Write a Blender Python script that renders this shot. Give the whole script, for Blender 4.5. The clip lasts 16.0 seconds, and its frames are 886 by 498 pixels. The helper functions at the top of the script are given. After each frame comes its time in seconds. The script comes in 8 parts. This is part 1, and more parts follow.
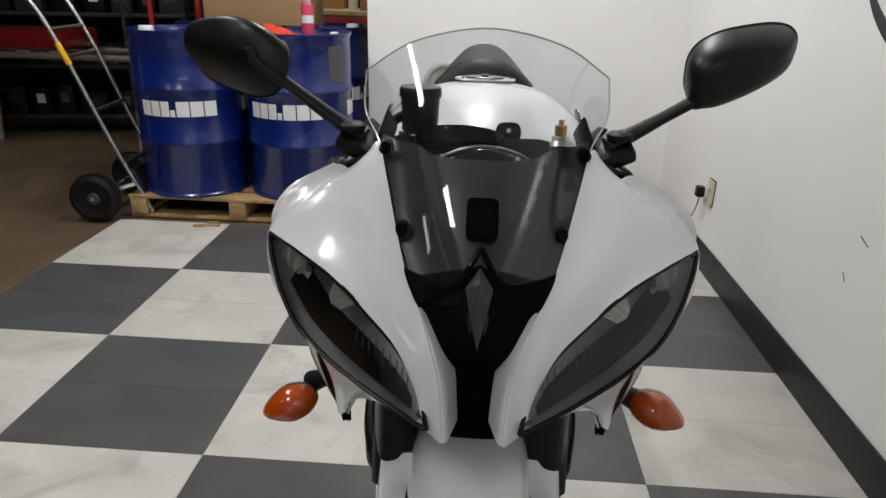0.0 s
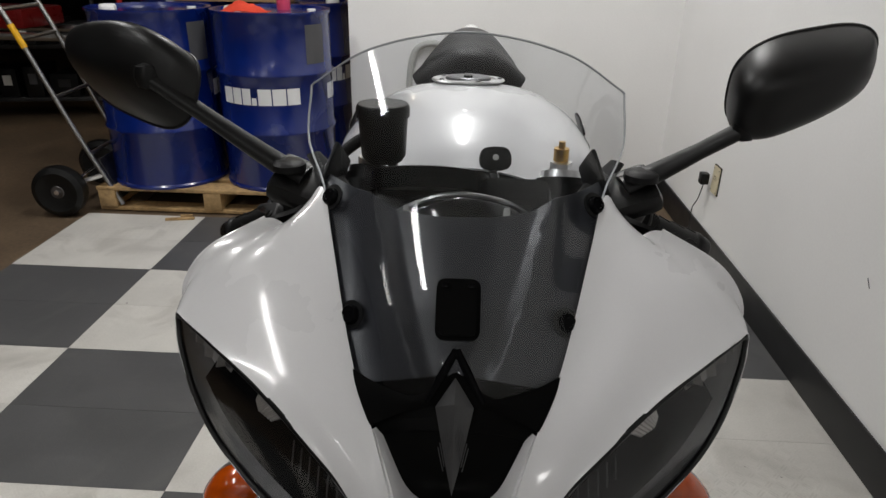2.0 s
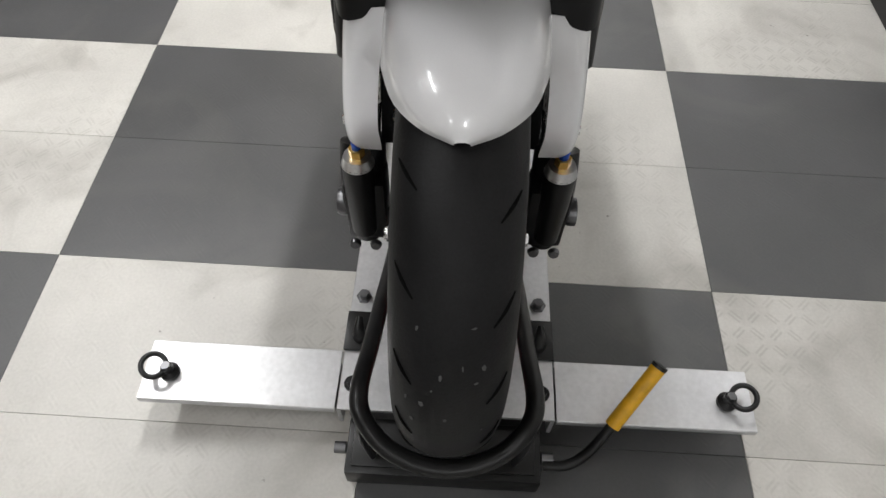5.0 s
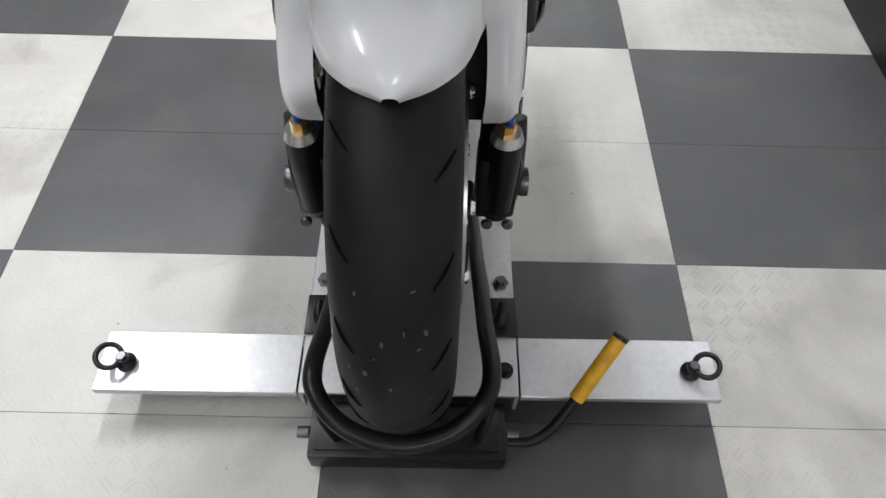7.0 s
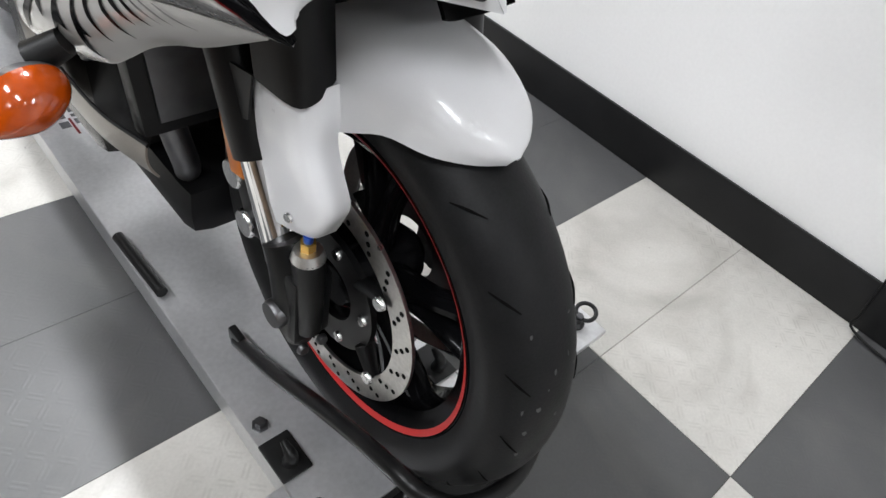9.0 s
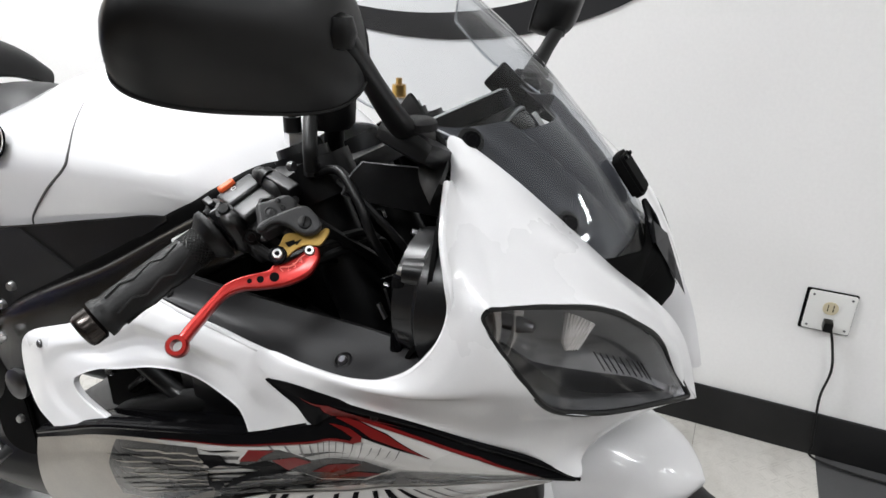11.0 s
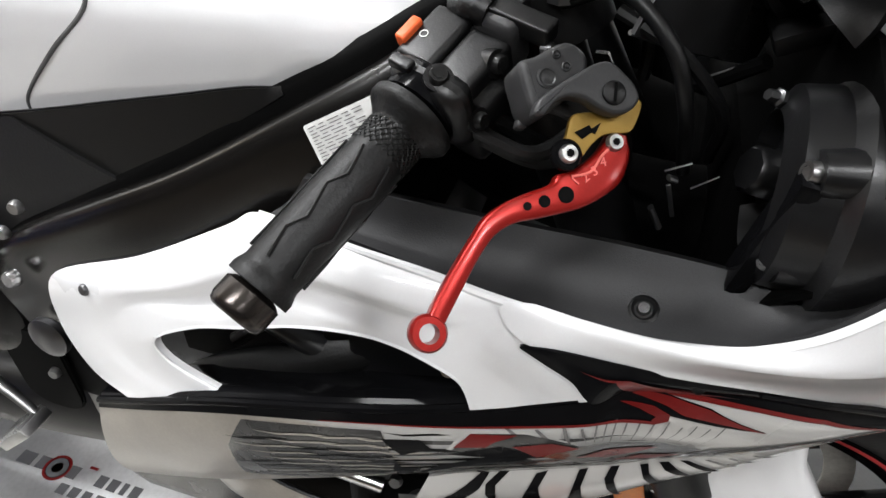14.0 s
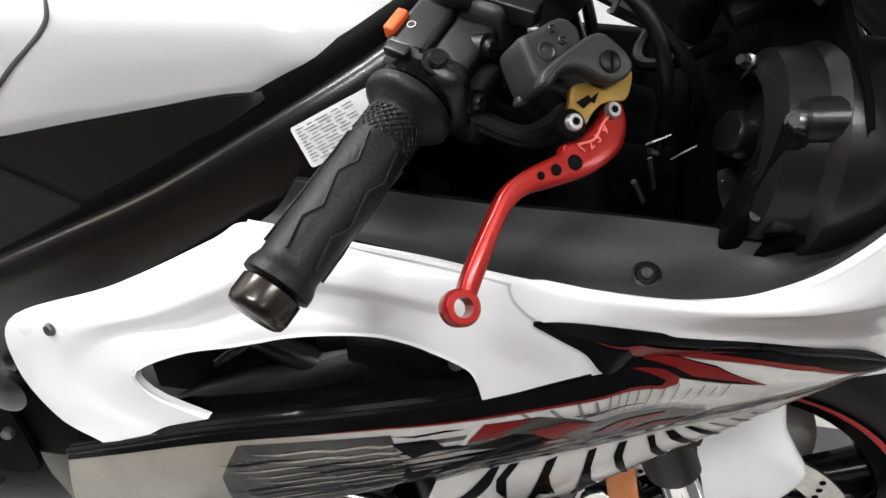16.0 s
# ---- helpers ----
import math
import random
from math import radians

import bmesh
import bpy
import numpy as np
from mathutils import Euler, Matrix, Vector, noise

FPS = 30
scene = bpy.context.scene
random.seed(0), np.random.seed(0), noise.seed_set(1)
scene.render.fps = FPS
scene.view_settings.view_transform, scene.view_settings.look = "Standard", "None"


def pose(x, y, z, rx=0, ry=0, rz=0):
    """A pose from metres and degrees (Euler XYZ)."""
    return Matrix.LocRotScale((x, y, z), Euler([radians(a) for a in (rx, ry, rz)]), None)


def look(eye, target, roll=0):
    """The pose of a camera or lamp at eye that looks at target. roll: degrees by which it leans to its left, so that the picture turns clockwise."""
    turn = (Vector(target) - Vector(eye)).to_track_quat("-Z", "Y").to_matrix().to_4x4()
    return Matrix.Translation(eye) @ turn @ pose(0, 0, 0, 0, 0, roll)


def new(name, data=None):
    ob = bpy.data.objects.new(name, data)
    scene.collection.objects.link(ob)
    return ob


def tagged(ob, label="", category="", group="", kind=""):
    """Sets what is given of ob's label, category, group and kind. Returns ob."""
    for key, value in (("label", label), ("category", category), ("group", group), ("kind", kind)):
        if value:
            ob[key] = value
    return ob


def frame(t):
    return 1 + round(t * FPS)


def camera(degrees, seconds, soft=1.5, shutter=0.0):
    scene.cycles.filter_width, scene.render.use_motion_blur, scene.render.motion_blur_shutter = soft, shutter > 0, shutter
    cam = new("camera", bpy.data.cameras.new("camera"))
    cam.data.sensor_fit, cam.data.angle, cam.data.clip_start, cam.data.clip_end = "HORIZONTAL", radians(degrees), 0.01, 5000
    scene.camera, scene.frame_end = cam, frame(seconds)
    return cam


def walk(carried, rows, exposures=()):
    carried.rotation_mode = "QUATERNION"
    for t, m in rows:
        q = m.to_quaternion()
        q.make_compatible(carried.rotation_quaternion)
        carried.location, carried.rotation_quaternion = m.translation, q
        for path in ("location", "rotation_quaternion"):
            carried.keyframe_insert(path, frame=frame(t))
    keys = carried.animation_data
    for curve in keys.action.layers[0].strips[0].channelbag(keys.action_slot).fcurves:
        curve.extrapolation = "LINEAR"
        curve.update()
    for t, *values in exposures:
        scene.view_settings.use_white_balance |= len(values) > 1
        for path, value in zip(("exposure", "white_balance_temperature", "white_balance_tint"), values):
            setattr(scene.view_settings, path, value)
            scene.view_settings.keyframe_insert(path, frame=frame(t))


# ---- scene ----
cam = camera(68.3, 16.0)
PATH = [
    (0, (0.126, -0.819, 1.23), (0.021, 1.033, 0.483), 1.6),
    (0.5, (0.143, -0.693, 1.25), (0.096, 1.177, 0.543), 2.3),
    (1, (0.145, -0.617, 1.263), (0.098, 1.256, 0.565), 2.1),
    (1.5, (0.143, -0.592, 1.275), (0.065, 1.292, 0.61), 1.6),
    (2, (0.137, -0.603, 1.25), (0.055, 1.217, 0.425), 1.1),
    (2.5, (0.128, -0.635, 1.215), (0.034, 1.099, 0.223), 0.7),
    (3, (0.127, -0.665, 1.174), (0.057, 0.946, -0.009), 0.7),
    (3.5, (0.124, -0.674, 1.12), (0.071, 0.788, -0.243), 1.3),
    (4, (0.126, -0.66, 1.076), (0.09, 0.646, -0.438), 1.8),
    (4.5, (0.125, -0.644, 1.043), (0.097, 0.529, -0.576), 2.0),
    (4.7, (0.126, -0.643, 1.037), (0.092, 0.499, -0.605), 1.8),
    (6.8, (0.164, -0.678, 1.016), (0.19, 0.432, -0.647), 3.2),
    (7, (0.17, -0.661, 1.007), (0.184, 0.463, -0.647), 1.9),
    (7.5, (0.171, -0.625, 0.968), (0.208, 0.432, -0.73), 6.5),
    (8, (0.057, -0.61, 0.966), (0.456, 0.45, -0.683), 19.6),
    (8.2, (-0.012, -0.613, 0.974), (0.548, 0.383, -0.667), 19.9),
    (9.3, (-0.34, -0.5, 1.0), (0.95, 0.35, -0.28), 12.0),
    (10.3, (-0.522, -0.289, 1.081), (1.072, 0.338, 0.049), 6.6),
    (10.5, (-0.521, -0.274, 1.108), (1.096, 0.395, 0.141), 4.6),
    (11, (-0.509, -0.257, 1.184), (1.167, 0.495, 0.391), 1.6),
    (11.5, (-0.49, -0.248, 1.243), (1.252, 0.48, 0.583), 2.1),
    (12, (-0.486, -0.225, 1.281), (1.264, 0.535, 0.682), 1.4),
    (12.5, (-0.516, -0.198, 1.233), (1.178, 0.545, 0.472), 1.7),
    (13, (-0.503, -0.11, 1.177), (1.115, 0.583, 0.228), 2.9),
    (13.5, (-0.399, 0.025, 1.127), (1.124, 0.572, -0.049), 2.4),
    (14, (-0.385, 0.051, 1.115), (1.111, 0.521, -0.127), 0.8),
    (14.5, (-0.381, 0.056, 1.112), (1.113, 0.458, -0.156), 1.5),
    (15, (-0.369, 0.052, 1.114), (1.114, 0.491, -0.154), 0.7),
    (15.5, (-0.367, 0.051, 1.114), (1.109, 0.5, -0.158), 0.5),
    (16, (-0.413, 0.092, 1.092), (1.203, 0.353, -0.058), 0.1),
]
EXPOSURES = [(0.0, -0.95, 6600, 10), (1.0, -1.03, 6500, 10), (2.0, -1.12, 6620, 10), (2.5, -1.0, 6740, 10), (3.0, -0.94, 6800, 10), (3.5, -0.78, 6820, 10), (4.7, -0.4, 6570, 10), (6.8, -0.27, 6230, 10), (7.5, -0.12, 6200, 10), (8.2, 0.08, 6200, 10), (10.3, 0.1, 6330, 10), (11.2, -0.16, 6350, 10), (12.0, -0.7, 6430, 10), (12.5, -0.85, 6450, 10), (12.8, -0.78, 6450, 10), (13.5, -0.18, 6380, 10), (14.0, 0.08, 6400, 10), (14.6, 0.08, 6400, 10), (15.2, 0.16, 6420, 10), (16.0, 0.18, 6430, 10)]
walk(cam, [(t, look(eye, target, roll)) for t, eye, target, roll in PATH], EXPOSURES)

# ---------------------------------------------------------------- world and lights
world = bpy.data.worlds.new("world")
world.use_nodes = True
world.node_tree.nodes["Background"].inputs[0].default_value = (0.55, 0.6, 0.7, 1)
world.node_tree.nodes["Background"].inputs[1].default_value = 0.015
scene.world = world


def area_lamp(name, place, target, sx, sy, watts, colour):
    lamp = bpy.data.lights.new(name, "AREA")
    lamp.shape, lamp.size, lamp.size_y, lamp.energy, lamp.color = "RECTANGLE", sx, sy, watts, colour
    ob = new(name, lamp)
    ob.matrix_world = look(place, target)
    return ob


CEIL = 3.3
TUBES = [(-1.5, -1.3, 37), (0.4, -4.4, 36), (-1.9, 1.1, 65), (0.05, 1.8, 89), (-3.4, -1.5, 8), (-1.0, -4.2, 14)]
TUBE_LENGTH = 1.22
for x, y, watts in TUBES:
    area_lamp("tube_light", (x, y, CEIL - 0.15), (x, y + 0.001, 0), 0.16, TUBE_LENGTH, watts, (0.985, 0.985, 0.98))
area_lamp("bench_light", (-0.9, 5.0, 2.6), (-0.9, 5.0, 0), 0.12, 1.2, 26, (1.0, 0.86, 0.62))

# ---------------------------------------------------------------- materials


def material(name, colour, rough=0.5, metal=0.0, coat=0.0, spec=0.5, grain=0.0, grain_scale=300.0, stain=0.0, stain_scale=4.0, bump=0.0, emit=None, strength=0.0, random_tint=0.0):
    m = bpy.data.materials.new(name)
    m.use_nodes = True
    nt = m.node_tree
    b = nt.nodes["Principled BSDF"]
    b.inputs["Base Color"].default_value = (*colour, 1)
    b.inputs["Roughness"].default_value = rough
    b.inputs["Metallic"].default_value = metal
    b.inputs["Coat Weight"].default_value = coat
    b.inputs["Coat Roughness"].default_value = 0.1
    b.inputs["Specular IOR Level"].default_value = spec
    if emit:
        b.inputs["Emission Color"].default_value = (*emit, 1)
        b.inputs["Emission Strength"].default_value = strength
    if grain or stain or bump or random_tint:
        co = nt.nodes.new("ShaderNodeTexCoord")
        fine = nt.nodes.new("ShaderNodeTexNoise")
        fine.inputs["Scale"].default_value, fine.inputs["Detail"].default_value = grain_scale, 4
        broad = nt.nodes.new("ShaderNodeTexNoise")
        broad.inputs["Scale"].default_value, broad.inputs["Detail"].default_value = stain_scale, 6
        nt.links.new(co.outputs["Object"], fine.inputs["Vector"])
        nt.links.new(co.outputs["Object"], broad.inputs["Vector"])
        value = None
        for node, amount in ((fine, grain), (broad, stain)):
            mr = nt.nodes.new("ShaderNodeMapRange")
            mr.inputs["From Min"].default_value, mr.inputs["From Max"].default_value = 0.3, 0.7
            mr.inputs["To Min"].default_value, mr.inputs["To Max"].default_value = 1 - amount, 1 + amount
            nt.links.new(node.outputs["Fac"], mr.inputs["Value"])
            if value is None:
                value = mr.outputs["Result"]
            else:
                mul = nt.nodes.new("ShaderNodeMath")
                mul.operation = "MULTIPLY"
                nt.links.new(value, mul.inputs[0])
                nt.links.new(mr.outputs["Result"], mul.inputs[1])
                value = mul.outputs[0]
        if random_tint:
            info = nt.nodes.new("ShaderNodeObjectInfo")
            mr = nt.nodes.new("ShaderNodeMapRange")
            mr.inputs["To Min"].default_value, mr.inputs["To Max"].default_value = 1 - random_tint, 1 + random_tint
            nt.links.new(info.outputs["Random"], mr.inputs["Value"])
            mul = nt.nodes.new("ShaderNodeMath")
            mul.operation = "MULTIPLY"
            nt.links.new(value, mul.inputs[0])
            nt.links.new(mr.outputs["Result"], mul.inputs[1])
            value = mul.outputs[0]
        hsv = nt.nodes.new("ShaderNodeHueSaturation")
        hsv.inputs["Color"].default_value = (*colour, 1)
        nt.links.new(value, hsv.inputs["Value"])
        nt.links.new(hsv.outputs["Color"], b.inputs["Base Color"])
        rr = nt.nodes.new("ShaderNodeMapRange")
        rr.inputs["To Min"].default_value, rr.inputs["To Max"].default_value = max(rough - 0.12, 0.02), min(rough + 0.12, 1)
        nt.links.new(broad.outputs["Fac"], rr.inputs["Value"])
        nt.links.new(rr.outputs["Result"], b.inputs["Roughness"])
        if bump:
            bp = nt.nodes.new("ShaderNodeBump")
            bp.inputs["Strength"].default_value, bp.inputs["Distance"].default_value = bump, 0.001
            nt.links.new(fine.outputs["Fac"], bp.inputs["Height"])
            nt.links.new(bp.outputs["Normal"], b.inputs["Normal"])
    return m


def sheet_glass(name, tint, ior=1.45, rough=0.0):
    """A thin clear sheet: it lets light through with its tint, and its gloss grows towards a grazing view."""
    m = bpy.data.materials.new(name)
    m.use_nodes = True
    nt = m.node_tree
    nt.nodes.remove(nt.nodes["Principled BSDF"])
    clear = nt.nodes.new("ShaderNodeBsdfTransparent")
    clear.inputs["Color"].default_value = (*tint, 1)
    gloss = nt.nodes.new("ShaderNodeBsdfGlossy")
    gloss.inputs["Roughness"].default_value = rough
    face = nt.nodes.new("ShaderNodeLayerWeight")
    face.inputs["Blend"].default_value = 0.5
    power = nt.nodes.new("ShaderNodeMath")
    power.operation = "POWER"
    power.inputs[1].default_value = 5.0
    nt.links.new(face.outputs["Facing"], power.inputs[0])
    fres = nt.nodes.new("ShaderNodeMapRange")
    base = ((ior - 1) / (ior + 1)) ** 2
    fres.inputs["To Min"].default_value, fres.inputs["To Max"].default_value = base, 0.75
    nt.links.new(power.outputs[0], fres.inputs["Value"])
    mix = nt.nodes.new("ShaderNodeMixShader")
    nt.links.new(fres.outputs[0], mix.inputs[0])
    nt.links.new(clear.outputs[0], mix.inputs[1])
    nt.links.new(gloss.outputs[0], mix.inputs[2])
    nt.links.new(mix.outputs[0], nt.nodes["Material Output"].inputs["Surface"])
    return m


def tile_material(name, colour, dirt, tread):
    """Vinyl sheet with a worn tread-plate relief, scuffs and grime."""
    m = material(name, colour, rough=0.42, grain=0.05, grain_scale=180, stain=0.10, stain_scale=5, random_tint=0.05)
    nt = m.node_tree
    b = nt.nodes["Principled BSDF"]
    geo = nt.nodes.new("ShaderNodeNewGeometry")

    def op(kind, a, b=0.0):
        n = nt.nodes.new("ShaderNodeMath")
        n.operation = kind
        for k, v in enumerate((a, b)):
            if isinstance(v, (int, float)):
                n.inputs[k].default_value = v
            else:
                nt.links.new(v, n.inputs[k])
        return n.outputs[0]

    xyz = nt.nodes.new("ShaderNodeSeparateXYZ")
    nt.links.new(geo.outputs["Position"], xyz.inputs[0])
    cx, cy = op("MULTIPLY", xyz.outputs[0], 1 / 0.033), op("MULTIPLY", xyz.outputs[1], 1 / 0.033)
    parity = op("PINGPONG", op("ADD", op("FLOOR", cx), op("FLOOR", cy)), 1.0)
    u = op("MULTIPLY", op("SUBTRACT", op("FRACT", cx), 0.5), op("SUBTRACT", 1.0, op("MULTIPLY", parity, 2.0)))
    v = op("SUBTRACT", op("FRACT", cy), 0.5)
    along = op("ABSOLUTE", op("ADD", u, v))
    across = op("ABSOLUTE", op("SUBTRACT", op("ABSOLUTE", op("SUBTRACT", u, v)), 0.16))
    line = nt.nodes.new("ShaderNodeMapRange")
    line.inputs["From Min"].default_value, line.inputs["From Max"].default_value = 0.04, 0.12
    line.inputs["To Min"].default_value, line.inputs["To Max"].default_value = 1, 0
    nt.links.new(across, line.inputs["Value"])
    ends = nt.nodes.new("ShaderNodeMapRange")
    ends.inputs["From Min"].default_value, ends.inputs["From Max"].default_value = 0.45, 0.62
    ends.inputs["To Min"].default_value, ends.inputs["To Max"].default_value = 1, 0
    nt.links.new(along, ends.inputs["Value"])
    mx = nt.nodes.new("ShaderNodeMath")
    mx.operation = "MULTIPLY"
    nt.links.new(line.outputs[0], mx.inputs[0])
    nt.links.new(ends.outputs[0], mx.inputs[1])
    wear = nt.nodes.new("ShaderNodeTexNoise")
    wear.inputs["Scale"].default_value, wear.inputs["Detail"].default_value = 2.3, 5
    nt.links.new(geo.outputs["Position"], wear.inputs["Vector"])
    wm = nt.nodes.new("ShaderNodeMapRange")
    wm.inputs["From Min"].default_value, wm.inputs["From Max"].default_value = 0.45, 0.68
    nt.links.new(wear.outputs["Fac"], wm.inputs["Value"])
    mask = nt.nodes.new("ShaderNodeMath")
    mask.operation = "MULTIPLY"
    nt.links.new(mx.outputs[0], mask.inputs[0])
    nt.links.new(wm.outputs[0], mask.inputs[1])
    amount = nt.nodes.new("ShaderNodeMath")
    amount.operation = "MULTIPLY"
    amount.inputs[1].default_value = tread
    nt.links.new(mask.outputs[0], amount.inputs[0])
    mixc = nt.nodes.new("ShaderNodeMixRGB")
    mixc.inputs["Color2"].default_value = (*dirt, 1)
    old = b.inputs["Base Color"].links[0].from_socket
    nt.links.new(amount.outputs[0], mixc.inputs["Fac"])
    nt.links.new(old, mixc.inputs["Color1"])
    # sparse black specks
    sp = nt.nodes.new("ShaderNodeTexNoise")
    sp.inputs["Scale"].default_value, sp.inputs["Detail"].default_value = 38, 3
    nt.links.new(geo.outputs["Position"], sp.inputs["Vector"])
    spm = nt.nodes.new("ShaderNodeMapRange")
    spm.inputs["From Min"].default_value, spm.inputs["From Max"].default_value = 0.73, 0.77
    spm.inputs["To Max"].default_value = 0.7
    nt.links.new(sp.outputs["Fac"], spm.inputs["Value"])
    mix2 = nt.nodes.new("ShaderNodeMixRGB")
    mix2.inputs["Color2"].default_value = (*[c * 0.5 for c in dirt], 1)
    nt.links.new(spm.outputs[0], mix2.inputs["Fac"])
    nt.links.new(mixc.outputs[0], mix2.inputs["Color1"])
    # broad greyish smears
    sm = nt.nodes.new("ShaderNodeTexNoise")
    sm.inputs["Scale"].default_value, sm.inputs["Detail"].default_value, sm.inputs["Distortion"].default_value = 3.1, 7, 1.2
    nt.links.new(geo.outputs["Position"], sm.inputs["Vector"])
    smm = nt.nodes.new("ShaderNodeMapRange")
    smm.inputs["From Min"].default_value, smm.inputs["From Max"].default_value = 0.52, 0.72
    smm.inputs["To Max"].default_value = 0.5
    nt.links.new(sm.outputs["Fac"], smm.inputs["Value"])
    mix3 = nt.nodes.new("ShaderNodeMixRGB")
    mix3.inputs["Color2"].default_value = (*dirt, 1)
    nt.links.new(smm.outputs[0], mix3.inputs["Fac"])
    nt.links.new(mix2.outputs[0], mix3.inputs["Color1"])
    nt.links.new(mix3.outputs[0], b.inputs["Base Color"])
    bp = nt.nodes.new("ShaderNodeBump")
    bp.inputs["Strength"].default_value, bp.inputs["Distance"].default_value = (0.26 if tread > 0.3 else 0.12), 0.0008
    nt.links.new(mx.outputs[0], bp.inputs["Height"])
    nt.links.new(bp.outputs["Normal"], b.inputs["Normal"])
    return m


WHITE = material("pearl_white_paint", (0.76, 0.76, 0.77), rough=0.3, coat=0.8, grain=0.012, grain_scale=900, stain=0.01)
BLACKGLOSS = material("gloss_black_paint", (0.004, 0.004, 0.0045), rough=0.14, coat=0.0, spec=0.05)
DUCTBLACK = material("duct_black_plastic", (0.0075, 0.0075, 0.008), rough=0.32, spec=0.42, grain=0.1, grain_scale=600, bump=0.1)
BLACK = material("black_plastic", (0.003, 0.003, 0.0032), rough=0.38, spec=0.32, grain=0.1, grain_scale=700, bump=0.12)
GREYBLACK = material("dark_grey_moulded_plastic", (0.007, 0.007, 0.0075), rough=0.48, spec=0.2, grain=0.12, grain_scale=900, bump=0.2, stain=0.08, stain_scale=12)
# raised and blued to stand in for the wall reflected in the screen
PANELBLACK = material("reflection_tinted_panel", (0.046, 0.047, 0.054), rough=0.34, spec=0.45, grain=0.05, grain_scale=500)
MIRRORBLACK = material("soft_black_mirror_housing", (0.0035, 0.0035, 0.0037), rough=0.4, spec=0.38, grain=0.08, grain_scale=800, stain=0.05)
RUBBER = material("rubber", (0.005, 0.005, 0.005), rough=0.45, spec=0.3, grain=0.2, grain_scale=500, bump=0.3, stain=0.15, stain_scale=20)
TYRE = material("tyre_rubber", (0.0095, 0.0095, 0.010), rough=0.52, spec=0.2, grain=0.18, grain_scale=350, bump=0.25, stain=0.3, stain_scale=14)
FRAMEBLACK = material("frame_black_paint", (0.0055, 0.005, 0.0046), rough=0.26, spec=0.5, grain=0.1, stain=0.15)
PANELGLOSS = material("semi_gloss_black_paint", (0.0028, 0.0027, 0.0026), rough=0.42, spec=0.4)
BLACKSHEEN = material("polished_black_plastic", (0.006, 0.006, 0.0065), rough=0.12, spec=0.7)
# dead black for parts, holes and sheets that stand in for shade
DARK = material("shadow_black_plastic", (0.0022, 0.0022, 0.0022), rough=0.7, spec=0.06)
ALU = material("brushed_aluminium", (0.72, 0.72, 0.72), rough=0.3, metal=1.0, grain=0.08, grain_scale=250)
STEEL = material("bright_steel", (0.8, 0.8, 0.8), rough=0.2, metal=1.0)
SATIN_STEEL = material("satin_steel", (0.42, 0.42, 0.42), rough=0.34, metal=1.0, stain=0.12, stain_scale=60)
INNERGREY = material("matt_grey_moulded_plastic", (0.023, 0.023, 0.024), rough=0.5, spec=0.3, grain=0.1, grain_scale=900, bump=0.2, stain=0.08, stain_scale=12)
DARKGREY_DECAL = material("dark_grey_decal", (0.085, 0.082, 0.08), rough=0.25, coat=0.6, stain=0.3, stain_scale=40)
SCREW_STEEL = material("worn_screw_steel", (0.5, 0.5, 0.49), rough=0.32, metal=0.9, stain=0.2, stain_scale=90)
DARKSTEEL = material("dark_steel", (0.16, 0.16, 0.165), rough=0.38, metal=1.0, stain=0.15, stain_scale=30)
DISC = material("brake_disc_steel", (0.55, 0.54, 0.52), rough=0.3, metal=1.0, grain=0.1, grain_scale=200)
GOLD = material("gold_anodised", (0.55, 0.33, 0.08), rough=0.3, metal=0.9)
BRASS = material("dull_brass", (0.27, 0.165, 0.03), rough=0.42, metal=0.5, stain=0.15, stain_scale=60)
BLUE_ANO = material("blue_anodised", (0.03, 0.1, 0.5), rough=0.3, metal=0.8)
RED_ANO = material("red_anodised", (0.29, 0.008, 0.005), rough=0.3, metal=0.6, coat=0.2, grain=0.04, grain_scale=600, bump=0.05)
RED_DECAL = material("red_decal", (0.12, 0.005, 0.005), rough=0.3, coat=0.05, spec=0.3, stain=0.15, stain_scale=20)
RED_PAINT = material("red_paint", (0.42, 0.02, 0.018), rough=0.4, stain=0.15, stain_scale=8)
RED_TAPE = material("red_rim_tape", (0.55, 0.03, 0.03), rough=0.35)
CAST = material("cast_grey_paint", (0.027, 0.027, 0.028), rough=0.42, spec=0.4, grain=0.1, grain_scale=700, bump=0.1, stain=0.1, stain_scale=20)
CONTROL = material("control_black_plastic", (0.0045, 0.0045, 0.0048), rough=0.36, spec=0.5, grain=0.1, grain_scale=800, bump=0.1)
GREY_DECAL = material("silver_grey_decal", (0.27, 0.245, 0.21), rough=0.36, coat=0.25, stain=0.16, stain_scale=14, grain=0.05)
# the fairing white again, darkened for the shade on the low panels
SHADED_WHITE = material("shaded_white_paint", (0.44, 0.43, 0.41), rough=0.25, coat=0.8, stain=0.05)
ORANGE_SW = material("orange_switch", (0.85, 0.13, 0.03), rough=0.4)
AMBER = material("amber_lens", (0.46, 0.066, 0.002), rough=0.1, coat=0.6, spec=0.5, stain=0.15, stain_scale=60)
AMBER_REFL = material("amber_reflector", (0.62, 0.17, 0.004), rough=0.3, coat=0.2, grain=0.15, grain_scale=900)
TAIL_RED = material("red_reflective_plastic", (0.5, 0.01, 0.012), rough=0.15, coat=1.0)
TYRE_MARK = material("pale_tyre_scuff", (0.10, 0.10, 0.10), rough=0.8, spec=0.2)
CHROME = material("chrome", (0.85, 0.85, 0.86), rough=0.06, metal=1.0)
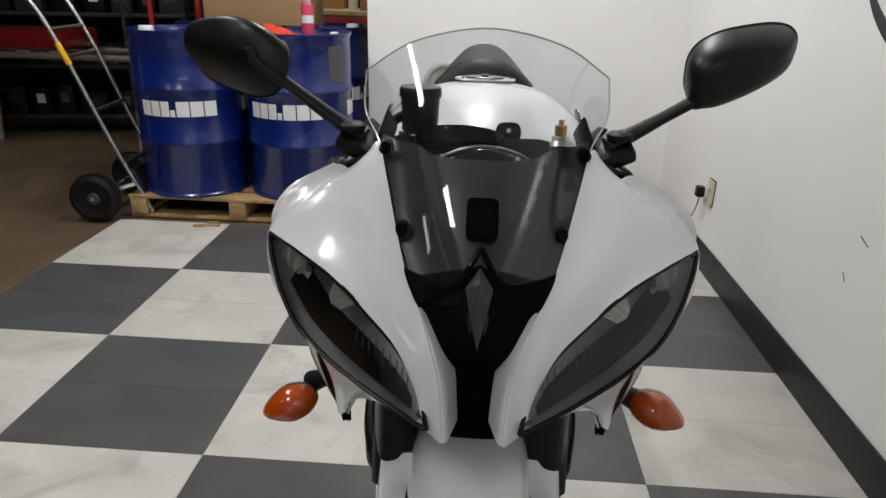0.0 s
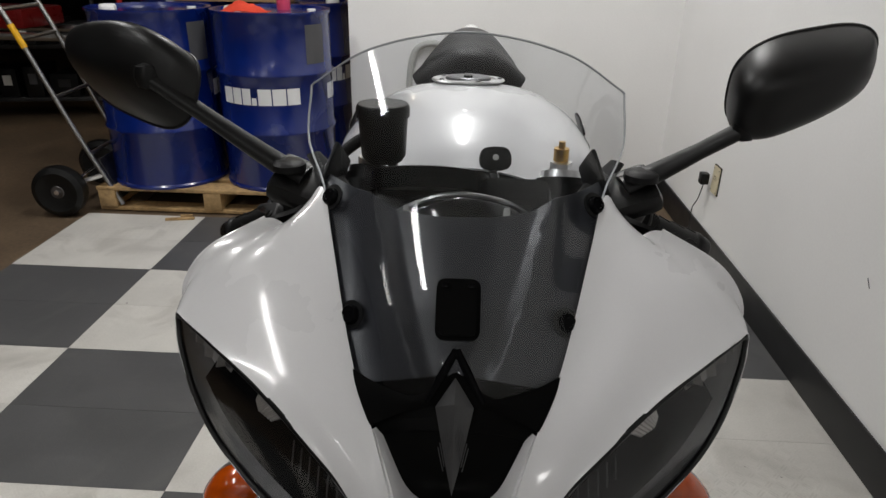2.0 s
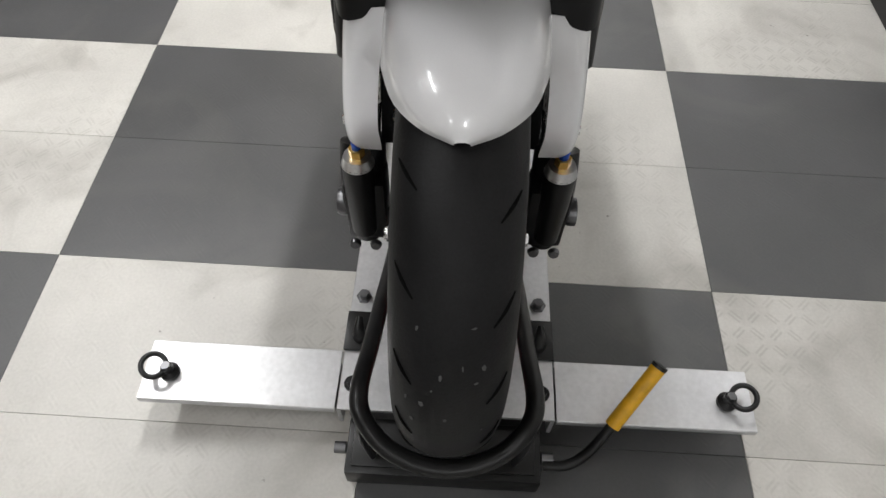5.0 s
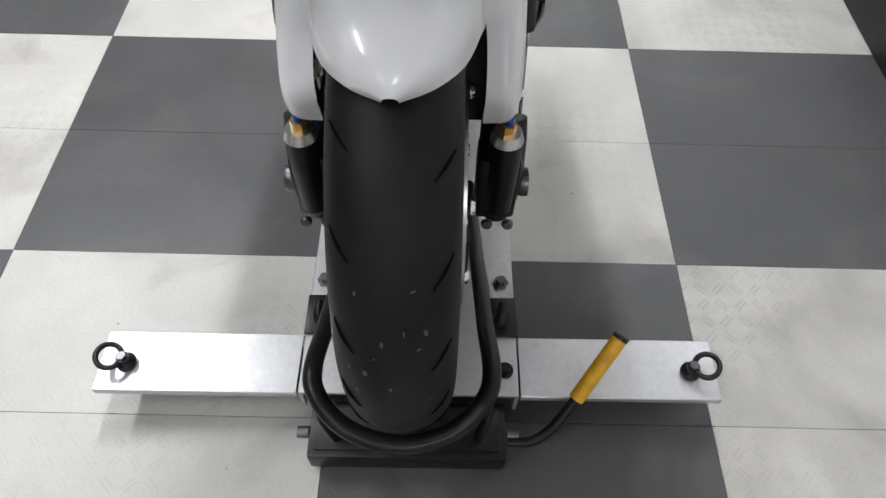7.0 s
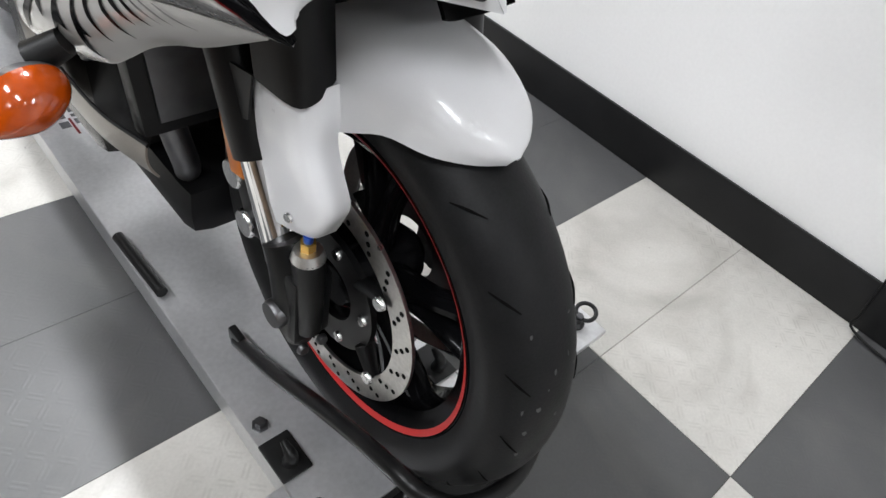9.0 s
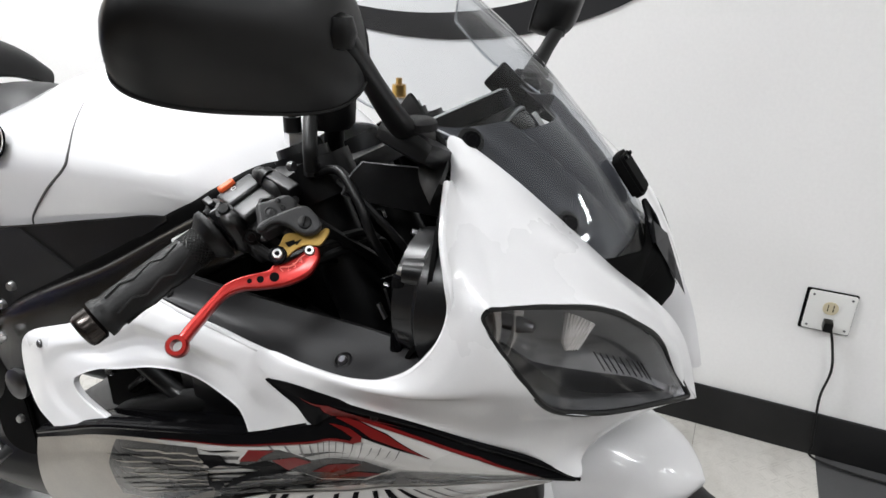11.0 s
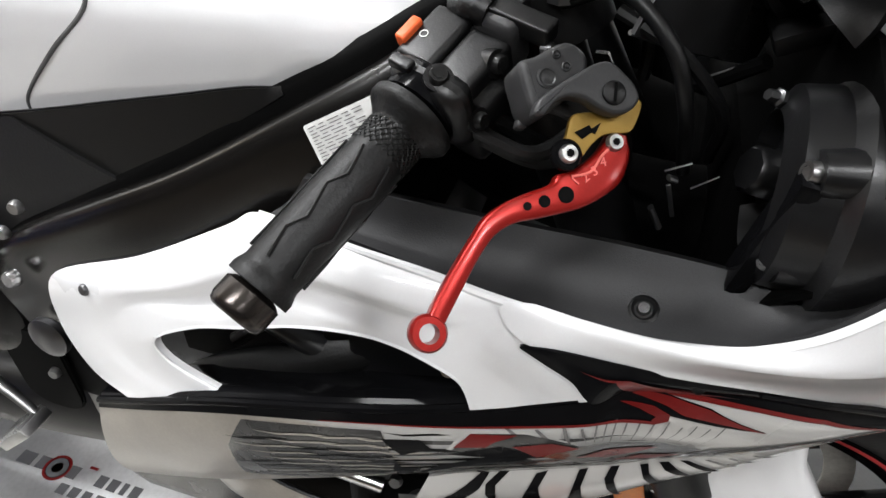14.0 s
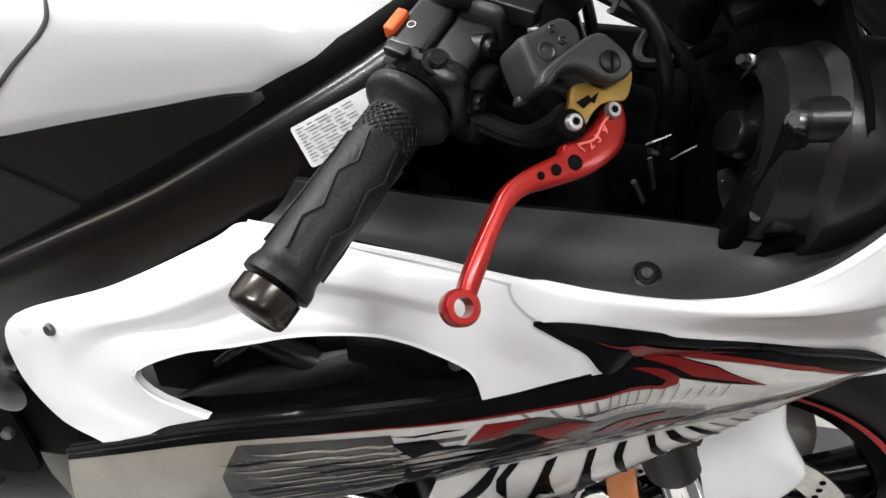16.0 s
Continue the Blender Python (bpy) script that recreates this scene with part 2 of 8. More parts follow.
REFLECTOR = material("headlight_reflector", (0.85, 0.82, 0.77), rough=0.25, metal=0.5)
LAMPSHADE = material("matt_black_lamp_shade", (0.004, 0.004, 0.004), rough=0.35, spec=0.25)
DIAMOND = material("dull_grey_nose_paint", (0.06, 0.06, 0.062), rough=0.45, metal=0.3)
FLUTE = material("dark_lens_flute", (0.05, 0.05, 0.05), rough=0.4)
BUCKET = material("headlight_bucket", (0.4, 0.4, 0.4), rough=0.5, metal=0.6, stain=0.2, stain_scale=25)
SCREEN = sheet_glass("clear_screen", (0.93, 0.94, 0.95))
LENS = sheet_glass("smoked_headlight_lens", (0.86, 0.86, 0.87), ior=1.5)
GAUGE = material("gauge_face", (0.10, 0.10, 0.105), rough=0.3, coat=0.8)
LABEL = material("white_label", (0.8, 0.8, 0.78), rough=0.5)
PRINT = material("grey_print", (0.07, 0.07, 0.075), rough=0.6)
SEATVINYL = material("black_seat_vinyl", (0.012, 0.012, 0.0125), rough=0.5, spec=0.3, grain=0.15, grain_scale=600, bump=0.3)

WALL = material("painted_wall", (0.84, 0.835, 0.825), rough=0.5, grain=0.015, grain_scale=120, stain=0.035, stain_scale=1.3, bump=0.08)
BASEBOARD = material("black_vinyl_baseboard", (0.012, 0.012, 0.0125), rough=0.45, spec=0.3, stain=0.3, stain_scale=9, grain=0.1)
CEILING = material("ceiling_board", (0.72, 0.71, 0.69), rough=0.9, grain=0.02, grain_scale=60)
CONCRETE = material("worn_brown_concrete", (0.11, 0.076, 0.047), rough=0.55, grain=0.2, grain_scale=60, stain=0.4, stain_scale=1.6)
TILE_LIGHT = tile_material("off_white_vinyl", (0.52, 0.505, 0.47), (0.235, 0.218, 0.19), 0.30)
TILE_DARK = tile_material("charcoal_vinyl", (0.072, 0.072, 0.073), (0.12, 0.118, 0.112), 0.10)
BARE_ALU = material("bare_aluminium_channel", (0.62, 0.62, 0.63), rough=0.38, metal=0.75, grain=0.06, grain_scale=120, stain=0.12, stain_scale=7)
BLACK_STEEL = material("black_painted_steel", (0.008, 0.008, 0.008), rough=0.36, spec=0.3, stain=0.2, stain_scale=30)
YELLOW = material("yellow_rubber_sleeve", (0.72, 0.38, 0.01), rough=0.5, stain=0.2, stain_scale=50)
DRUM_BLUE = material("blue_drum_enamel", (0.0018, 0.0125, 0.125), rough=0.24, coat=0.5, stain=0.12, stain_scale=5, grain=0.04)
DRUM_WHITE = material("white_print", (0.75, 0.75, 0.76), rough=0.4)
WOOD = material("pallet_wood", (0.34, 0.22, 0.1), rough=0.75, grain=0.25, grain_scale=40, stain=0.3, stain_scale=6, random_tint=0.15)
CARDBOARD = material("cardboard", (0.36, 0.22, 0.11), rough=0.8, grain=0.08, grain_scale=200, stain=0.08, random_tint=0.12)
CARDTAPE = material("pale_cardboard_edge", (0.48, 0.31, 0.17), rough=0.7)
RAG = material("red_cloth", (0.62, 0.05, 0.02), rough=0.9, grain=0.2, grain_scale=300, bump=0.4)
PINK = material("pink_can_print", (0.6, 0.06, 0.13), rough=0.3)
BEIGE = material("almond_plastic", (0.62, 0.55, 0.38), rough=0.45, stain=0.06)
TUBE = material("lamp_tube", (0.9, 0.9, 0.9), rough=0.5, emit=(0.97, 0.985, 1.0), strength=16.0)
LAMPWHITE = material("lamp_housing_white", (0.75, 0.75, 0.75), rough=0.5)
SHIRT = material("black_cotton", (0.012, 0.011, 0.011), rough=0.95, grain=0.2, bump=0.3)
# shelf grey darkened to stand in for the dim light of the workshop
SHELF = material("dimmed_shelf_grey", (0.016, 0.016, 0.017), rough=0.5, stain=0.3)
EMBLEM = material("black_wall_vinyl", (0.012, 0.012, 0.013), rough=0.45)
PALEWOOD = material("pale_worktop", (0.62, 0.47, 0.27), rough=0.5, stain=0.15, grain=0.1, grain_scale=20)
SEAM = material("dark_panel_gap", (0.10, 0.10, 0.10), rough=0.7, spec=0.2)
WEB_FIELD = material("mid_grey_decal", (0.03, 0.029, 0.028), rough=0.25, coat=0.2, stain=0.3, stain_scale=30, grain=0.15, grain_scale=150)
WEB_DECAL = material("grey_web_decal", (0.14, 0.135, 0.13), rough=0.25, coat=0.6, stain=0.3, stain_scale=40)
GREY_HOSE = material("grey_hose", (0.42, 0.42, 0.4), rough=0.6)

# ---------------------------------------------------------------- mesh helpers


def part(name, bm, mat, parent=None, label="", smooth=True, angle=40):
    """One bmesh as one mesh object, under a thing or a part."""
    bmesh.ops.recalc_face_normals(bm, faces=bm.faces[:])
    me = bpy.data.meshes.new(name)
    bm.to_mesh(me)
    bm.free()
    if smooth:
        me.shade_smooth()
        me.set_sharp_from_angle(angle=radians(angle))
    me.materials.append(mat)
    ob = new(name, me)
    if parent is not None:
        ob.parent = parent
    if label:
        ob["label"] = label
    return ob


def thing(name, label, category, place=Matrix.Identity(4), group="", kind=""):
    ob = new(name)
    ob.empty_display_size = 0.1
    ob.matrix_world = place
    return tagged(ob, label, category, group, kind)


def spline(pts, t):
    """Catmull-Rom through the points, t from 0 to 1."""
    p = np.asarray(pts, float)
    n = len(p) - 1
    t = np.atleast_1d(np.asarray(t, float)) * n
    i = np.clip(t.astype(int), 0, n - 1)
    f = (t - i)[:, None]
    q = np.vstack([2 * p[0] - p[1], p, 2 * p[-1] - p[-2]])
    a, b, c, d = q[i], q[i + 1], q[i + 2], q[i + 3]
    return 0.5 * (2 * b + (c - a) * f + (2 * a - 5 * b + 4 * c - d) * f**2 + (3 * b - a - 3 * c + d) * f**3)


class Surf:
    """A smooth surface through rows of control points; side mirrors it across the centre plane."""

    def __init__(self, rows, side=1):
        self.rows = np.array(rows, float) * np.array([side, 1, 1])
        self.side = side

    def at(self, s, t):
        """Points for arrays s (across the rows) and t (along each row)."""
        s, t = np.atleast_1d(s).astype(float), np.atleast_1d(t).astype(float)
        out = np.empty((len(s), 3))
        for k in range(len(s)):
            cross = np.array([spline(r, [t[k]])[0] for r in self.rows])
            out[k] = spline(cross, [s[k]])[0]
        return out

    def grid(self, ns, nt):
        ts = np.linspace(0, 1, nt)
        along = np.array([spline(r, ts) for r in self.rows])
        return np.stack([spline(along[:, k], np.linspace(0, 1, ns)) for k in range(nt)], 1)

    def normal(self, s, t):
        e = 0.01
        a = self.at(np.clip(s + e, 0, 1), t) - self.at(np.clip(s - e, 0, 1), t)
        b = self.at(s, np.clip(t + e, 0, 1)) - self.at(s, np.clip(t - e, 0, 1))
        n = np.cross(a, b)
        n *= np.where(n[:, :1] * self.side < 0, -1, 1)
        return n / np.maximum(np.linalg.norm(n, axis=1, keepdims=True), 1e-9)


def grid_normals(g):
    a = np.gradient(g, axis=0)
    b = np.gradient(g, axis=1)
    n = np.cross(a, b)
    return n / np.maximum(np.linalg.norm(n, axis=2, keepdims=True), 1e-9)


def grid_bm(g, thick=0.0, inward=1, close_t=False):
    """A grid of points as faces, with a second skin thick metres behind it and a rim."""
    bm = bmesh.new()
    ns, nt = g.shape[:2]
    front = [[bm.verts.new(g[i, j]) for j in range(nt)] for i in range(ns)]
    last = nt if close_t else nt - 1

    def skin(v, flip):
        for i in range(ns - 1):
            for j in range(last):
                k = (j + 1) % nt
                q = [v[i][j], v[i + 1][j], v[i + 1][k], v[i][k]]
                try:
                    bm.faces.new(q[::-1] if flip else q)
                except ValueError:
                    pass

    skin(front, False)
    if thick:
        h = g - grid_normals(g) * thick * inward
        back = [[bm.verts.new(h[i, j]) for j in range(nt)] for i in range(ns)]
        skin(back, True)
        ring = [(0, j) for j in range(nt)] + [(i, nt - 1) for i in range(1, ns)]
        ring += [(ns - 1, j) for j in range(nt - 2, -1, -1)] + [(i, 0) for i in range(ns - 2, 0, -1)]
        for a, b in zip(ring, ring[1:] + ring[:1]):
            bm.faces.new([front[a[0]][a[1]], front[b[0]][b[1]], back[b[0]][b[1]], back[a[0]][a[1]]])
    return bm


def shell(surf, ns=16, nt=16, thick=0.003, inward=1):
    return grid_bm(surf.grid(ns, nt), thick, inward * surf.side)


def decal_poly(surf, pts, lift=0.0012, ns=60, nt=16):
    """A thin flat shape with a straight-sided outline in the surface's own (s, t), laid on its facets."""
    bm = bmesh.new()
    bm.faces.new([bm.verts.new((s * (ns - 1), t * (nt - 1), 0)) for s, t in pts])
    bmesh.ops.triangulate(bm, faces=bm.faces[:])
    for axis, n in ((0, ns), (1, nt)):
        lo, hi = min(v.co[axis] for v in bm.verts), max(v.co[axis] for v in bm.verts)
        for k in range(math.ceil(lo + 1e-4), math.floor(hi - 1e-4) + 1):
            co, no = [0, 0, 0], [0, 0, 0]
            co[axis], no[axis] = k, 1
            bmesh.ops.bisect_plane(bm, geom=bm.verts[:] + bm.edges[:] + bm.faces[:], dist=1e-5, plane_co=co, plane_no=no)
    if not hasattr(surf, "cells"):
        surf.cells = {}
    if (ns, nt) not in surf.cells:
        g = surf.grid(ns, nt)
        nrm = grid_normals(g)
        nrm *= np.where(nrm[..., :1] * surf.side < 0, -1, 1)
        surf.cells[(ns, nt)] = (g, nrm)
    g, nrm = surf.cells[(ns, nt)]
    for v in bm.verts:
        a, b = min(max(v.co.x, 0), ns - 1), min(max(v.co.y, 0), nt - 1)
        i, j = min(int(a), ns - 2), min(int(b), nt - 2)
        a, b = a - i, b - j
        w = ((1 - a) * (1 - b), a * (1 - b), (1 - a) * b, a * b)
        q = ((i, j), (i + 1, j), (i, j + 1), (i + 1, j + 1))
        v.co = Vector(sum(k * (g[c] + nrm[c] * lift) for k, c in zip(w, q)))
    return bm


def tube_bm(points, radius, n=40, seg=12, flat=1.0, caps=True, smooth=True, up=None):
    """A tube along a curve; radius may be a list to taper; flat squeezes one axis."""
    pts = spline(points, np.linspace(0, 1, n)) if smooth else np.asarray(points, float)
    n = len(pts)
    rad = np.interp(np.linspace(0, 1, n), np.linspace(0, 1, len(np.atleast_1d(radius))), np.atleast_1d(radius))
    bm = bmesh.new()
    tang = np.gradient(pts, axis=0)
    tang /= np.linalg.norm(tang, axis=1, keepdims=True)
    ref = np.array(up if up is not None else (0, 0, 1.0), float)
    if abs(tang[0] @ ref) > 0.95:
        ref = np.array((1.0, 0, 0))
    rings = []
    for k in range(n):
        x = np.cross(ref, tang[k])
        x /= np.linalg.norm(x)
        y = np.cross(tang[k], x)
        ref = y
        rings.append([bm.verts.new(pts[k] + rad[k] * (np.cos(a) * x + flat * np.sin(a) * y)) for a in np.linspace(0, 2 * np.pi, seg, endpoint=False)])
    for r, q in zip(rings, rings[1:]):
        for i in range(seg):
            bm.faces.new([r[i], r[(i + 1) % seg], q[(i + 1) % seg], q[i]])
    if caps:
        bm.faces.new(rings[0][::-1])
        bm.faces.new(rings[-1])
    return bm


def lathe_bm(profile, seg=32, axis="z", centre=(0, 0, 0), caps=True):
    """A turned body from (radius, height) pairs round an axis."""
    bm = bmesh.new()
    rings = []
    for r, h in profile:
        ring = []
        for a in np.linspace(0, 2 * np.pi, seg, endpoint=False):
            c, s = r * np.cos(a), r * np.sin(a)
            p = {"z": (c, s, h), "x": (h, c, s), "y": (c, h, s)}[axis]
            ring.append(bm.verts.new(np.add(p, centre)))
        rings.append(ring)
    for a, b in zip(rings, rings[1:]):
        for i in range(seg):
            bm.faces.new([a[i], a[(i + 1) % seg], b[(i + 1) % seg], b[i]])
    caps = caps and tuple(profile[0]) != tuple(profile[-1])
    if caps and profile[0][0] > 1e-6:
        bm.faces.new(rings[0][::-1])
    if caps and profile[-1][0] > 1e-6:
        bm.faces.new(rings[-1])
    bmesh.ops.remove_doubles(bm, verts=bm.verts[:], dist=1e-6)
    return bm


def box_bm(size, centre=(0, 0, 0), bevel=0.0, seg=2, m=None):
    bm = bmesh.new()
    bmesh.ops.create_cube(bm, size=1.0)
    for v in bm.verts:
        v.co = Vector((v.co.x * size[0], v.co.y * size[1], v.co.z * size[2]))
    if bevel:
        bmesh.ops.bevel(bm, geom=bm.edges[:] + bm.verts[:], offset=bevel, segments=seg, affect="EDGES", profile=0.6)
    mat = (m if m is not None else Matrix.Identity(4))
    bmesh.ops.transform(bm, matrix=Matrix.Translation(centre) @ mat, verts=bm.verts[:])
    return bm


def plate_bm(outline, thick, bevel=0.0, m=None):
    """A flat outline of (x, y) pairs, thick along z from 0, with its edges broken."""
    bm = bmesh.new()
    low = [bm.verts.new((x, y, 0)) for x, y in outline]
    f = bm.faces.new(low)
    ext = bmesh.ops.extrude_face_region(bm, geom=[f])
    for v in [g for g in ext["geom"] if isinstance(g, bmesh.types.BMVert)]:
        v.co.z += thick
    if bevel:
        bmesh.ops.bevel(bm, geom=[e for e in bm.edges if abs(e.verts[0].co.z - e.verts[1].co.z) < 1e-9], offset=bevel, segments=2, affect="EDGES")
    if m is not None:
        bmesh.ops.transform(bm, matrix=m, verts=bm.verts[:])
    return bm


def pad_bm(outline, z0, z1, r, m=None, steps=4):
    """A smooth outline of (x, y) pairs as a solid from z0 to z1, its upper and lower edges rounded by r."""
    p = np.array(outline, float)
    area = 0.5 * np.sum(p[:, 0] * np.roll(p[:, 1], -1) - np.roll(p[:, 0], -1) * p[:, 1])
    d = np.roll(p, -1, 0) - np.roll(p, 1, 0)
    nrm = np.stack([d[:, 1], -d[:, 0]], 1) * math.copysign(1, area)
    nrm /= np.maximum(np.linalg.norm(nrm, axis=1, keepdims=True), 1e-9)
    bm = bmesh.new()
    rings = []
    for base, sgn in ((z0, -1), (z1, 1)):
        ks = np.linspace(0, math.pi / 2, steps)
        for a in (ks[::-1] if sgn < 0 else ks):
            q = p - nrm * r * (1 - math.cos(a))
            rings.append([bm.verts.new((x, y, base - sgn * r * (1 - math.sin(a)))) for x, y in q])
    for a, b in zip(rings, rings[1:]):
        for i in range(len(p)):
            j = (i + 1) % len(p)
            bm.faces.new([a[i], a[j], b[j], b[i]])
    bm.faces.new(rings[0][::-1])
    bm.faces.new(rings[-1])
    if m is not None:
        bmesh.ops.transform(bm, matrix=m, verts=bm.verts[:])
    return bm


def closed_curve(pts, n):
    """A smooth closed outline through the points."""
    p = np.array(list(pts[-2:]) + list(pts) + list(pts[:3]), float)
    m = len(pts)
    t = (2 + np.linspace(0, m, n, endpoint=False)) / (len(p) - 1)
    return [tuple(q) for q in spline(p, t)]


def rounded(w, h, r, n=5):
    out = []
    for cx, cy, a0 in ((w / 2 - r, h / 2 - r, 0), (-w / 2 + r, h / 2 - r, 90), (-w / 2 + r, -h / 2 + r, 180), (w / 2 - r, -h / 2 + r, 270)):
        for k in range(n):
            a = radians(a0 + 90 * k / (n - 1))
            out.append((cx + r * math.cos(a), cy + r * math.sin(a)))
    return out


def add(bm, other, m=None):
    """Joins other into bm."""
    if m is not None:
        bmesh.ops.transform(other, matrix=m, verts=other.verts[:])
    me = bpy.data.meshes.new("joined")
    other.to_mesh(me)
    other.free()
    bm.from_mesh(me)
    bpy.data.meshes.remove(me)
    return bm


def aim(place, normal):
    """The pose at a place whose z points along normal."""
    return Matrix.Translation(place) @ Vector(normal).to_track_quat("Z", "Y").to_matrix().to_4x4()


def bolt_bm(radius=0.006, height=0.004, m=None):
    """A button-head screw with a hex socket."""
    bm = lathe_bm([(radius, 0), (radius, height * 0.4), (radius * 0.8, height), (radius * 0.5, height)], 14)
    top = lathe_bm([(radius * 0.5, height), (radius * 0.42, height * 0.35), (0, height * 0.35)], 6)
    bm.faces.ensure_lookup_table()
    for f in [f for f in bm.faces if len(f.verts) > 4 and f.calc_center_median().z > height * 0.9]:
        bm.faces.remove(f)
    add(bm, top)
    if m is not None:
        bmesh.ops.transform(bm, matrix=m, verts=bm.verts[:])
    return bm

# ---------------------------------------------------------------- the room
TILE = 0.61
WX, WY = 1.2, 3.05


def slab(name, x0, x1, y0, y1, z0, z1, mat, label="", category="", kind="structure"):
    ob = part(name, box_bm((x1 - x0, y1 - y0, z1 - z0), ((x0 + x1) / 2, (y0 + y1) / 2, (z0 + z1) / 2)), mat, smooth=False)
    return tagged(ob, label, category, kind=kind)


floor = slab("floor", -7.2, WX + 0.15, -6.2, 9.2, -0.2, -0.006, CONCRETE, "worn brown concrete slab under chequered vinyl tiles", "floor")
slab("wall_east", WX, WX + 0.15, -6.2, 9.2, 0, CEIL, WALL, "plain white painted wall with a black oval emblem", "wall")
slab("wall_back", -0.556, WX + 0.02, WY, WY + 0.14, 0, CEIL, WALL, "white painted wall end beside the workshop opening", "wall")
# west and north walls are near-black in place of the unlit workshop depth
slab("wall_west", -7.35, -7.2, -6.2, 9.2, 0, CEIL, SHELF, "workshop wall, coloured near-black for the unlit depth", "wall")
slab("wall_south", -7.2, WX, -6.35, -6.2, 0, CEIL, WALL, "white painted wall", "wall")
slab("wall_north", -7.2, WX, 9.2, 9.35, 0, CEIL, SHELF, "far workshop wall, coloured near-black for the unlit depth", "wall")
slab("ceiling", -7.35, WX + 0.15, -6.35, 9.35, CEIL, CEIL + 0.1, CEILING, "off-white board ceiling with tube lights", "ceiling")


def baseboard(name, x0, x1, y0, y1):
    ob = part(name, box_bm((x1 - x0, y1 - y0, 0.128), ((x0 + x1) / 2, (y0 + y1) / 2, 0.065), 0.003), BASEBOARD)
    return tagged(ob, "black vinyl cove baseboard along the white wall", "baseboard", kind="structure")


baseboard("baseboard_east", WX - 0.01, WX - 0.0005, -6.0, WY - 0.011)
baseboard("baseboard_back", -0.556, WX - 0.011, WY - 0.01, WY - 0.0005)

# fluorescent fittings
for k, (x, y, watts) in enumerate(TUBES):
    t = thing("ceiling_light", "long white twin-tube fluorescent ceiling fitting, lit", "ceiling light", pose(x, y, CEIL), group="ceiling lights")
    part("housing", box_bm((0.2, TUBE_LENGTH + 0.06, 0.06), (0, 0, -0.031), 0.006), LAMPWHITE, t)
    for dx in (-0.05, 0.05):
        part("tube", lathe_bm([(0.0, -TUBE_LENGTH / 2), (0.016, -TUBE_LENGTH / 2), (0.016, TUBE_LENGTH / 2), (0.0, TUBE_LENGTH / 2)], 12, "y", (dx, 0, -0.085)), TUBE, t, "glowing white tube")


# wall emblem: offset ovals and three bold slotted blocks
def ellipse(cy, cz, a, b, n=72):
    return [(cy + a * math.cos(q), cz + b * math.sin(q)) for q in np.linspace(0, 2 * math.pi, n, endpoint=False)]


FACE = Matrix(((0, 0, -1, WX), (1, 0, 0, 0), (0, 1, 0, 0), (0, 0, 0, 1)))
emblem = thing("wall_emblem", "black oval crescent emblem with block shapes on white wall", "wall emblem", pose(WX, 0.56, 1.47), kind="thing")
bm = bmesh.new()
outer, inner = ellipse(0.567, 1.364, 0.720, 0.363), ellipse(0.625, 1.3735, 0.655, 0.306)
rings = []
for d in (0.0005, 0.004):
    rings.append(([bm.verts.new((WX - d, y, z)) for y, z in outer], [bm.verts.new((WX - d, y, z)) for y, z in inner]))
n = len(outer)
for i in range(n):
    j = (i + 1) % n
    bm.faces.new([rings[1][0][i], rings[1][0][j], rings[1][1][j], rings[1][1][i]])
    bm.faces.new([rings[0][0][i], rings[0][0][j], rings[1][0][j], rings[1][0][i]])
    bm.faces.new([rings[0][1][i], rings[1][1][i], rings[1][1][j], rings[0][1][j]])
bmesh.ops.transform(bm, matrix=pose(WX, 0.56, 1.47).inverted(), verts=bm.verts[:])
part("crescent", bm, EMBLEM, emblem)


def stroke(points, wide):
    """A bold bent stroke on the wall, square-ended, leaning like an italic."""
    p = np.array(points, float)
    tang = np.gradient(p, axis=0)
    tang /= np.linalg.norm(tang, axis=1, keepdims=True)
    side_ = np.stack([-tang[:, 1], tang[:, 0]], 1) * wide / 2
    ring = [tuple(q) for q in p + side_] + [tuple(q) for q in (p - side_)[::-1]]
    return plate_bm(ring, 0.004, m=FACE @ Matrix.Translation((0, 0, 0.0005)))


def bent(corners, radius=0.036, n=7):
    """A line through corners with its bends rounded off."""
    c = [np.array(q, float) for q in corners]
    out = [c[0]]
    for a, b, d in zip(c, c[1:], c[2:]):
        u, v = (a - b) / np.linalg.norm(a - b), (d - b) / np.linalg.norm(d - b)
        p, q = b + u * radius, b + v * radius
        out += [(1 - k) ** 2 * p + 2 * k * (1 - k) * b + k * k * q for k in np.linspace(0, 1, n)]
    return out + [c[-1]]


LEAN = 0.39
for y0, wide, shape in ((1.183, 0.28, "hook"), (0.816, 0.282, "hook"), (0.455, 0.317, "loop")):
    low, mid, high = 1.3075, 1.386, 1.464

    def at(u, z, y0=y0, wide=wide):
        return (y0 - u * wide - LEAN * (z - 1.28), z)

    bm = bmesh.new()
    if shape == "hook":
        add(bm, stroke(bent([at(0.0, low + 0.052), at(0.02, low), at(0.93, low), at(0.93, mid), at(0.08, mid), at(0.08, high), at(1.0, high)]), 0.054))
    else:
        add(bm, stroke(bent([at(0.02, low), at(0.95, low), at(0.95, mid), at(0.3, mid)]), 0.060))
        add(bm, stroke(bent([at(0.3, mid + 0.004), at(0.93, mid + 0.004), at(0.93, high), at(0.02, high)]), 0.054))
        add(bm, stroke([at(0.10, low), at(0.10, high)], 0.10))
    bmesh.ops.transform(bm, matrix=pose(WX, 0.56, 1.47).inverted(), verts=bm.verts[:])
    part("block", bm, EMBLEM, emblem, smooth=False)


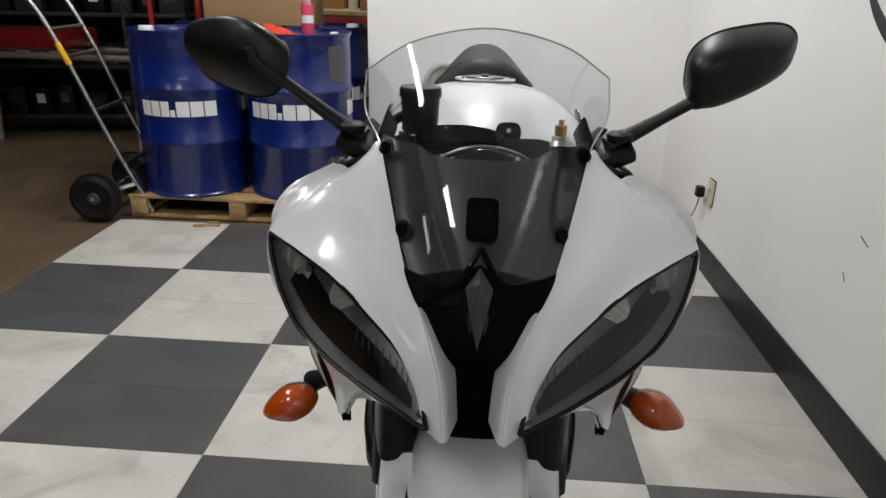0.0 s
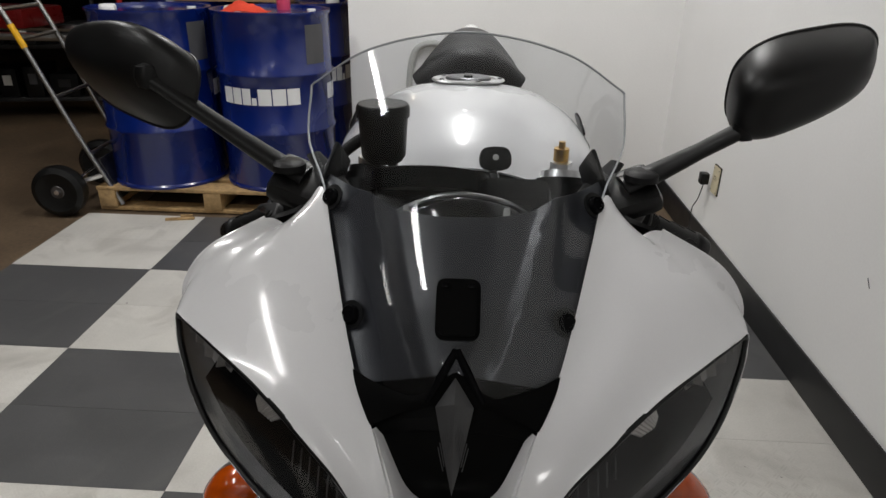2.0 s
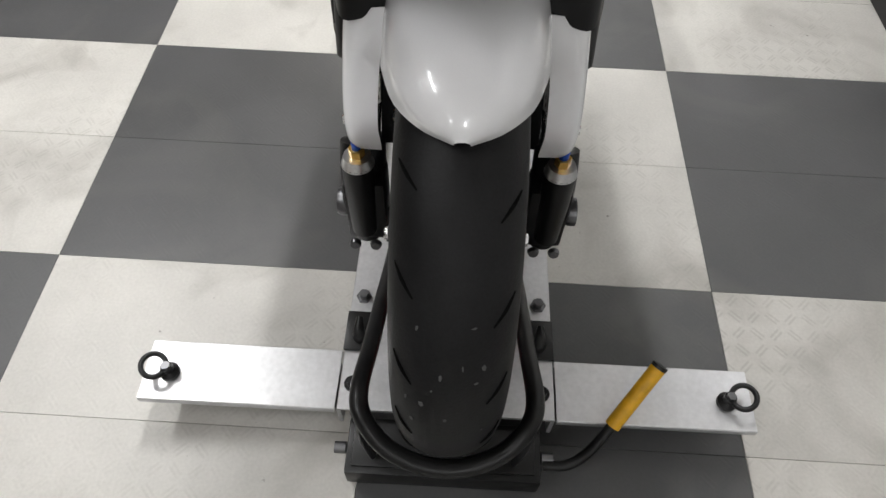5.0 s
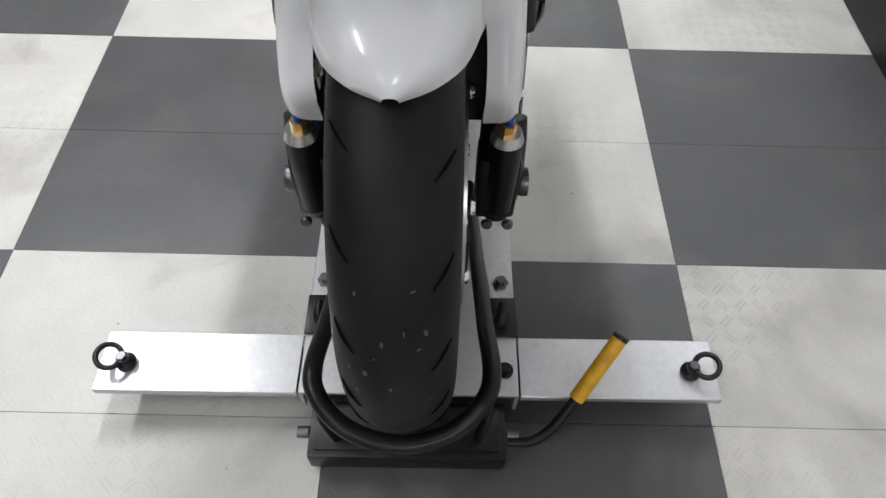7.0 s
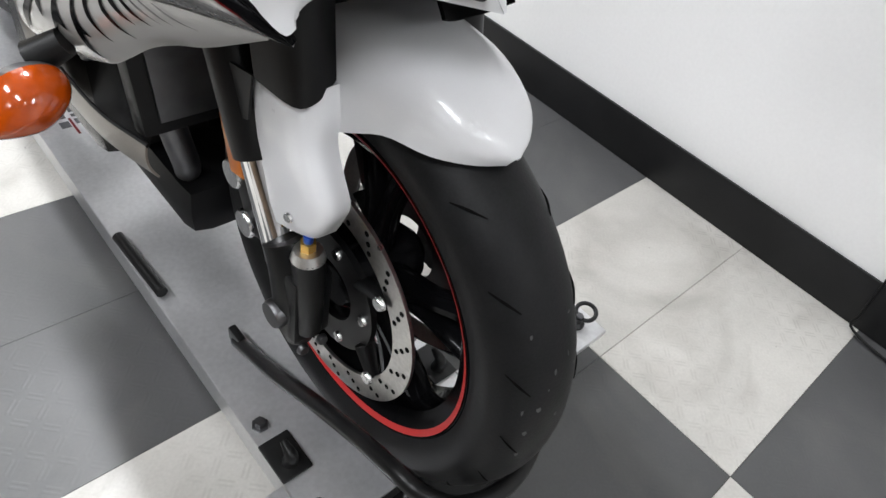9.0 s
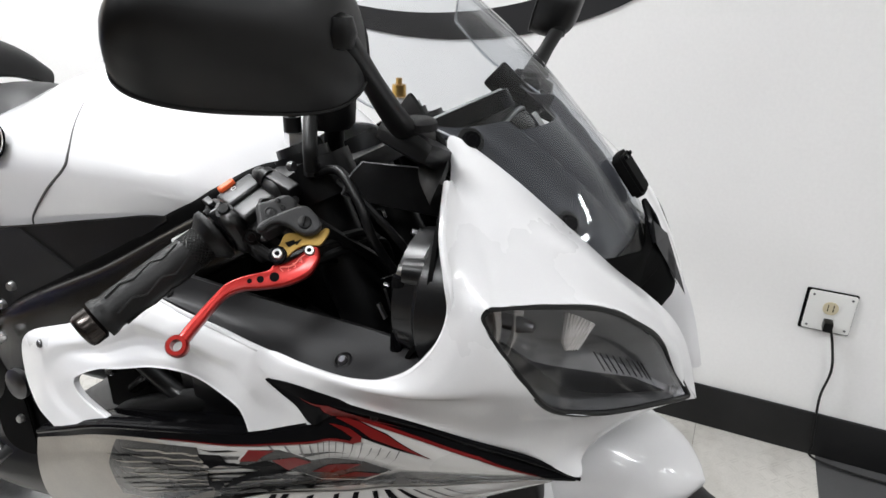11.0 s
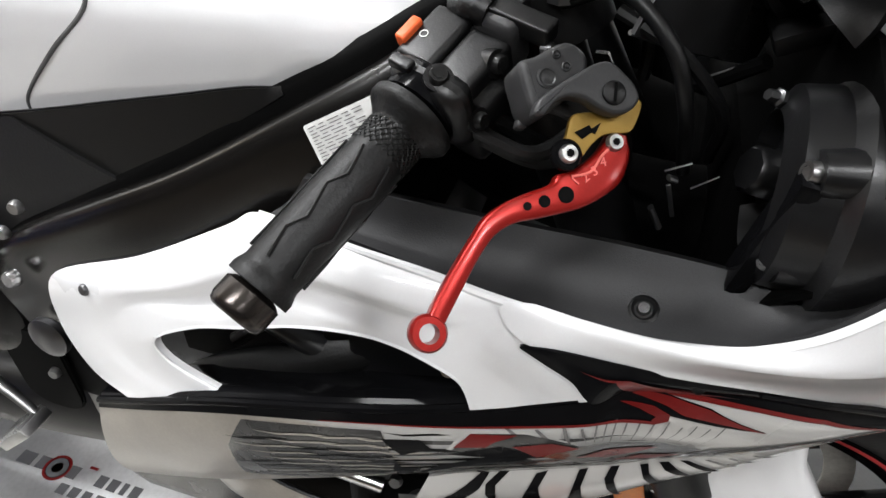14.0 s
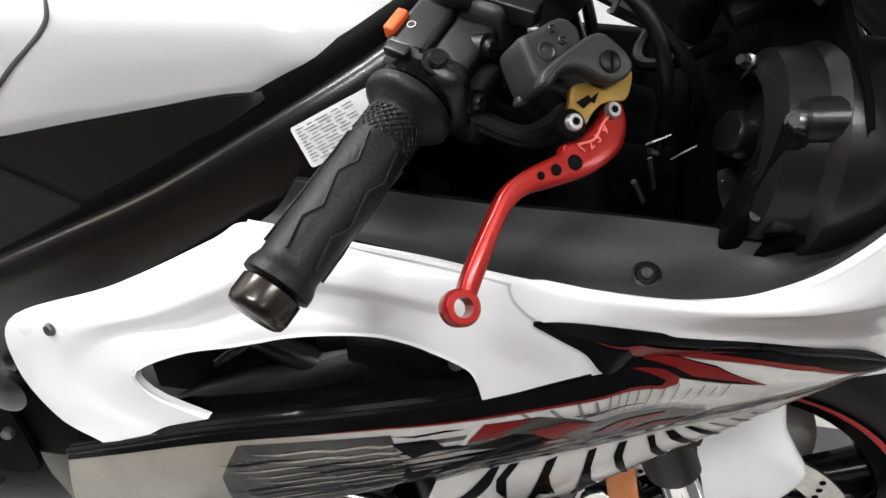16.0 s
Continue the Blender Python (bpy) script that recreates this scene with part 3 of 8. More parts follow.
# outlets
def outlet(name, y, z, label, plate_mat, w=0.105, h=0.105):
    t = thing(name, label, "wall outlet", Matrix.Translation((WX, y, z)) @ Matrix(((0, 0, -1, 0), (1, 0, 0, 0), (0, 1, 0, 0), (0, 0, 0, 1))))
    part("back_box", plate_bm(rounded(w + 0.008, h + 0.006, 0.004), 0.004, m=Matrix.Translation((0.003, 0, 0.0005))), DARK, t, "dark gap behind the plate")
    part("cover_plate", plate_bm(rounded(w, h, 0.006), 0.005, 0.0012, m=Matrix.Translation((0, 0, 0.004))), plate_mat, t)
    part("socket", plate_bm(rounded(0.034, 0.034, 0.015), 0.003, 0.0006, m=Matrix.Translation((0, 0.012, 0.0088))), BEIGE, t, "almond socket")
    for dx, dy in ((-0.042, 0.042), (0.042, 0.042), (-0.042, -0.042), (0.042, -0.042)):
        part("screw", bolt_bm(0.003, 0.0015, Matrix.Translation((dx * w / 0.105, dy * h / 0.105, 0.009))), DARKSTEEL, t)
    for dy in (0.014, 0.004):
        for dx in (-0.006, 0.006):
            part("slot", box_bm((0.002, 0.008, 0.0008), (dx, dy + 0.004, 0.0121)), DARK, t, smooth=False)
    return t


outlet("wall_outlet", -0.547, 0.423, "square white outlet plate with black plug on the white wall", LABEL)
outlet("wall_outlet", 2.17, 0.37, "yellowed almond outlet plate on the white wall", BEIGE, 0.075, 0.12)
cord = thing("power_cord", "black power cord hanging from a plugged-in adaptor to the floor", "power cord", pose(WX - 0.02, -0.547, 0.398))
part("plug", box_bm((0.03, 0.022, 0.026), (-0.012, 0, 0.0), 0.005), BLACK, cord)
part("cable", tube_bm([(-0.012, -0.01, -0.01), (-0.014, -0.022, -0.05), (-0.012, -0.036, -0.12), (-0.006, -0.030, -0.20), (-0.008, -0.035, -0.27), (-0.018, -0.042, -0.34), (-0.026, -0.060, -0.383), (-0.034, -0.25, -0.391), (-0.02, -0.6, -0.391), (0.0, -1.0, -0.391)], 0.0032, 60, 8), RUBBER, cord)
cord = thing("power_cord", "black wall adaptor with thin looping black cord", "power cord", pose(WX - 0.012, 2.17, 0.36))
part("plug", box_bm((0.035, 0.045, 0.05), (-0.024, 0.06, 0.0), 0.006), BLACK, cord)
part("cable", tube_bm([(-0.02, 0.06, -0.02), (-0.03, 0.07, -0.1), (-0.03, 0.12, -0.16), (-0.02, 0.15, -0.24), (-0.04, 0.06, -0.3), (-0.06, -0.05, -0.357)], 0.0025, 40, 8), RUBBER, cord)

# grey hose loop on the back wall
hose = thing("grey_hose", "loop of pale grey hose hung on the back wall", "hose", pose(-0.13, WY, 0.62))
part("hose_loop", tube_bm([(-0.09, -0.02, -0.3), (-0.1, -0.025, -0.05), (-0.07, -0.025, 0.14), (0.03, -0.025, 0.19), (0.13, -0.025, 0.13), (0.15, -0.025, -0.05), (0.15, -0.02, -0.3)], 0.017, 50, 12), GREY_HOSE, hose)

# scuffs on the wall
for y, z, l, tilt in ((0.25, 0.55, 0.16, -38), (0.95, 0.6, 0.05, 20), (0.6, 0.72, 0.03, -60), (1.0, 0.47, 0.03, 50)):
    ob = part("wall_scuff", box_bm((0.0008, l, 0.0035), (0, 0, 0), 0.0003), PRINT)
    ob.matrix_world = Matrix.Translation((WX - 0.0006, y, z)) @ pose(0, 0, 0, tilt)
    tagged(ob, "thin grey scuff mark on the white wall", "scuff", group="wall scuffs", kind="structure")

# ---------------------------------------------------------------- workshop behind the opening
DRUM = [(0.0, 0.015), (0.27, 0.015), (0.275, 0.0), (0.292, 0.0), (0.292, 0.012), (0.284, 0.02), (0.284, 0.275), (0.292, 0.285), (0.292, 0.297), (0.284, 0.307), (0.284, 0.555), (0.292, 0.565), (0.292, 0.577), (0.284, 0.587), (0.284, 0.835), (0.292, 0.845), (0.292, 0.857), (0.275, 0.857), (0.27, 0.842), (0.0, 0.842)]


def marks(parent, radius, a0, height, z):
    """The maker's word as a row of plain white blocks bent round the drum."""
    for k, w in enumerate((0.062, 0.05, 0.045, 0.024, 0.064, 0.064, 0.062)):
        start = a0 + sum((0.068, 0.056, 0.05, 0.032, 0.07, 0.07, 0.07)[:k]) / radius
        g = np.array([[[(radius + 0.0012) * math.cos(a), (radius + 0.0012) * math.sin(a), zz] for a in np.linspace(start, start + w / radius, 5)] for zz in (z, z + (height if k != 3 else height * 0.45))])
        part("printed_block", grid_bm(g), DRUM_WHITE, parent)


def drum(x, y, turn, label):
    t = thing("oil_drum", label, "oil drum", pose(x, y, 0.131, 0, 0, turn), group="oil drums on the pallet")
    part("barrel", lathe_bm(DRUM, 56), DRUM_BLUE, t)
    part("bung", lathe_bm([(0.04, 0.842), (0.04, 0.858), (0.034, 0.866), (0, 0.866)], 20, centre=(0.14, -0.13, 0)), LABEL, t, "white cap")
    part("bung", lathe_bm([(0.022, 0.842), (0.022, 0.854), (0, 0.854)], 16, centre=(-0.17, 0.1, 0)), LABEL, t, "white cap")
    for k in range(3):
        marks(t, 0.284, radians(120 * k), 0.078, 0.435)
    g = np.array([[[0.2856 * math.cos(a), 0.2856 * math.sin(a), z] for a in np.linspace(radians(92), radians(116), 6)] for z in (0.62, 0.8)])
    part("paper_label", grid_bm(g), PRINT, t, "dark grey paper label")
    return t


drum(-1.49, 2.745, 236, "blue steel oil drum with white block print, on the pallet")
drum(-0.89, 2.775, 226, "blue steel oil drum with a red rag on its lid")
drum(-1.5, 3.345, 100, "blue steel oil drum standing behind")
drum(-0.9, 3.37, 60, "blue steel oil drum with a carton on it")

pallet = thing("pallet", "rough pine pallet under the blue drums", "pallet", pose(-1.19, 3.07, 0))
for k in range(7):
    part("deck_board", box_bm((1.2, 0.12, 0.018), (0, -0.53 + k * 0.177, 0.121), 0.003), WOOD, pallet)
for dx in (-0.55, 0, 0.55):
    part("stringer", box_bm((0.09, 1.18, 0.09), (dx, 0, 0.0665), 0.004), WOOD, pallet)
for dy in (-0.53, 0, 0.53):
    part("bottom_board", box_bm((1.2, 0.1, 0.018), (0, dy, 0.0105), 0.003), WOOD, pallet)
scrap = thing("wood_scrap", "splintered wood scrap on the tiles by the pallet", "wood scrap", pose(-1.33, 2.39, 0.006, 0, 0, 12))
part("splinter", box_bm((0.14, 0.018, 0.012), (0, 0, 0), 0.003), WOOD, scrap)
part("splinter", box_bm((0.06, 0.012, 0.02), (0.03, 0.02, 0.004), 0.003), WOOD, scrap)

rag = thing("shop_rag", "crumpled red shop rag on the drum lid", "rag", pose(-0.98, 2.66, 0.978))
g = np.array([[[x + 0.012 * noise.noise((x * 14, y * 14, 3)), y * (1 - 0.5 * abs(x) / 0.12) + 0.02 * noise.noise((x * 9, y * 9, 7)), 0.004 + 0.04 * max(0, 1 - (x / 0.11) ** 2 - (y / 0.075) ** 2) * (1 + 0.7 * noise.noise((x * 25, y * 25, 1)))] for y in np.linspace(-0.07, 0.07, 18)] for x in np.linspace(-0.115, 0.115, 26)])
part("cloth", grid_bm(g, 0.003), RAG, rag)


def carton(x, y, z, w, d, h, turn, label, labels=()):
    t = thing("cardboard_box", label, "cardboard box", pose(x, y, z, 0, 0, turn), group="cardboard boxes")
    part("carton", box_bm((w, d, h), (0, 0, h / 2), 0.004), CARDBOARD, t)
    part("flap_seam", box_bm((w * 0.98, 0.004, 0.004), (0, 0, h + 0.0005)), CARDTAPE, t)
    for lx, lz, lw, lh in labels:
        part("shipping_label", box_bm((lw, 0.002, lh), (lx, -d / 2 - 0.0012, lz)), LABEL, t, "white shipping label", smooth=False)
        for k in range(4):
            part("print_bar", box_bm((lw * (0.8 - 0.13 * (k % 2)), 0.001, lh * 0.07), (-lw * 0.04, 0, 0) if 0 else (lx, -d / 2 - 0.0028, lz + lh * (0.33 - 0.2 * k))), PRINT, t, smooth=False)
    return t


carton(-1.22, 3.31, 0.99, 0.62, 0.4, 0.4, 3, "large brown carton with white shipping labels on the drums", ((-0.245, 0.24, 0.11, 0.2), (0.14, 0.29, 0.22, 0.13)))
can = thing("spray_can", "pink spray can with a clear cap on the drum lid", "spray can", pose(-0.86, 2.9, 0.973))
part("can", lathe_bm([(0.0, 0), (0.033, 0.0), (0.034, 0.006), (0.034, 0.14), (0.026, 0.155), (0.02, 0.158)], 24), PINK, can)
part("cap", lathe_bm([(0.022, 0.157), (0.022, 0.19), (0.015, 0.196), (0, 0.196)], 20), GREY_HOSE, can, "pale cap")
part("band", lathe_bm([(0.0345, 0.05), (0.0345, 0.09)], 24), DRUM_WHITE, can)

# hand truck
truck = thing("hand_truck", "grey aluminium hand truck with black rubber tyres beside the drums", "hand truck", pose(-1.73, 2.67, 0, 0, 0, -85))
for sx in (-1, 1):
    part("frame_tube", tube_bm([(sx * 0.17, 0.04, 0.03), (sx * 0.17, -0.12, 0.4), (sx * 0.17, -0.33, 0.95), (sx * 0.17, -0.45, 1.16), (sx * 0.15, -0.60, 1.30)], 0.0125, 40, 10), SATIN_STEEL, truck)
    w = part("wheel", lathe_bm([(0.062, -0.03), (0.1, -0.042), (0.125, -0.03), (0.131, 0.0), (0.125, 0.03), (0.1, 0.042), (0.062, 0.03)], 32, "x", (sx * 0.25, -0.22, 0.131)), RUBBER, truck, "black pneumatic tyre")
    part("hub", lathe_bm([(0, -0.03), (0.03, -0.032), (0.045, -0.02), (0.062, -0.026), (0.062, 0.026), (0.045, 0.02), (0.03, 0.032), (0, 0.03)], 24, "x", (sx * 0.25, -0.22, 0.131)), DARKSTEEL, w, "grey steel hub")
part("handle", tube_bm([(-0.15, -0.60, 1.30), (-0.08, -0.64, 1.33), (0.08, -0.64, 1.33), (0.15, -0.60, 1.30)], 0.0125, 20, 10), SATIN_STEEL, truck)
for z, y in ((0.3, -0.073), (0.58, -0.185), (0.85, -0.290), (0.98, -0.345)):
    part("crossbar", tube_bm([(-0.17, y, z), (0.17, y, z)], 0.010, 8, 8), SATIN_STEEL, truck)
for sx in (-1, 1):
    part("axle_bracket", tube_bm([(sx * 0.17, -0.03, 0.19), (sx * 0.19, -0.13, 0.16), (sx * 0.2, -0.22, 0.131)], 0.012, 8, 8), ALU, truck)
part("axle", tube_bm([(-0.29, -0.22, 0.131), (0.29, -0.22, 0.131)], 0.012, 4, 10), STEEL, truck)
part("toe_plate", box_bm((0.36, 0.09, 0.01), (0, 0.07, 0.012), 0.003), ALU, truck)
part("back_plate", box_bm((0.3, 0.012, 0.22), (0, -0.01, 0.16), 0.003, m=pose(0, 0, 0, 23)), DARKSTEEL, truck)
part("strap_sticker", tube_bm([(0.17, -0.274, 0.81), (0.17, -0.316, 0.915)], 0.0152, 4, 10), YELLOW, truck, "yellow sticker")

truck2 = thing("hand_truck", "red tubular hand truck parked behind the drums", "hand truck", pose(-2.0, 3.75, 0, 0, 0, 6))
for sx in (-1, 1):
    part("frame_tube", tube_bm([(sx * 0.16, 0.0, 0.05), (sx * 0.16, 0.0, 1.1), (sx * 0.16, -0.03, 1.36), (sx * 0.09, -0.1, 1.5)], 0.017, 30, 10), RED_PAINT, truck2)
for z in (0.4, 0.8, 1.18):
    part("crossbar", tube_bm([(-0.16, 0, z), (0.16, 0, z)], 0.014, 6, 8), ALU, truck2)
part("toe_plate", box_bm((0.4, 0.22, 0.01), (0, -0.1, 0.04), 0.003), BLACK, truck2)
for sx in (-1, 1):
    part("wheel", lathe_bm([(0.05, -0.03), (0.1, -0.035), (0.12, 0.0), (0.1, 0.035), (0.05, 0.03)], 24, "x", (sx * 0.22, 0.06, 0.12)), RUBBER, truck2)

# bench with cartons
bench = thing("work_bench", "red steel work bench with pale worktop", "work bench", pose(-1.1, 5.2, 0))
part("worktop", box_bm((1.9, 0.75, 0.04), (0, 0, 1.0), 0.006), PALEWOOD, bench)
part("apron", box_bm((1.88, 0.03, 0.16), (0, -0.34, 0.9), 0.004), RED_PAINT, bench)
for sx in (-0.88, 0.88):
    for sy in (-0.32, 0.32):
        part("leg", box_bm((0.06, 0.06, 0.98), (sx, sy, 0.49), 0.004), RED_PAINT, bench)
part("lower_shelf", box_bm((1.8, 0.65, 0.03), (0, 0, 0.3), 0.004), SHELF, bench)
carton(-0.75, 5.1, 1.02, 0.42, 0.3, 0.17, 2, "low brown carton on the work bench", ((-0.12, 0.1, 0.05, 0.05),))
carton(-0.7, 5.15, 1.191, 0.4, 0.3, 0.3, -3, "tall brown carton stacked on another", ())
carton(-1.3, 5.3, 1.02, 0.3, 0.25, 0.22, 6, "small brown carton on the work bench", ())
for k, (x, h, m) in enumerate(((-1.55, 0.24, LABEL), (-1.66, 0.2, LABEL), (-1.02, 0.16, DRUM_WHITE))):
    b = thing("bottle", "white plastic bottle on the work bench", "bottle", pose(x, 5.0, 1.02), group="bottles")
    part("body", lathe_bm([(0, 0), (0.04, 0), (0.042, 0.01), (0.042, h * 0.65), (0.02, h * 0.85), (0.016, h * 0.88)], 18), m, b)
    part("cap", lathe_bm([(0.019, h * 0.87), (0.019, h), (0, h)], 14), RED_PAINT, b)

# hanging black shirt
shirt = thing("hanging_shirt", "black short-sleeved work shirt on a hanger with a red chest mark", "shirt", pose(-1.87, 4.25, 0.9))
prof = [(-0.19, 0.0), (-0.22, 0.28), (-0.2, 0.5), (-0.33, 0.36), (-0.4, 0.42), (-0.26, 0.66), (-0.08, 0.74), (0.08, 0.74), (0.26, 0.66), (0.4, 0.42), (0.33, 0.36), (0.2, 0.5), (0.22, 0.28), (0.19, 0.0)]
bm = plate_bm(prof, 0.07, 0.02, m=Matrix(((1, 0, 0, 0), (0, 0, 1, -0.035), (0, 1, 0, 0), (0, 0, 0, 1))))
part("cloth", bm, SHIRT, shirt)
part("chest_mark", tube_bm([(-0.12, -0.04, 0.45), (-0.05, -0.042, 0.49), (0.05, -0.042, 0.49), (0.12, -0.04, 0.45)], 0.012, 16, 6, flat=0.3), RED_PAINT, shirt, "dull red arc")
part("collar_tag", box_bm((0.03, 0.003, 0.04), (0, -0.04, 0.66)), LABEL, shirt, smooth=False)
part("hook", tube_bm([(0, 0, 0.74), (0, 0, 0.84), (0.02, 0, 0.87)], 0.004, 12, 6), STEEL, shirt)
rail = thing("hanging_rail", "dark steel clothes rail in the workshop", "clothes rail", pose(-1.9, 4.27, 0))
part("rail", tube_bm([(-0.75, 0, 1.77), (0.75, 0, 1.77)], 0.014, 6, 8), SHELF, rail)
for sx in (-0.75, 0.75):
    part("upright", tube_bm([(sx, 0, 0.0), (sx, 0, 1.77)], 0.016, 4, 8), SHELF, rail)


# dark shelving with parts bins
def shelving(x, y, turn, seed, label):
    rnd = random.Random(seed)
    t = thing("parts_shelf", label, "shelf", pose(x, y, 0, 0, 0, turn), group="parts shelves")
    for sx in (-0.95, 0.95):
        for sy in (-0.2, 0.2):
            part("upright", box_bm((0.045, 0.045, 2.1), (sx, sy, 1.05), 0.003), SHELF, t)
    for k, z in enumerate((0.15, 0.55, 0.95, 1.35, 1.75, 2.08)):
        part("shelf_board", box_bm((1.95, 0.46, 0.03), (0, 0, z), 0.003), SHELF, t)
    return t, rnd


for sx, sy, turn, seed in ((-3.3, 4.6, 12, 3), (-5.0, 3.9, 34, 5), (-2.6, 6.2, 0, 8)):
    shelf, rnd = shelving(sx, sy, turn, seed, "dark steel shelf crowded with black and white parts bins")
    for z in (0.165, 0.565, 0.965, 1.365, 1.765):
        x = -0.85
        while x < 0.8:
            w, h = rnd.uniform(0.12, 0.22), rnd.uniform(0.14, 0.26)
            bin_ = thing("parts_bin", "small dark parts bin with a pale label on the shelf", "parts bin", shelf.matrix_world @ pose(x + w / 2, -0.04, z + 0.001), group="parts bins")
            part("bin", box_bm((w, 0.34, h), (0, 0, h / 2), 0.006), rnd.choice((BLACK, BLACK, SHELF, GREYBLACK)), bin_)
            # most labels take dark colours to match the dimness of the workshop
            part("bin_label", box_bm((w * 0.45, 0.002, h * 0.35), (0, -0.1715, h * 0.6)), rnd.choice((LABEL, PRINT, PRINT, SHELF)), bin_, smooth=False)
            x += w + rnd.uniform(0.015, 0.07)

# lift bench frame far left
lift = thing("bike_lift", "pale grey tubular lift frame on the concrete floor", "bike lift", pose(-2.9, 3.6, 0))
for z, y in ((0.72, 0), (0.72, 0.5)):
    part("side_tube", tube_bm([(-0.9, y, z), (0.7, y, z)], 0.025, 4, 8), ALU, lift)
for x in (-0.8, 0.6):
    for y in (0, 0.5):
        part("leg", tube_bm([(x, y, 0), (x + 0.06, y, 0.72)], 0.022, 4, 8), ALU, lift)
part("red_tray", box_bm((0.9, 0.45, 0.12), (-0.3, 0.25, 0.82), 0.02), RED_DECAL, lift)

# ---------------------------------------------------------------- the motorcycle
# Its own axes: x to its left, y to its rear, z up; the origin lies on the floor under the nose.
bike = thing("motorcycle", "white sport motorcycle with black and red graphics on a dolly", "motorcycle", pose(0.13, -0.20, 0, 0, 0, 0.5))
RIGHT, LEFT = -1, 1


def side_pts(pts, side):
    return [(side * x, y, z) for x, y, z in pts]


# --- front wheel
AX_Y, AX_Z, TYRE_R = 0.062, 0.388, 0.300
wheel = new("front_wheel")
wheel.parent = bike
wheel.location = (0, AX_Y, AX_Z)
prof = []
for a in np.linspace(-1, 1, 25):
    # rounded sport tread, then the side wall down to the bead
    x = 0.060 * math.sin(a * 1.45)
    r = TYRE_R - 0.052 * (1 - math.cos(a * 1.45))
    prof.append((r, x))
prof = [(0.218, -0.044), (0.232, -0.055)] + prof + [(0.232, 0.055), (0.218, 0.044)]
part("tyre", lathe_bm(prof, 96, "x", caps=False), TYRE, wheel, "black worn sport tyre")
# tread grooves as thin dark slits along both shoulders
for side in (1, -1):
    for k in range(20):
        a0 = 2 * math.pi * k / 20 + (0.08 if side > 0 else 0)
        pts = []
        for s in np.linspace(0, 1, 6):
            lean = 0.62 + 0.42 * s
            x = side * 0.060 * math.sin(lean)
            r = TYRE_R - 0.052 * (1 - math.cos(lean)) + 0.0003
            a = a0 - 0.10 * s
            pts.append((x, r * math.cos(a), r * math.sin(a)))
        part("tread_groove", tube_bm(pts, [0.0008, 0.0024, 0.0008], 8, 6, flat=0.5), DARK, wheel)
rng = random.Random(5)
for k in range(46):
    lean, a = rng.uniform(-0.75, 0.75), rng.uniform(0.9, 2.9)
    r = TYRE_R - 0.052 * (1 - math.cos(lean))
    p = (0.060 * math.sin(lean), -r * math.sin(a), r * math.cos(a))
    w, l = rng.uniform(0.0008, 0.0028), rng.uniform(0.001, 0.004)
    part("tyre_scuff", plate_bm([(w, 0), (w * 0.4, l), (-w, l * 0.5), (-w * 0.7, -l * 0.6), (w * 0.3, -l)], 0.0004), TYRE_MARK, wheel).matrix_local = aim(p, (math.sin(lean), -math.sin(a) * math.cos(lean), math.cos(a) * math.cos(lean)))
part("rim", lathe_bm([(0.190, -0.03), (0.205, -0.04), (0.219, -0.047), (0.222, -0.044), (0.200, -0.028), (0.196, 0.0), (0.200, 0.028), (0.222, 0.044), (0.219, 0.047), (0.205, 0.04), (0.190, 0.03), (0.182, 0.0), (0.190, -0.03)], 72, "x"), BLACKGLOSS, wheel, "gloss black cast rim")
for side in (1, -1):
    part("rim_stripe", lathe_bm([(0.2085, side * 0.0425), (0.2145, side * 0.0462), (0.216, side * 0.0468)], 72, "x", caps=False), RED_TAPE, wheel, "red rim stripe")
part("hub", lathe_bm([(0.0, -0.062), (0.028, -0.062), (0.04, -0.05), (0.036, 0.0), (0.04, 0.05), (0.028, 0.062), (0.0, 0.062)], 32, "x"), BLACKGLOSS, wheel)
for k in range(5):
    a = 2 * math.pi * k / 5 + 0.35
    for da in (-0.16, 0.16):
        p0 = (0, 0.035 * math.cos(a), 0.035 * math.sin(a))
        p1 = (0, 0.19 * math.cos(a + da), 0.19 * math.sin(a + da))
        mid = (0, 0.11 * math.cos(a + da * 0.6), 0.11 * math.sin(a + da * 0.6))
        part("spoke", tube_bm([p0, mid, p1], [0.018, 0.012, 0.013], 14, 10, flat=1.5, up=(1, 0, 0)), BLACKGLOSS, wheel)


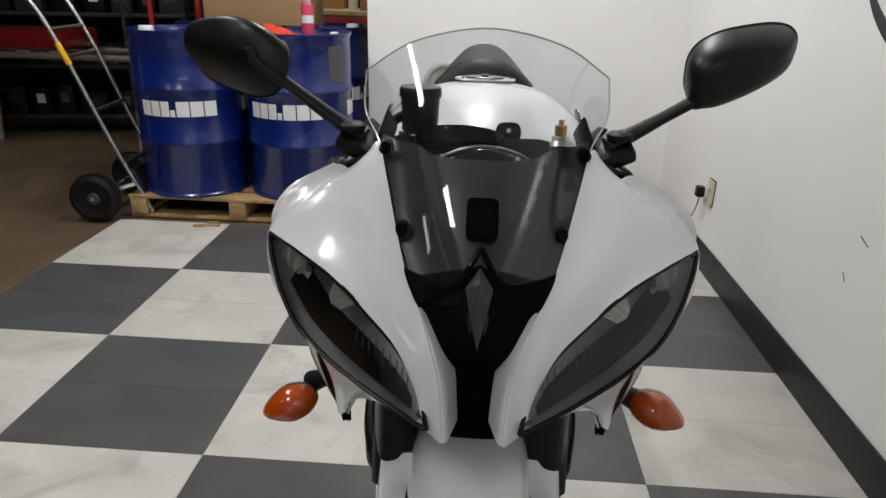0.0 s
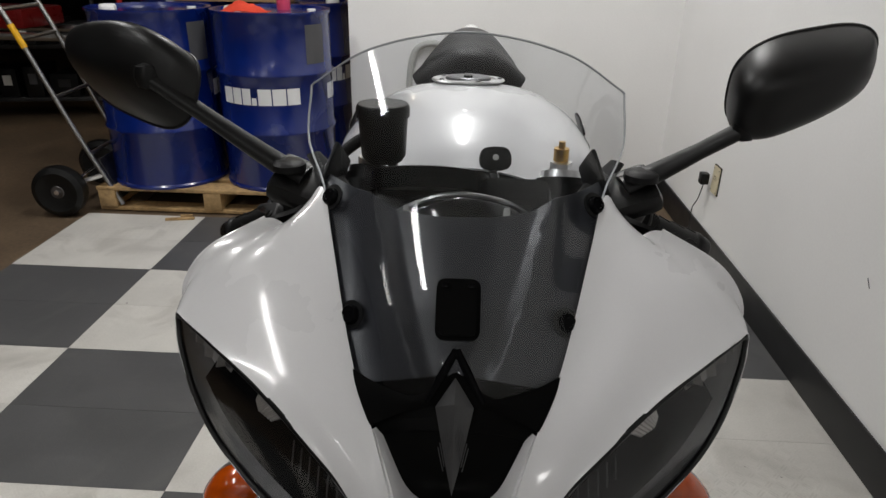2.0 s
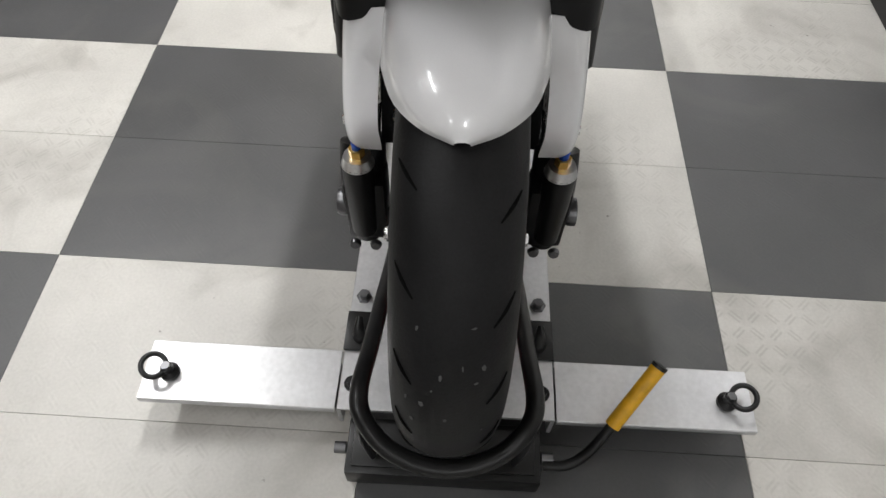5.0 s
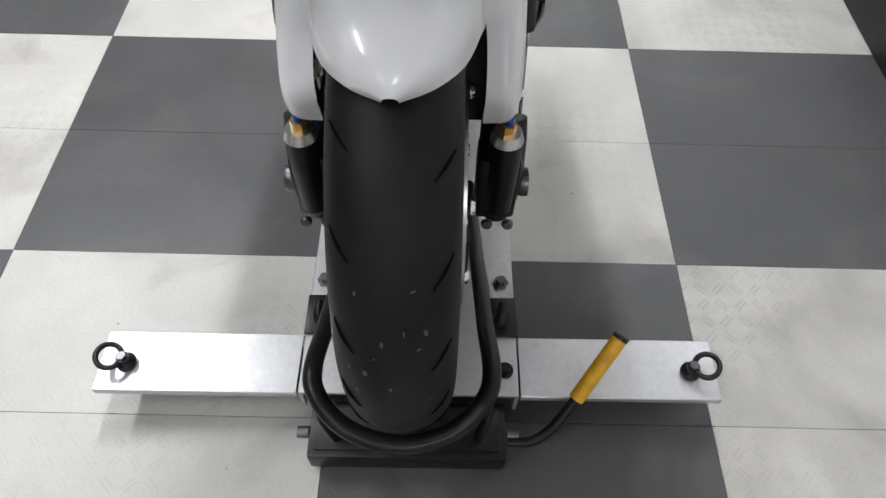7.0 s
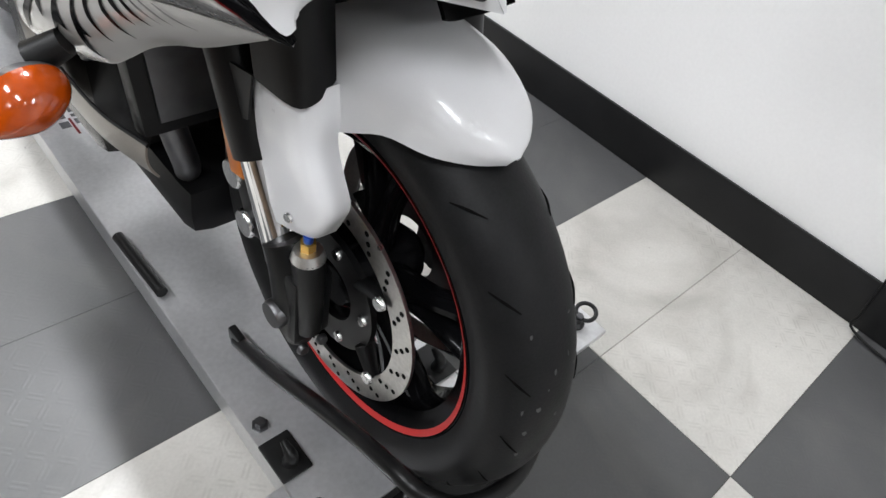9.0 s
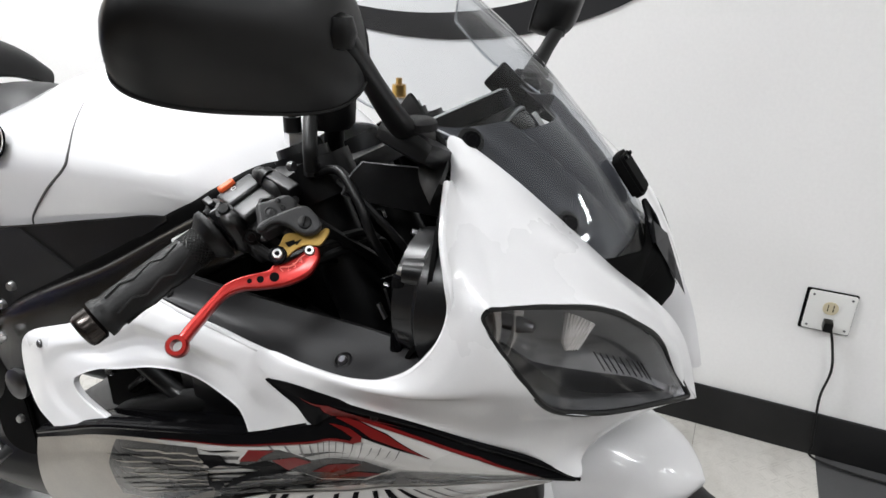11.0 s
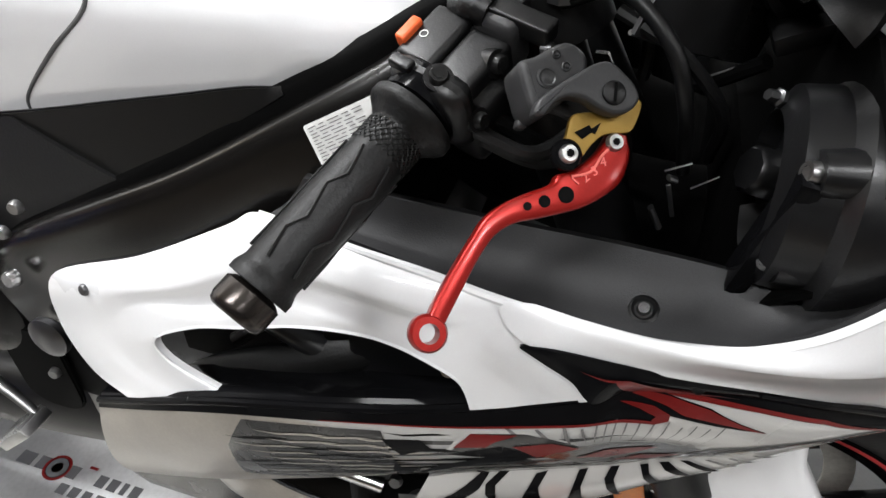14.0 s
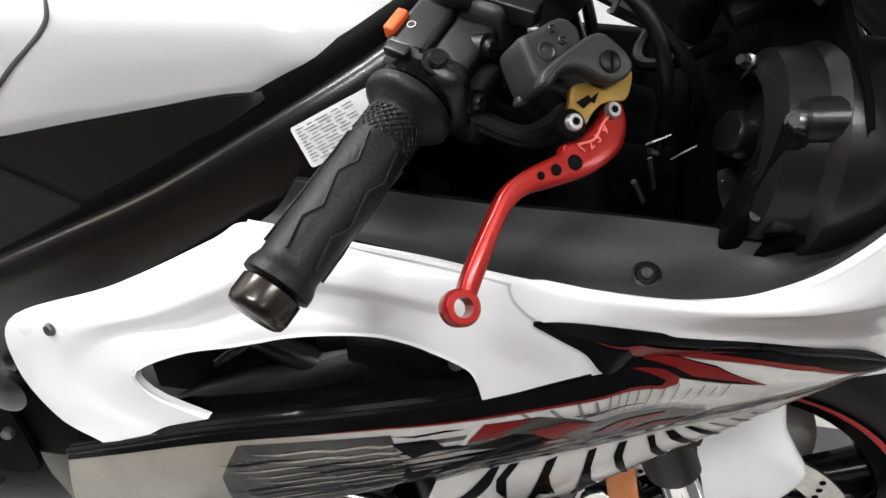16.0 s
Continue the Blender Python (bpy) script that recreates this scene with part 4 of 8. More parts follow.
def brake_disc(side):
    d = part("brake_disc", lathe_bm([(0.122, side * 0.0630), (0.122, side * 0.0675), (0.155, side * 0.0675), (0.155, side * 0.0630), (0.122, side * 0.0630)], 72, "x"), DISC, wheel, "drilled steel brake disc")
    hole = None
    for ring, n in ((0.129, 20), (0.138, 20), (0.147, 20)):
        for k in range(n):
            a = 2 * math.pi * (k + (ring * 90 % 1)) / n
            if hole is None:
                hole = part("drilled_hole", lathe_bm([(0.0035, 0), (0.0035, 0.0006), (0, 0.0006)], 8), DARK, d)
                ob = hole
            else:
                ob = new("drilled_hole", hole.data)
                ob.parent = d
            ob.matrix_local = aim((side * 0.0674, ring * math.cos(a), ring * math.sin(a)), (side, 0, 0))
    carrier = part("carrier", lathe_bm([(0.045, side * 0.06), (0.045, side * 0.068), (0.085, side * 0.068), (0.085, side * 0.06), (0.045, side * 0.06)], 40, "x"), BLACK, d)
    for k in range(5):
        a = 2 * math.pi * k / 5
        part("carrier_arm", tube_bm([(side * 0.064, 0.08 * math.cos(a - 0.2), 0.08 * math.sin(a - 0.2)), (side * 0.066, 0.122 * math.cos(a), 0.122 * math.sin(a))], [0.014, 0.009], 6, 10, flat=0.4), BLACK, d)
        part("rivet", bolt_bm(0.0095, 0.005, aim((side * 0.0725, 0.119 * math.cos(a), 0.119 * math.sin(a)), (side, 0, 0))), STEEL, d)
        part("carrier_bolt", bolt_bm(0.008, 0.005, aim((side * 0.068, 0.07 * math.cos(a + 0.5), 0.07 * math.sin(a + 0.5)), (side, 0, 0))), STEEL, d)


brake_disc(RIGHT)
brake_disc(LEFT)


# --- fork
def fork_leg(side):
    leg = new("fork_leg")
    leg.parent = bike
    x = side * 0.113
    slope = 0.445

    def on(z, dy=0.0):
        return (x, 0.075 + slope * (z - 0.42) + dy, z)

    part("outer_tube", tube_bm([on(0.56), on(0.60), on(1.01)], [0.026, 0.0285, 0.0285], 20, 24), BLACK, leg, "black outer fork tube")
    part("stanchion", tube_bm([on(0.44), on(0.58)], 0.0215, 6, 24), CHROME, leg, "chromed inner tube")
    part("fork_foot", tube_bm([(x, 0.052, 0.335), (x, 0.056, 0.36), (x, 0.060, 0.40), (x, 0.072, 0.45), (x, 0.085, 0.475)], [0.015, 0.022, 0.026, 0.025, 0.024], 24, 20, flat=1.1), BLACK, leg, "cast black fork foot")
    part("foot_lug", box_bm((0.050, 0.046, 0.105), (x - side * 0.004, 0.056, 0.402), 0.007), BLACK, leg)
    part("adjuster_barrel", tube_bm([(x, 0.035, 0.37), (x, 0.038, 0.44), (x, 0.042, 0.484)], [0.015, 0.018, 0.0185], 12, 20), BLACK, leg)
    part("adjuster_collar", tube_bm([(x, 0.042, 0.483), (x, 0.0425, 0.495)], [0.019, 0.0155], 6, 24), ALU, leg, "bright alloy adjuster collar")
    part("adjuster_nut", lathe_bm([(0, 0), (0.009, 0), (0.009, 0.012), (0, 0.012)], 6, centre=(x, 0.043, 0.494)), GOLD, leg, "gold adjuster nut")
    part("adjuster_tip", lathe_bm([(0, 0), (0.0055, 0), (0.0055, 0.009), (0, 0.009)], 10, centre=(x, 0.043, 0.506)), BLUE_ANO, leg, "blue adjuster screw")
    for dx in (-0.013, 0.013):
        part("pinch_bolt", bolt_bm(0.0075, 0.006, aim((x + dx, 0.028, 0.347), (0, -1, 0.15))), DARKSTEEL, leg)
    part("axle_cap", lathe_bm([(0.0, 0), (0.016, 0), (0.018, 0.004), (0.018, 0.012), (0.0, 0.012)], 20, "x", (side * 0.136 - (0.012 if side < 0 else 0), AX_Y, AX_Z)), DARKSTEEL, leg)
    part("fork_top_cap", tube_bm([on(1.005), on(1.018)], [0.025, 0.023], 6, 24), ALU if side > 0 else BLACK, leg)
    part("preload_nut", lathe_bm([(0, 0), (0.013, 0), (0.013, 0.012), (0.0, 0.012)], 6, centre=on(1.018)), ALU, leg)
    part("damping_screw", lathe_bm([(0, 0), (0.009, 0), (0.009, 0.016), (0.004, 0.016), (0.004, 0.024), (0, 0.024)], 12, centre=on(1.029)), GOLD if side > 0 else BLACK, leg, "gold damping screw" if side > 0 else "black damping screw")
    # caliper
    cal = new("brake_caliper")
    cal.parent = leg
    part("caliper_body", box_bm((0.05, 0.05, 0.13), (side * 0.085, 0.178, 0.47), 0.012, m=pose(0, 0, 0, -24)), BLACK, cal, "black radial brake caliper")
    for dz in (-0.03, 0.03):
        part("caliper_piston_cap", lathe_bm([(0, 0), (0.017, 0), (0.019, 0.003), (0.019, 0.006), (0, 0.006)], 20, "x", (side * 0.111 - (0.006 if side < 0 else 0), 0.185 + dz * 0.4, 0.455 + dz)), STEEL, cal)
    part("side_reflector", box_bm((0.005, 0.03, 0.09), (side * 0.118, 0.185, 0.545), 0.002, m=pose(0, 0, 0, -14)), AMBER_REFL, leg, "amber side reflector")
    part("brake_hose", tube_bm([(side * 0.1, 0.19, 0.52), (side * 0.095, 0.22, 0.62), (side * 0.08, 0.24, 0.74), (side * 0.07, 0.27, 0.86)], 0.0055, 30, 8), RUBBER, leg)
    return leg


fork_leg(RIGHT)
fork_leg(LEFT)


# --- front fender
def ring_at(ang, rad, x):
    """A point round the wheel; ang 0 is straight up, positive to the front."""
    return (x, AX_Y - rad * math.sin(radians(ang)), AX_Z + rad * math.cos(radians(ang)))


rows = []
for ang, half, r0, drop in ((-38, 0.066, 0.325, 0.06), (-20, 0.076, 0.332, 0.095), (-4, 0.081, 0.335, 0.108), (6, 0.078, 0.336, 0.088), (14, 0.072, 0.336, 0.060), (22, 0.058, 0.331, 0.040), (27, 0.034, 0.322, 0.018), (29.6, 0.007, 0.314, 0.002)):
    row = []
    for s in np.linspace(-1, 1, 9):
        x = half * math.sin(s * 1.5) / math.sin(1.5)
        row.append(ring_at(ang, r0 - drop * abs(s) ** 2.6 + (0.008 * (1 - s * s) if ang > -30 else 0), x))
    rows.append(row)
fender = part("front_fender", shell(Surf(rows), 26, 33, 0.003), WHITE, bike, "pearl white front fender")


def fork_guard(side):
    rows = [
        [(0.070, 0.060, 0.672), (0.098, 0.066, 0.667), (0.114, 0.086, 0.663), (0.119, 0.130, 0.668)],
        [(0.076, 0.052, 0.646), (0.103, 0.055, 0.644), (0.117, 0.078, 0.642), (0.121, 0.130, 0.642)],
        [(0.081, 0.048, 0.618), (0.108, 0.047, 0.616), (0.120, 0.070, 0.614), (0.122, 0.127, 0.613)],
        [(0.083, 0.032, 0.590), (0.111, 0.030, 0.588), (0.121, 0.054, 0.584), (0.123, 0.118, 0.576)],
        [(0.083, 0.018, 0.563), (0.111, 0.015, 0.562), (0.121, 0.046, 0.558), (0.123, 0.108, 0.546)],
        [(0.083, 0.026, 0.536), (0.111, 0.024, 0.534), (0.121, 0.048, 0.528), (0.123, 0.098, 0.516)],
        [(0.084, 0.036, 0.512), (0.110, 0.036, 0.515), (0.120, 0.056, 0.512), (0.122, 0.090, 0.500)],
    ]
    g = part("fork_guard", shell(Surf(rows, side), 26, 16, 0.003), WHITE, fender, "white fork guard")
    part("guard_screw", bolt_bm(0.006, 0.004, aim((side * 0.1235, 0.062, 0.530), (side, -0.2, 0))), STEEL, g)
    rows = [[(0.066, 0.090, 0.765), (0.092, 0.078, 0.765), (0.116, 0.086, 0.765), (0.132, 0.120, 0.765)], [(0.068, 0.080, 0.710), (0.094, 0.070, 0.708), (0.117, 0.078, 0.706), (0.131, 0.118, 0.706)], [(0.074, 0.066, 0.672), (0.094, 0.060, 0.660), (0.117, 0.066, 0.655), (0.130, 0.112, 0.662)]]
    part("fork_shroud", shell(Surf(rows, side), 10, 14, 0.003), BLACK, fender, "black shroud over the fork tube")
    rows = [[(0.128, 0.12, 0.66), (0.131, 0.16, 0.655)], [(0.131, 0.125, 0.61), (0.132, 0.15, 0.60)]]
    part("fender_stay", shell(Surf(rows, side), 6, 6, 0.003), BLACK, fender)


fork_guard(RIGHT)
fork_guard(LEFT)

# --- upper fairing, one half at a time
HEAD_UP = [(0.2445, 0.085, 0.958), (0.219, 0.064, 0.953), (0.157, 0.018, 0.932), (0.109, -0.012, 0.899), (0.080, -0.028, 0.872), (0.060, -0.042, 0.838), (0.050, -0.058, 0.808)]
HEAD_LOW = [(0.2475, 0.088, 0.949), (0.243, 0.077, 0.927), (0.228, 0.057, 0.891), (0.204, 0.038, 0.857), (0.156, 0.001, 0.834), (0.092, -0.042, 0.817), (0.053, -0.059, 0.803)]
SCREEN_EDGE = [(0.129, 0.167, 1.049), (0.113, 0.120, 1.017), (0.094, 0.063, 0.968), (0.079, 0.026, 0.934), (0.064, 0.000, 0.911), (0.047, -0.031, 0.881), (0.036, -0.050, 0.845), (0.031, -0.067, 0.791)]


def bulged(a, b, n, out, push):
    """Points from a to b, pushed out in the middle along a direction."""
    a, b, out = np.array(a), np.array(b), np.array(out, float)
    out /= np.linalg.norm(out)
    return [tuple(a + (b - a) * k + out * push * 4 * k * (1 - k)) for k in np.linspace(0, 1, n)]


def fairing_half(side):
    half = new("upper_fairing")
    half.parent = bike
    half["label"] = "pearl white half of the upper fairing"
    # one skin round the headlight: (outer edge, headlight edge, way it bellies out, by how much)
    front, flank = (0.25, -0.75, 0.6), (1.0, -0.35, -0.1)
    ring = [
        ((0.031, -0.067, 0.791), (0.050, -0.058, 0.806), front, 0.0),
        ((0.036, -0.050, 0.845), (0.060, -0.042, 0.838), front, 0.003),
        ((0.047, -0.031, 0.881), (0.080, -0.028, 0.872), front, 0.005),
        ((0.064, 0.000, 0.911), (0.109, -0.012, 0.899), front, 0.007),
        ((0.079, 0.026, 0.934), (0.157, 0.018, 0.932), front, 0.009),
        ((0.094, 0.063, 0.968), (0.200, 0.049, 0.948), front, 0.012),
        ((0.113, 0.120, 1.017), (0.222, 0.066, 0.9535), front, 0.014),
        ((0.129, 0.167, 1.049), (0.237, 0.078, 0.9565), front, 0.012),
        ((0.143, 0.158, 1.030), (0.2395, 0.0805, 0.957), front, 0.011),
        ((0.160, 0.152, 1.0165), (0.2418, 0.0825, 0.9576), front, 0.010),
        ((0.180, 0.148, 1.025), (0.2435, 0.084, 0.958), front, 0.008),
        ((0.227, 0.130, 1.002), (0.2460, 0.0865, 0.9565), flank, 0.006),
        ((0.247, 0.1165, 0.976), (0.2475, 0.088, 0.952), flank, 0.006),
        ((0.2495, 0.112, 0.950), (0.2468, 0.086, 0.944), flank, 0.009),
        ((0.2505, 0.120, 0.922), (0.243, 0.077, 0.927), flank, 0.012),
        ((0.2500, 0.139, 0.894), (0.236, 0.067, 0.910), flank, 0.015),
        ((0.2485, 0.160, 0.876), (0.231, 0.061, 0.897), flank, 0.0195),
        ((0.2465, 0.186, 0.8635), (0.228, 0.057, 0.891), flank, 0.022),
        ((0.2435, 0.237, 0.8555), (0.223, 0.0525, 0.882), flank, 0.026),
        ((0.242, 0.300, 0.8615), (0.218, 0.0485, 0.875), flank, 0.024),
        ((0.2495, 0.285, 0.8420), (0.211, 0.043, 0.866), flank, 0.0195),
        ((0.2450, 0.229, 0.8370), (0.204, 0.038, 0.859), flank, 0.012),
        ((0.2355, 0.186, 0.8300), (0.196, 0.031, 0.8535), flank, 0.010),
        ((0.2228, 0.150, 0.8210), (0.185, 0.022, 0.848), flank, 0.008),
        ((0.1990, 0.106, 0.8010), (0.170, 0.011, 0.840), flank, 0.005),
        ((0.1700, 0.059, 0.7775), (0.156, 0.001, 0.834), flank, 0.003),
        ((0.155, 0.019, 0.756), (0.138, -0.012, 0.829), flank, 0.002),
        ((0.143, 0.027, 0.780), (0.120, -0.024, 0.8245), flank, 0.0),
        ((0.115, 0.017, 0.793), (0.100, -0.037, 0.819), flank, 0.0),
        ((0.080, -0.016, 0.7935), (0.077, -0.048, 0.8115), flank, 0.0),
        ((0.045, -0.050, 0.792), (0.055, -0.0575, 0.804), flank, 0.0),
    ]
    rows = []
    for a, b, out, p in ring + ring[:1]:
        a, b, out = np.array(a), np.array(b), np.array(out) / np.linalg.norm(out)
        belly_out = (lambda k: 4 * k * (1 - k)) if p > 0.019 or out[1] < -0.5 else (lambda k: 6.75 * k * k * (1 - k))
        rows.append([tuple(a + (b - a) * k + out * p * belly_out(k)) for k in (0, 0.14, 0.28, 0.39, 0.42, 0.45, 0.6, 0.8, 1.0)])
    g = Surf(rows, side).grid(187, 25)
    for _ in range(130):
        nxt, prv = np.vstack([g[1:], g[1:2]]), np.vstack([g[-2:-1], g[:-1]])
        mean = (nxt[:, 1:-1] + prv[:, 1:-1] + g[:, 2:] + g[:, :-2]) / 4
        g = np.concatenate([g[:, :1], g[:, 1:-1] * 0.4 + mean * 0.6, g[:, -1:]], 1)
    part("fairing_skin", grid_bm(g, 0.003, side), WHITE, half, "pearl white fairing skin")
    # inner flank of the nose prong, turning back into the intake
    rows = [[(x, y, z), (x - 0.004, y + 0.01, z - 0.002), (x - 0.012, y + 0.05, z - 0.006)] for x, y, z in SCREEN_EDGE[4:]]
    part("nose_flank", shell(Surf(rows, side), 20, 8, 0.002), WHITE, half)
    # rolled cockpit rim
    rim = [(0.180, 0.148, 1.025), (0.227, 0.130, 1.002), (0.247, 0.1165, 0.976), (0.2495, 0.112, 0.950), (0.2505, 0.120, 0.922), (0.250, 0.139, 0.894), (0.2485, 0.160, 0.876), (0.2465, 0.186, 0.8635), (0.2435, 0.237, 0.8555), (0.242, 0.300, 0.8615), (0.2385, 0.350, 0.8675), (0.2335, 0.399, 0.8705), (0.2255, 0.435, 0.8715), (0.217, 0.470, 0.8705)]
    part("cockpit_rim", tube_bm(side_pts(rim, side), [0.0032] * 10 + [0.003, 0.0026, 0.002, 0.001], 90, 8), WHITE, half)
    # underside lip between the cheeks
    rows = [[(0.143, 0.030, 0.780), (0.130, 0.06, 0.785), (0.115, 0.10, 0.79)], [(0.100, 0.005, 0.7925), (0.09, 0.04, 0.795), (0.08, 0.09, 0.80)], [(0.045, -0.048, 0.791), (0.045, 0.0, 0.795), (0.045, 0.07, 0.80)]]
    part("under_lip", shell(Surf(rows, side), 10, 10, 0.003), BLACK, half)
    # headlight
    lamp = new("headlight")
    lamp.parent = half
    lamp["label"] = "slanted headlight under a smoked lens"
    pairs = [(a, b, (0.35, -0.8, 0.25), p) for a, b, p in zip(HEAD_UP, HEAD_LOW, (0.0, 0.002, 0.006, 0.008, 0.006, 0.003, 0.0))]
    lens = Surf([bulged(a, b, 5, o, p) for a, b, o, p in pairs], side)
    part("lens", shell(lens, 30, 14, 0.002), LENS, lamp, "smoked clear lens")
    loop = HEAD_UP + HEAD_LOW[::-1] + [HEAD_UP[0]]
    part("gasket", tube_bm(side_pts(loop, side), 0.0028, 110, 8), BLACK, lamp, "black rubber gasket")
    g = lens.grid(24, 14)
    mid = g.mean((0, 1))
    depth = np.array([0.0, 0.052, 0.0])
    s = np.linspace(-1, 1, 24)[:, None, None] ** 4
    t = np.linspace(-1, 1, 14)[None, :, None] ** 4
    fall = np.clip(1 - np.maximum(s, t), 0, 1)
    bucket = g + depth * fall + (mid - g) * 0.24 * fall + np.array([0, 0.0065, -0.001])
    part("bucket", grid_bm(bucket), BUCKET, lamp, "dark grey headlight bucket")
    # bright stepped reflector bands behind the upper outer part, and the lower dark shade
    for k in range(4):
        s0 = 0.035 + 0.062 * k
        tt = np.linspace(0.14, 0.86 - 0.03 * k, 9)
        mid_ = lens.at(s0 + 0.10 * (tt - 0.14) ** 1.4 + 0.05 * tt, tt)
        lead = mid_ + np.array([0, 0.016 + 0.004 * k, 0])
        trail = lens.at(np.clip(s0 + 0.058 + 0.10 * (tt - 0.14) ** 1.4 + 0.05 * tt, 0, 1), tt) + np.array([0, 0.030 + 0.004 * k, 0])
        part("reflector_band", grid_bm(np.array([lead, (lead + trail) / 2 + np.array([0, 0.004, 0]), trail]), 0.001), REFLECTOR, lamp, "bright reflector band")
    for k in range(9):
        q = k / 8
        a = lens.at([0.36 + 0.10 * q, 0.42 + 0.06 * q], [0.12, 0.46 - 0.10 * abs(q - 0.5)]) + np.array([0, 0.03, 0])
        part("wedge_rib", tube_bm([tuple(a[0]), tuple(a.mean(0)), tuple(a[1])], [0.0026, 0.0018], 6, 6), REFLECTOR, lamp, "bright ribbed wedge")
    c = lens.at([0.30], [0.40])[0] + np.array([0, 0.034, 0])
    part("bulb", lathe_bm([(0.0, -0.010), (0.004, -0.008), (0.007, 0.004), (0.006, 0.02), (0, 0.02)], 14, "y", c), DARKSTEEL, lamp, "bulb holder")
    for k in range(9):
        p = lens.at([0.62 + 0.03 * k], [0.52])[0] + np.array([0, 0.022, 0])
        part("lens_flute", tube_bm([tuple(p), tuple(p + np.array((0, 0.012, 0.016)))], 0.0007, 4, 6), FLUTE, lamp)
    shade = lens.at(np.linspace(0.3, 0.92, 12), np.full(12, 0.78)) + np.array([0, 0.012, 0])
    back = lens.at(np.linspace(0.3, 0.92, 12), np.full(12, 0.60)) + np.array([0, 0.065, 0])
    part("lower_shade", grid_bm(np.array([shade, (shade + back) / 2 + np.array([0, 0, 0.004]), back])), LAMPSHADE, lamp, "black lower shade")
    for sb, tb in ((0.06, 0.5), (0.97, 0.5)):
        p = lens.at([sb], [tb])[0] + np.array([0, 0.012, 0])
        part("lens_screw", bolt_bm(0.0045, 0.003, aim(p, (side * 0.3, -1, 0.3))), STEEL, lamp)
    return half


fair_r, fair_l = fairing_half(RIGHT), fairing_half(LEFT)

# --- screen
SCREEN_ROWS = [
    [(-0.164, 0.292, 1.121), (-0.095, 0.262, 1.163), (0, 0.246, 1.182)],
    [(-0.158, 0.240, 1.078), (-0.092, 0.217, 1.134), (0, 0.202, 1.154)],
    [(-0.130, 0.172, 1.052), (-0.078, 0.160, 1.095), (0, 0.150, 1.116)],
    [(-0.115, 0.122, 1.020), (-0.066, 0.108, 1.052), (0, 0.099, 1.067)],
    [(-0.096, 0.064, 0.971), (-0.056, 0.056, 1.002), (0, 0.051, 1.017)],
    [(-0.081, 0.027, 0.937), (-0.046, 0.023, 0.961), (0, 0.020, 0.973)],
    [(-0.066, 0.001, 0.914), (-0.036, 0.000, 0.930), (0, -0.002, 0.940)],
]
rows = [r + [(-x, y, z) for x, y, z in r[-2::-1]] for r in SCREEN_ROWS]
windscreen = Surf(rows)
screen = part("windscreen", shell(windscreen, 40, 33, 0.003), SCREEN, bike, "clear polycarbonate windscreen, smoked towards its foot")
g = windscreen.grid(40, 61)
part("screen_edge", tube_bm([tuple(p) for p in np.vstack([g[14:0:-1, 0], g[0], g[1:15, -1]])], 0.0011, 90, 6), material("bright_screen_edge", (0.42, 0.44, 0.46), rough=0.2, coat=0.6), screen, "polished edge")
# black cowl under the foot of the screen: a dished middle between two raised flutes, drawn up to the mirror feet at both sides
rows_ = []
for q in np.linspace(0, 1, 44):
    row = []
    for t in np.linspace(0, 1, 57):
        a = abs(2 * t - 1)
        s0 = 0.52 - 0.25 * a ** 2.2
        p = windscreen.at([s0 + (1 - s0) * q], [t])[0]
        ridge = 0.60 - 0.28 * q
        inner = min(max((ridge - a) / 0.16, 0), 1)
        inner = inner * inner * (3 - 2 * inner)
        outer = min(max((a - ridge) / max(0.97 - ridge, 0.1), 0), 1)
        sink = 0.007 + 0.017 * inner * (1 - q) ** 0.5 + 0.010 * math.sin(outer * math.pi) * (1 - q) ** 0.4
        row.append(p + np.array([0, 0.80, -0.60]) * sink)
    rows_.append(row)
part("screen_cowl", grid_bm(np.array(rows_), 0.002, 1), PANELBLACK, bike, "satin black cowl under the screen")
for side in (RIGHT, LEFT):
    for (x, y, z), nrm in (((0.119, 0.153, 1.046), (0.55, -0.6, 0.6)), ((0.089, 0.067, 0.974), (0.5, -0.7, 0.5))):
        b = part("screen_screw", bolt_bm(0.0085, 0.005, aim((side * x, y, z), (side * nrm[0], nrm[1], nrm[2]))), BLACKGLOSS, bike, "black screen screw")
        part("washer", lathe_bm([(0.0, -0.001), (0.0125, -0.001), (0.0125, 0.0005), (0.0, 0.0005)], 18), RUBBER, b).matrix_local = aim((side * x, y, z), (side * nrm[0], nrm[1], nrm[2]))

foot = np.array([windscreen.at([1.0], [q])[0] + np.array([0, 0.004, -0.002]) for q in np.linspace(0, 1, 21)])
chin = spline([(-0.060, 0.004, 0.902), (-0.033, -0.0095, 0.9195), (0, -0.0155, 0.925), (0.033, -0.0095, 0.9195), (0.060, 0.004, 0.902)], np.linspace(0, 1, 21))
foot[:, 2] += 0.002
part("cowl_foot", grid_bm(np.array([foot, foot * 0.5 + chin * 0.5 + np.array([0, -0.0015, 0.001]), chin, chin + np.array([0, 0.004, -0.010]), chin + np.array([0, 0.022, -0.016])])), DARK, bike, "black foot of the cowl")
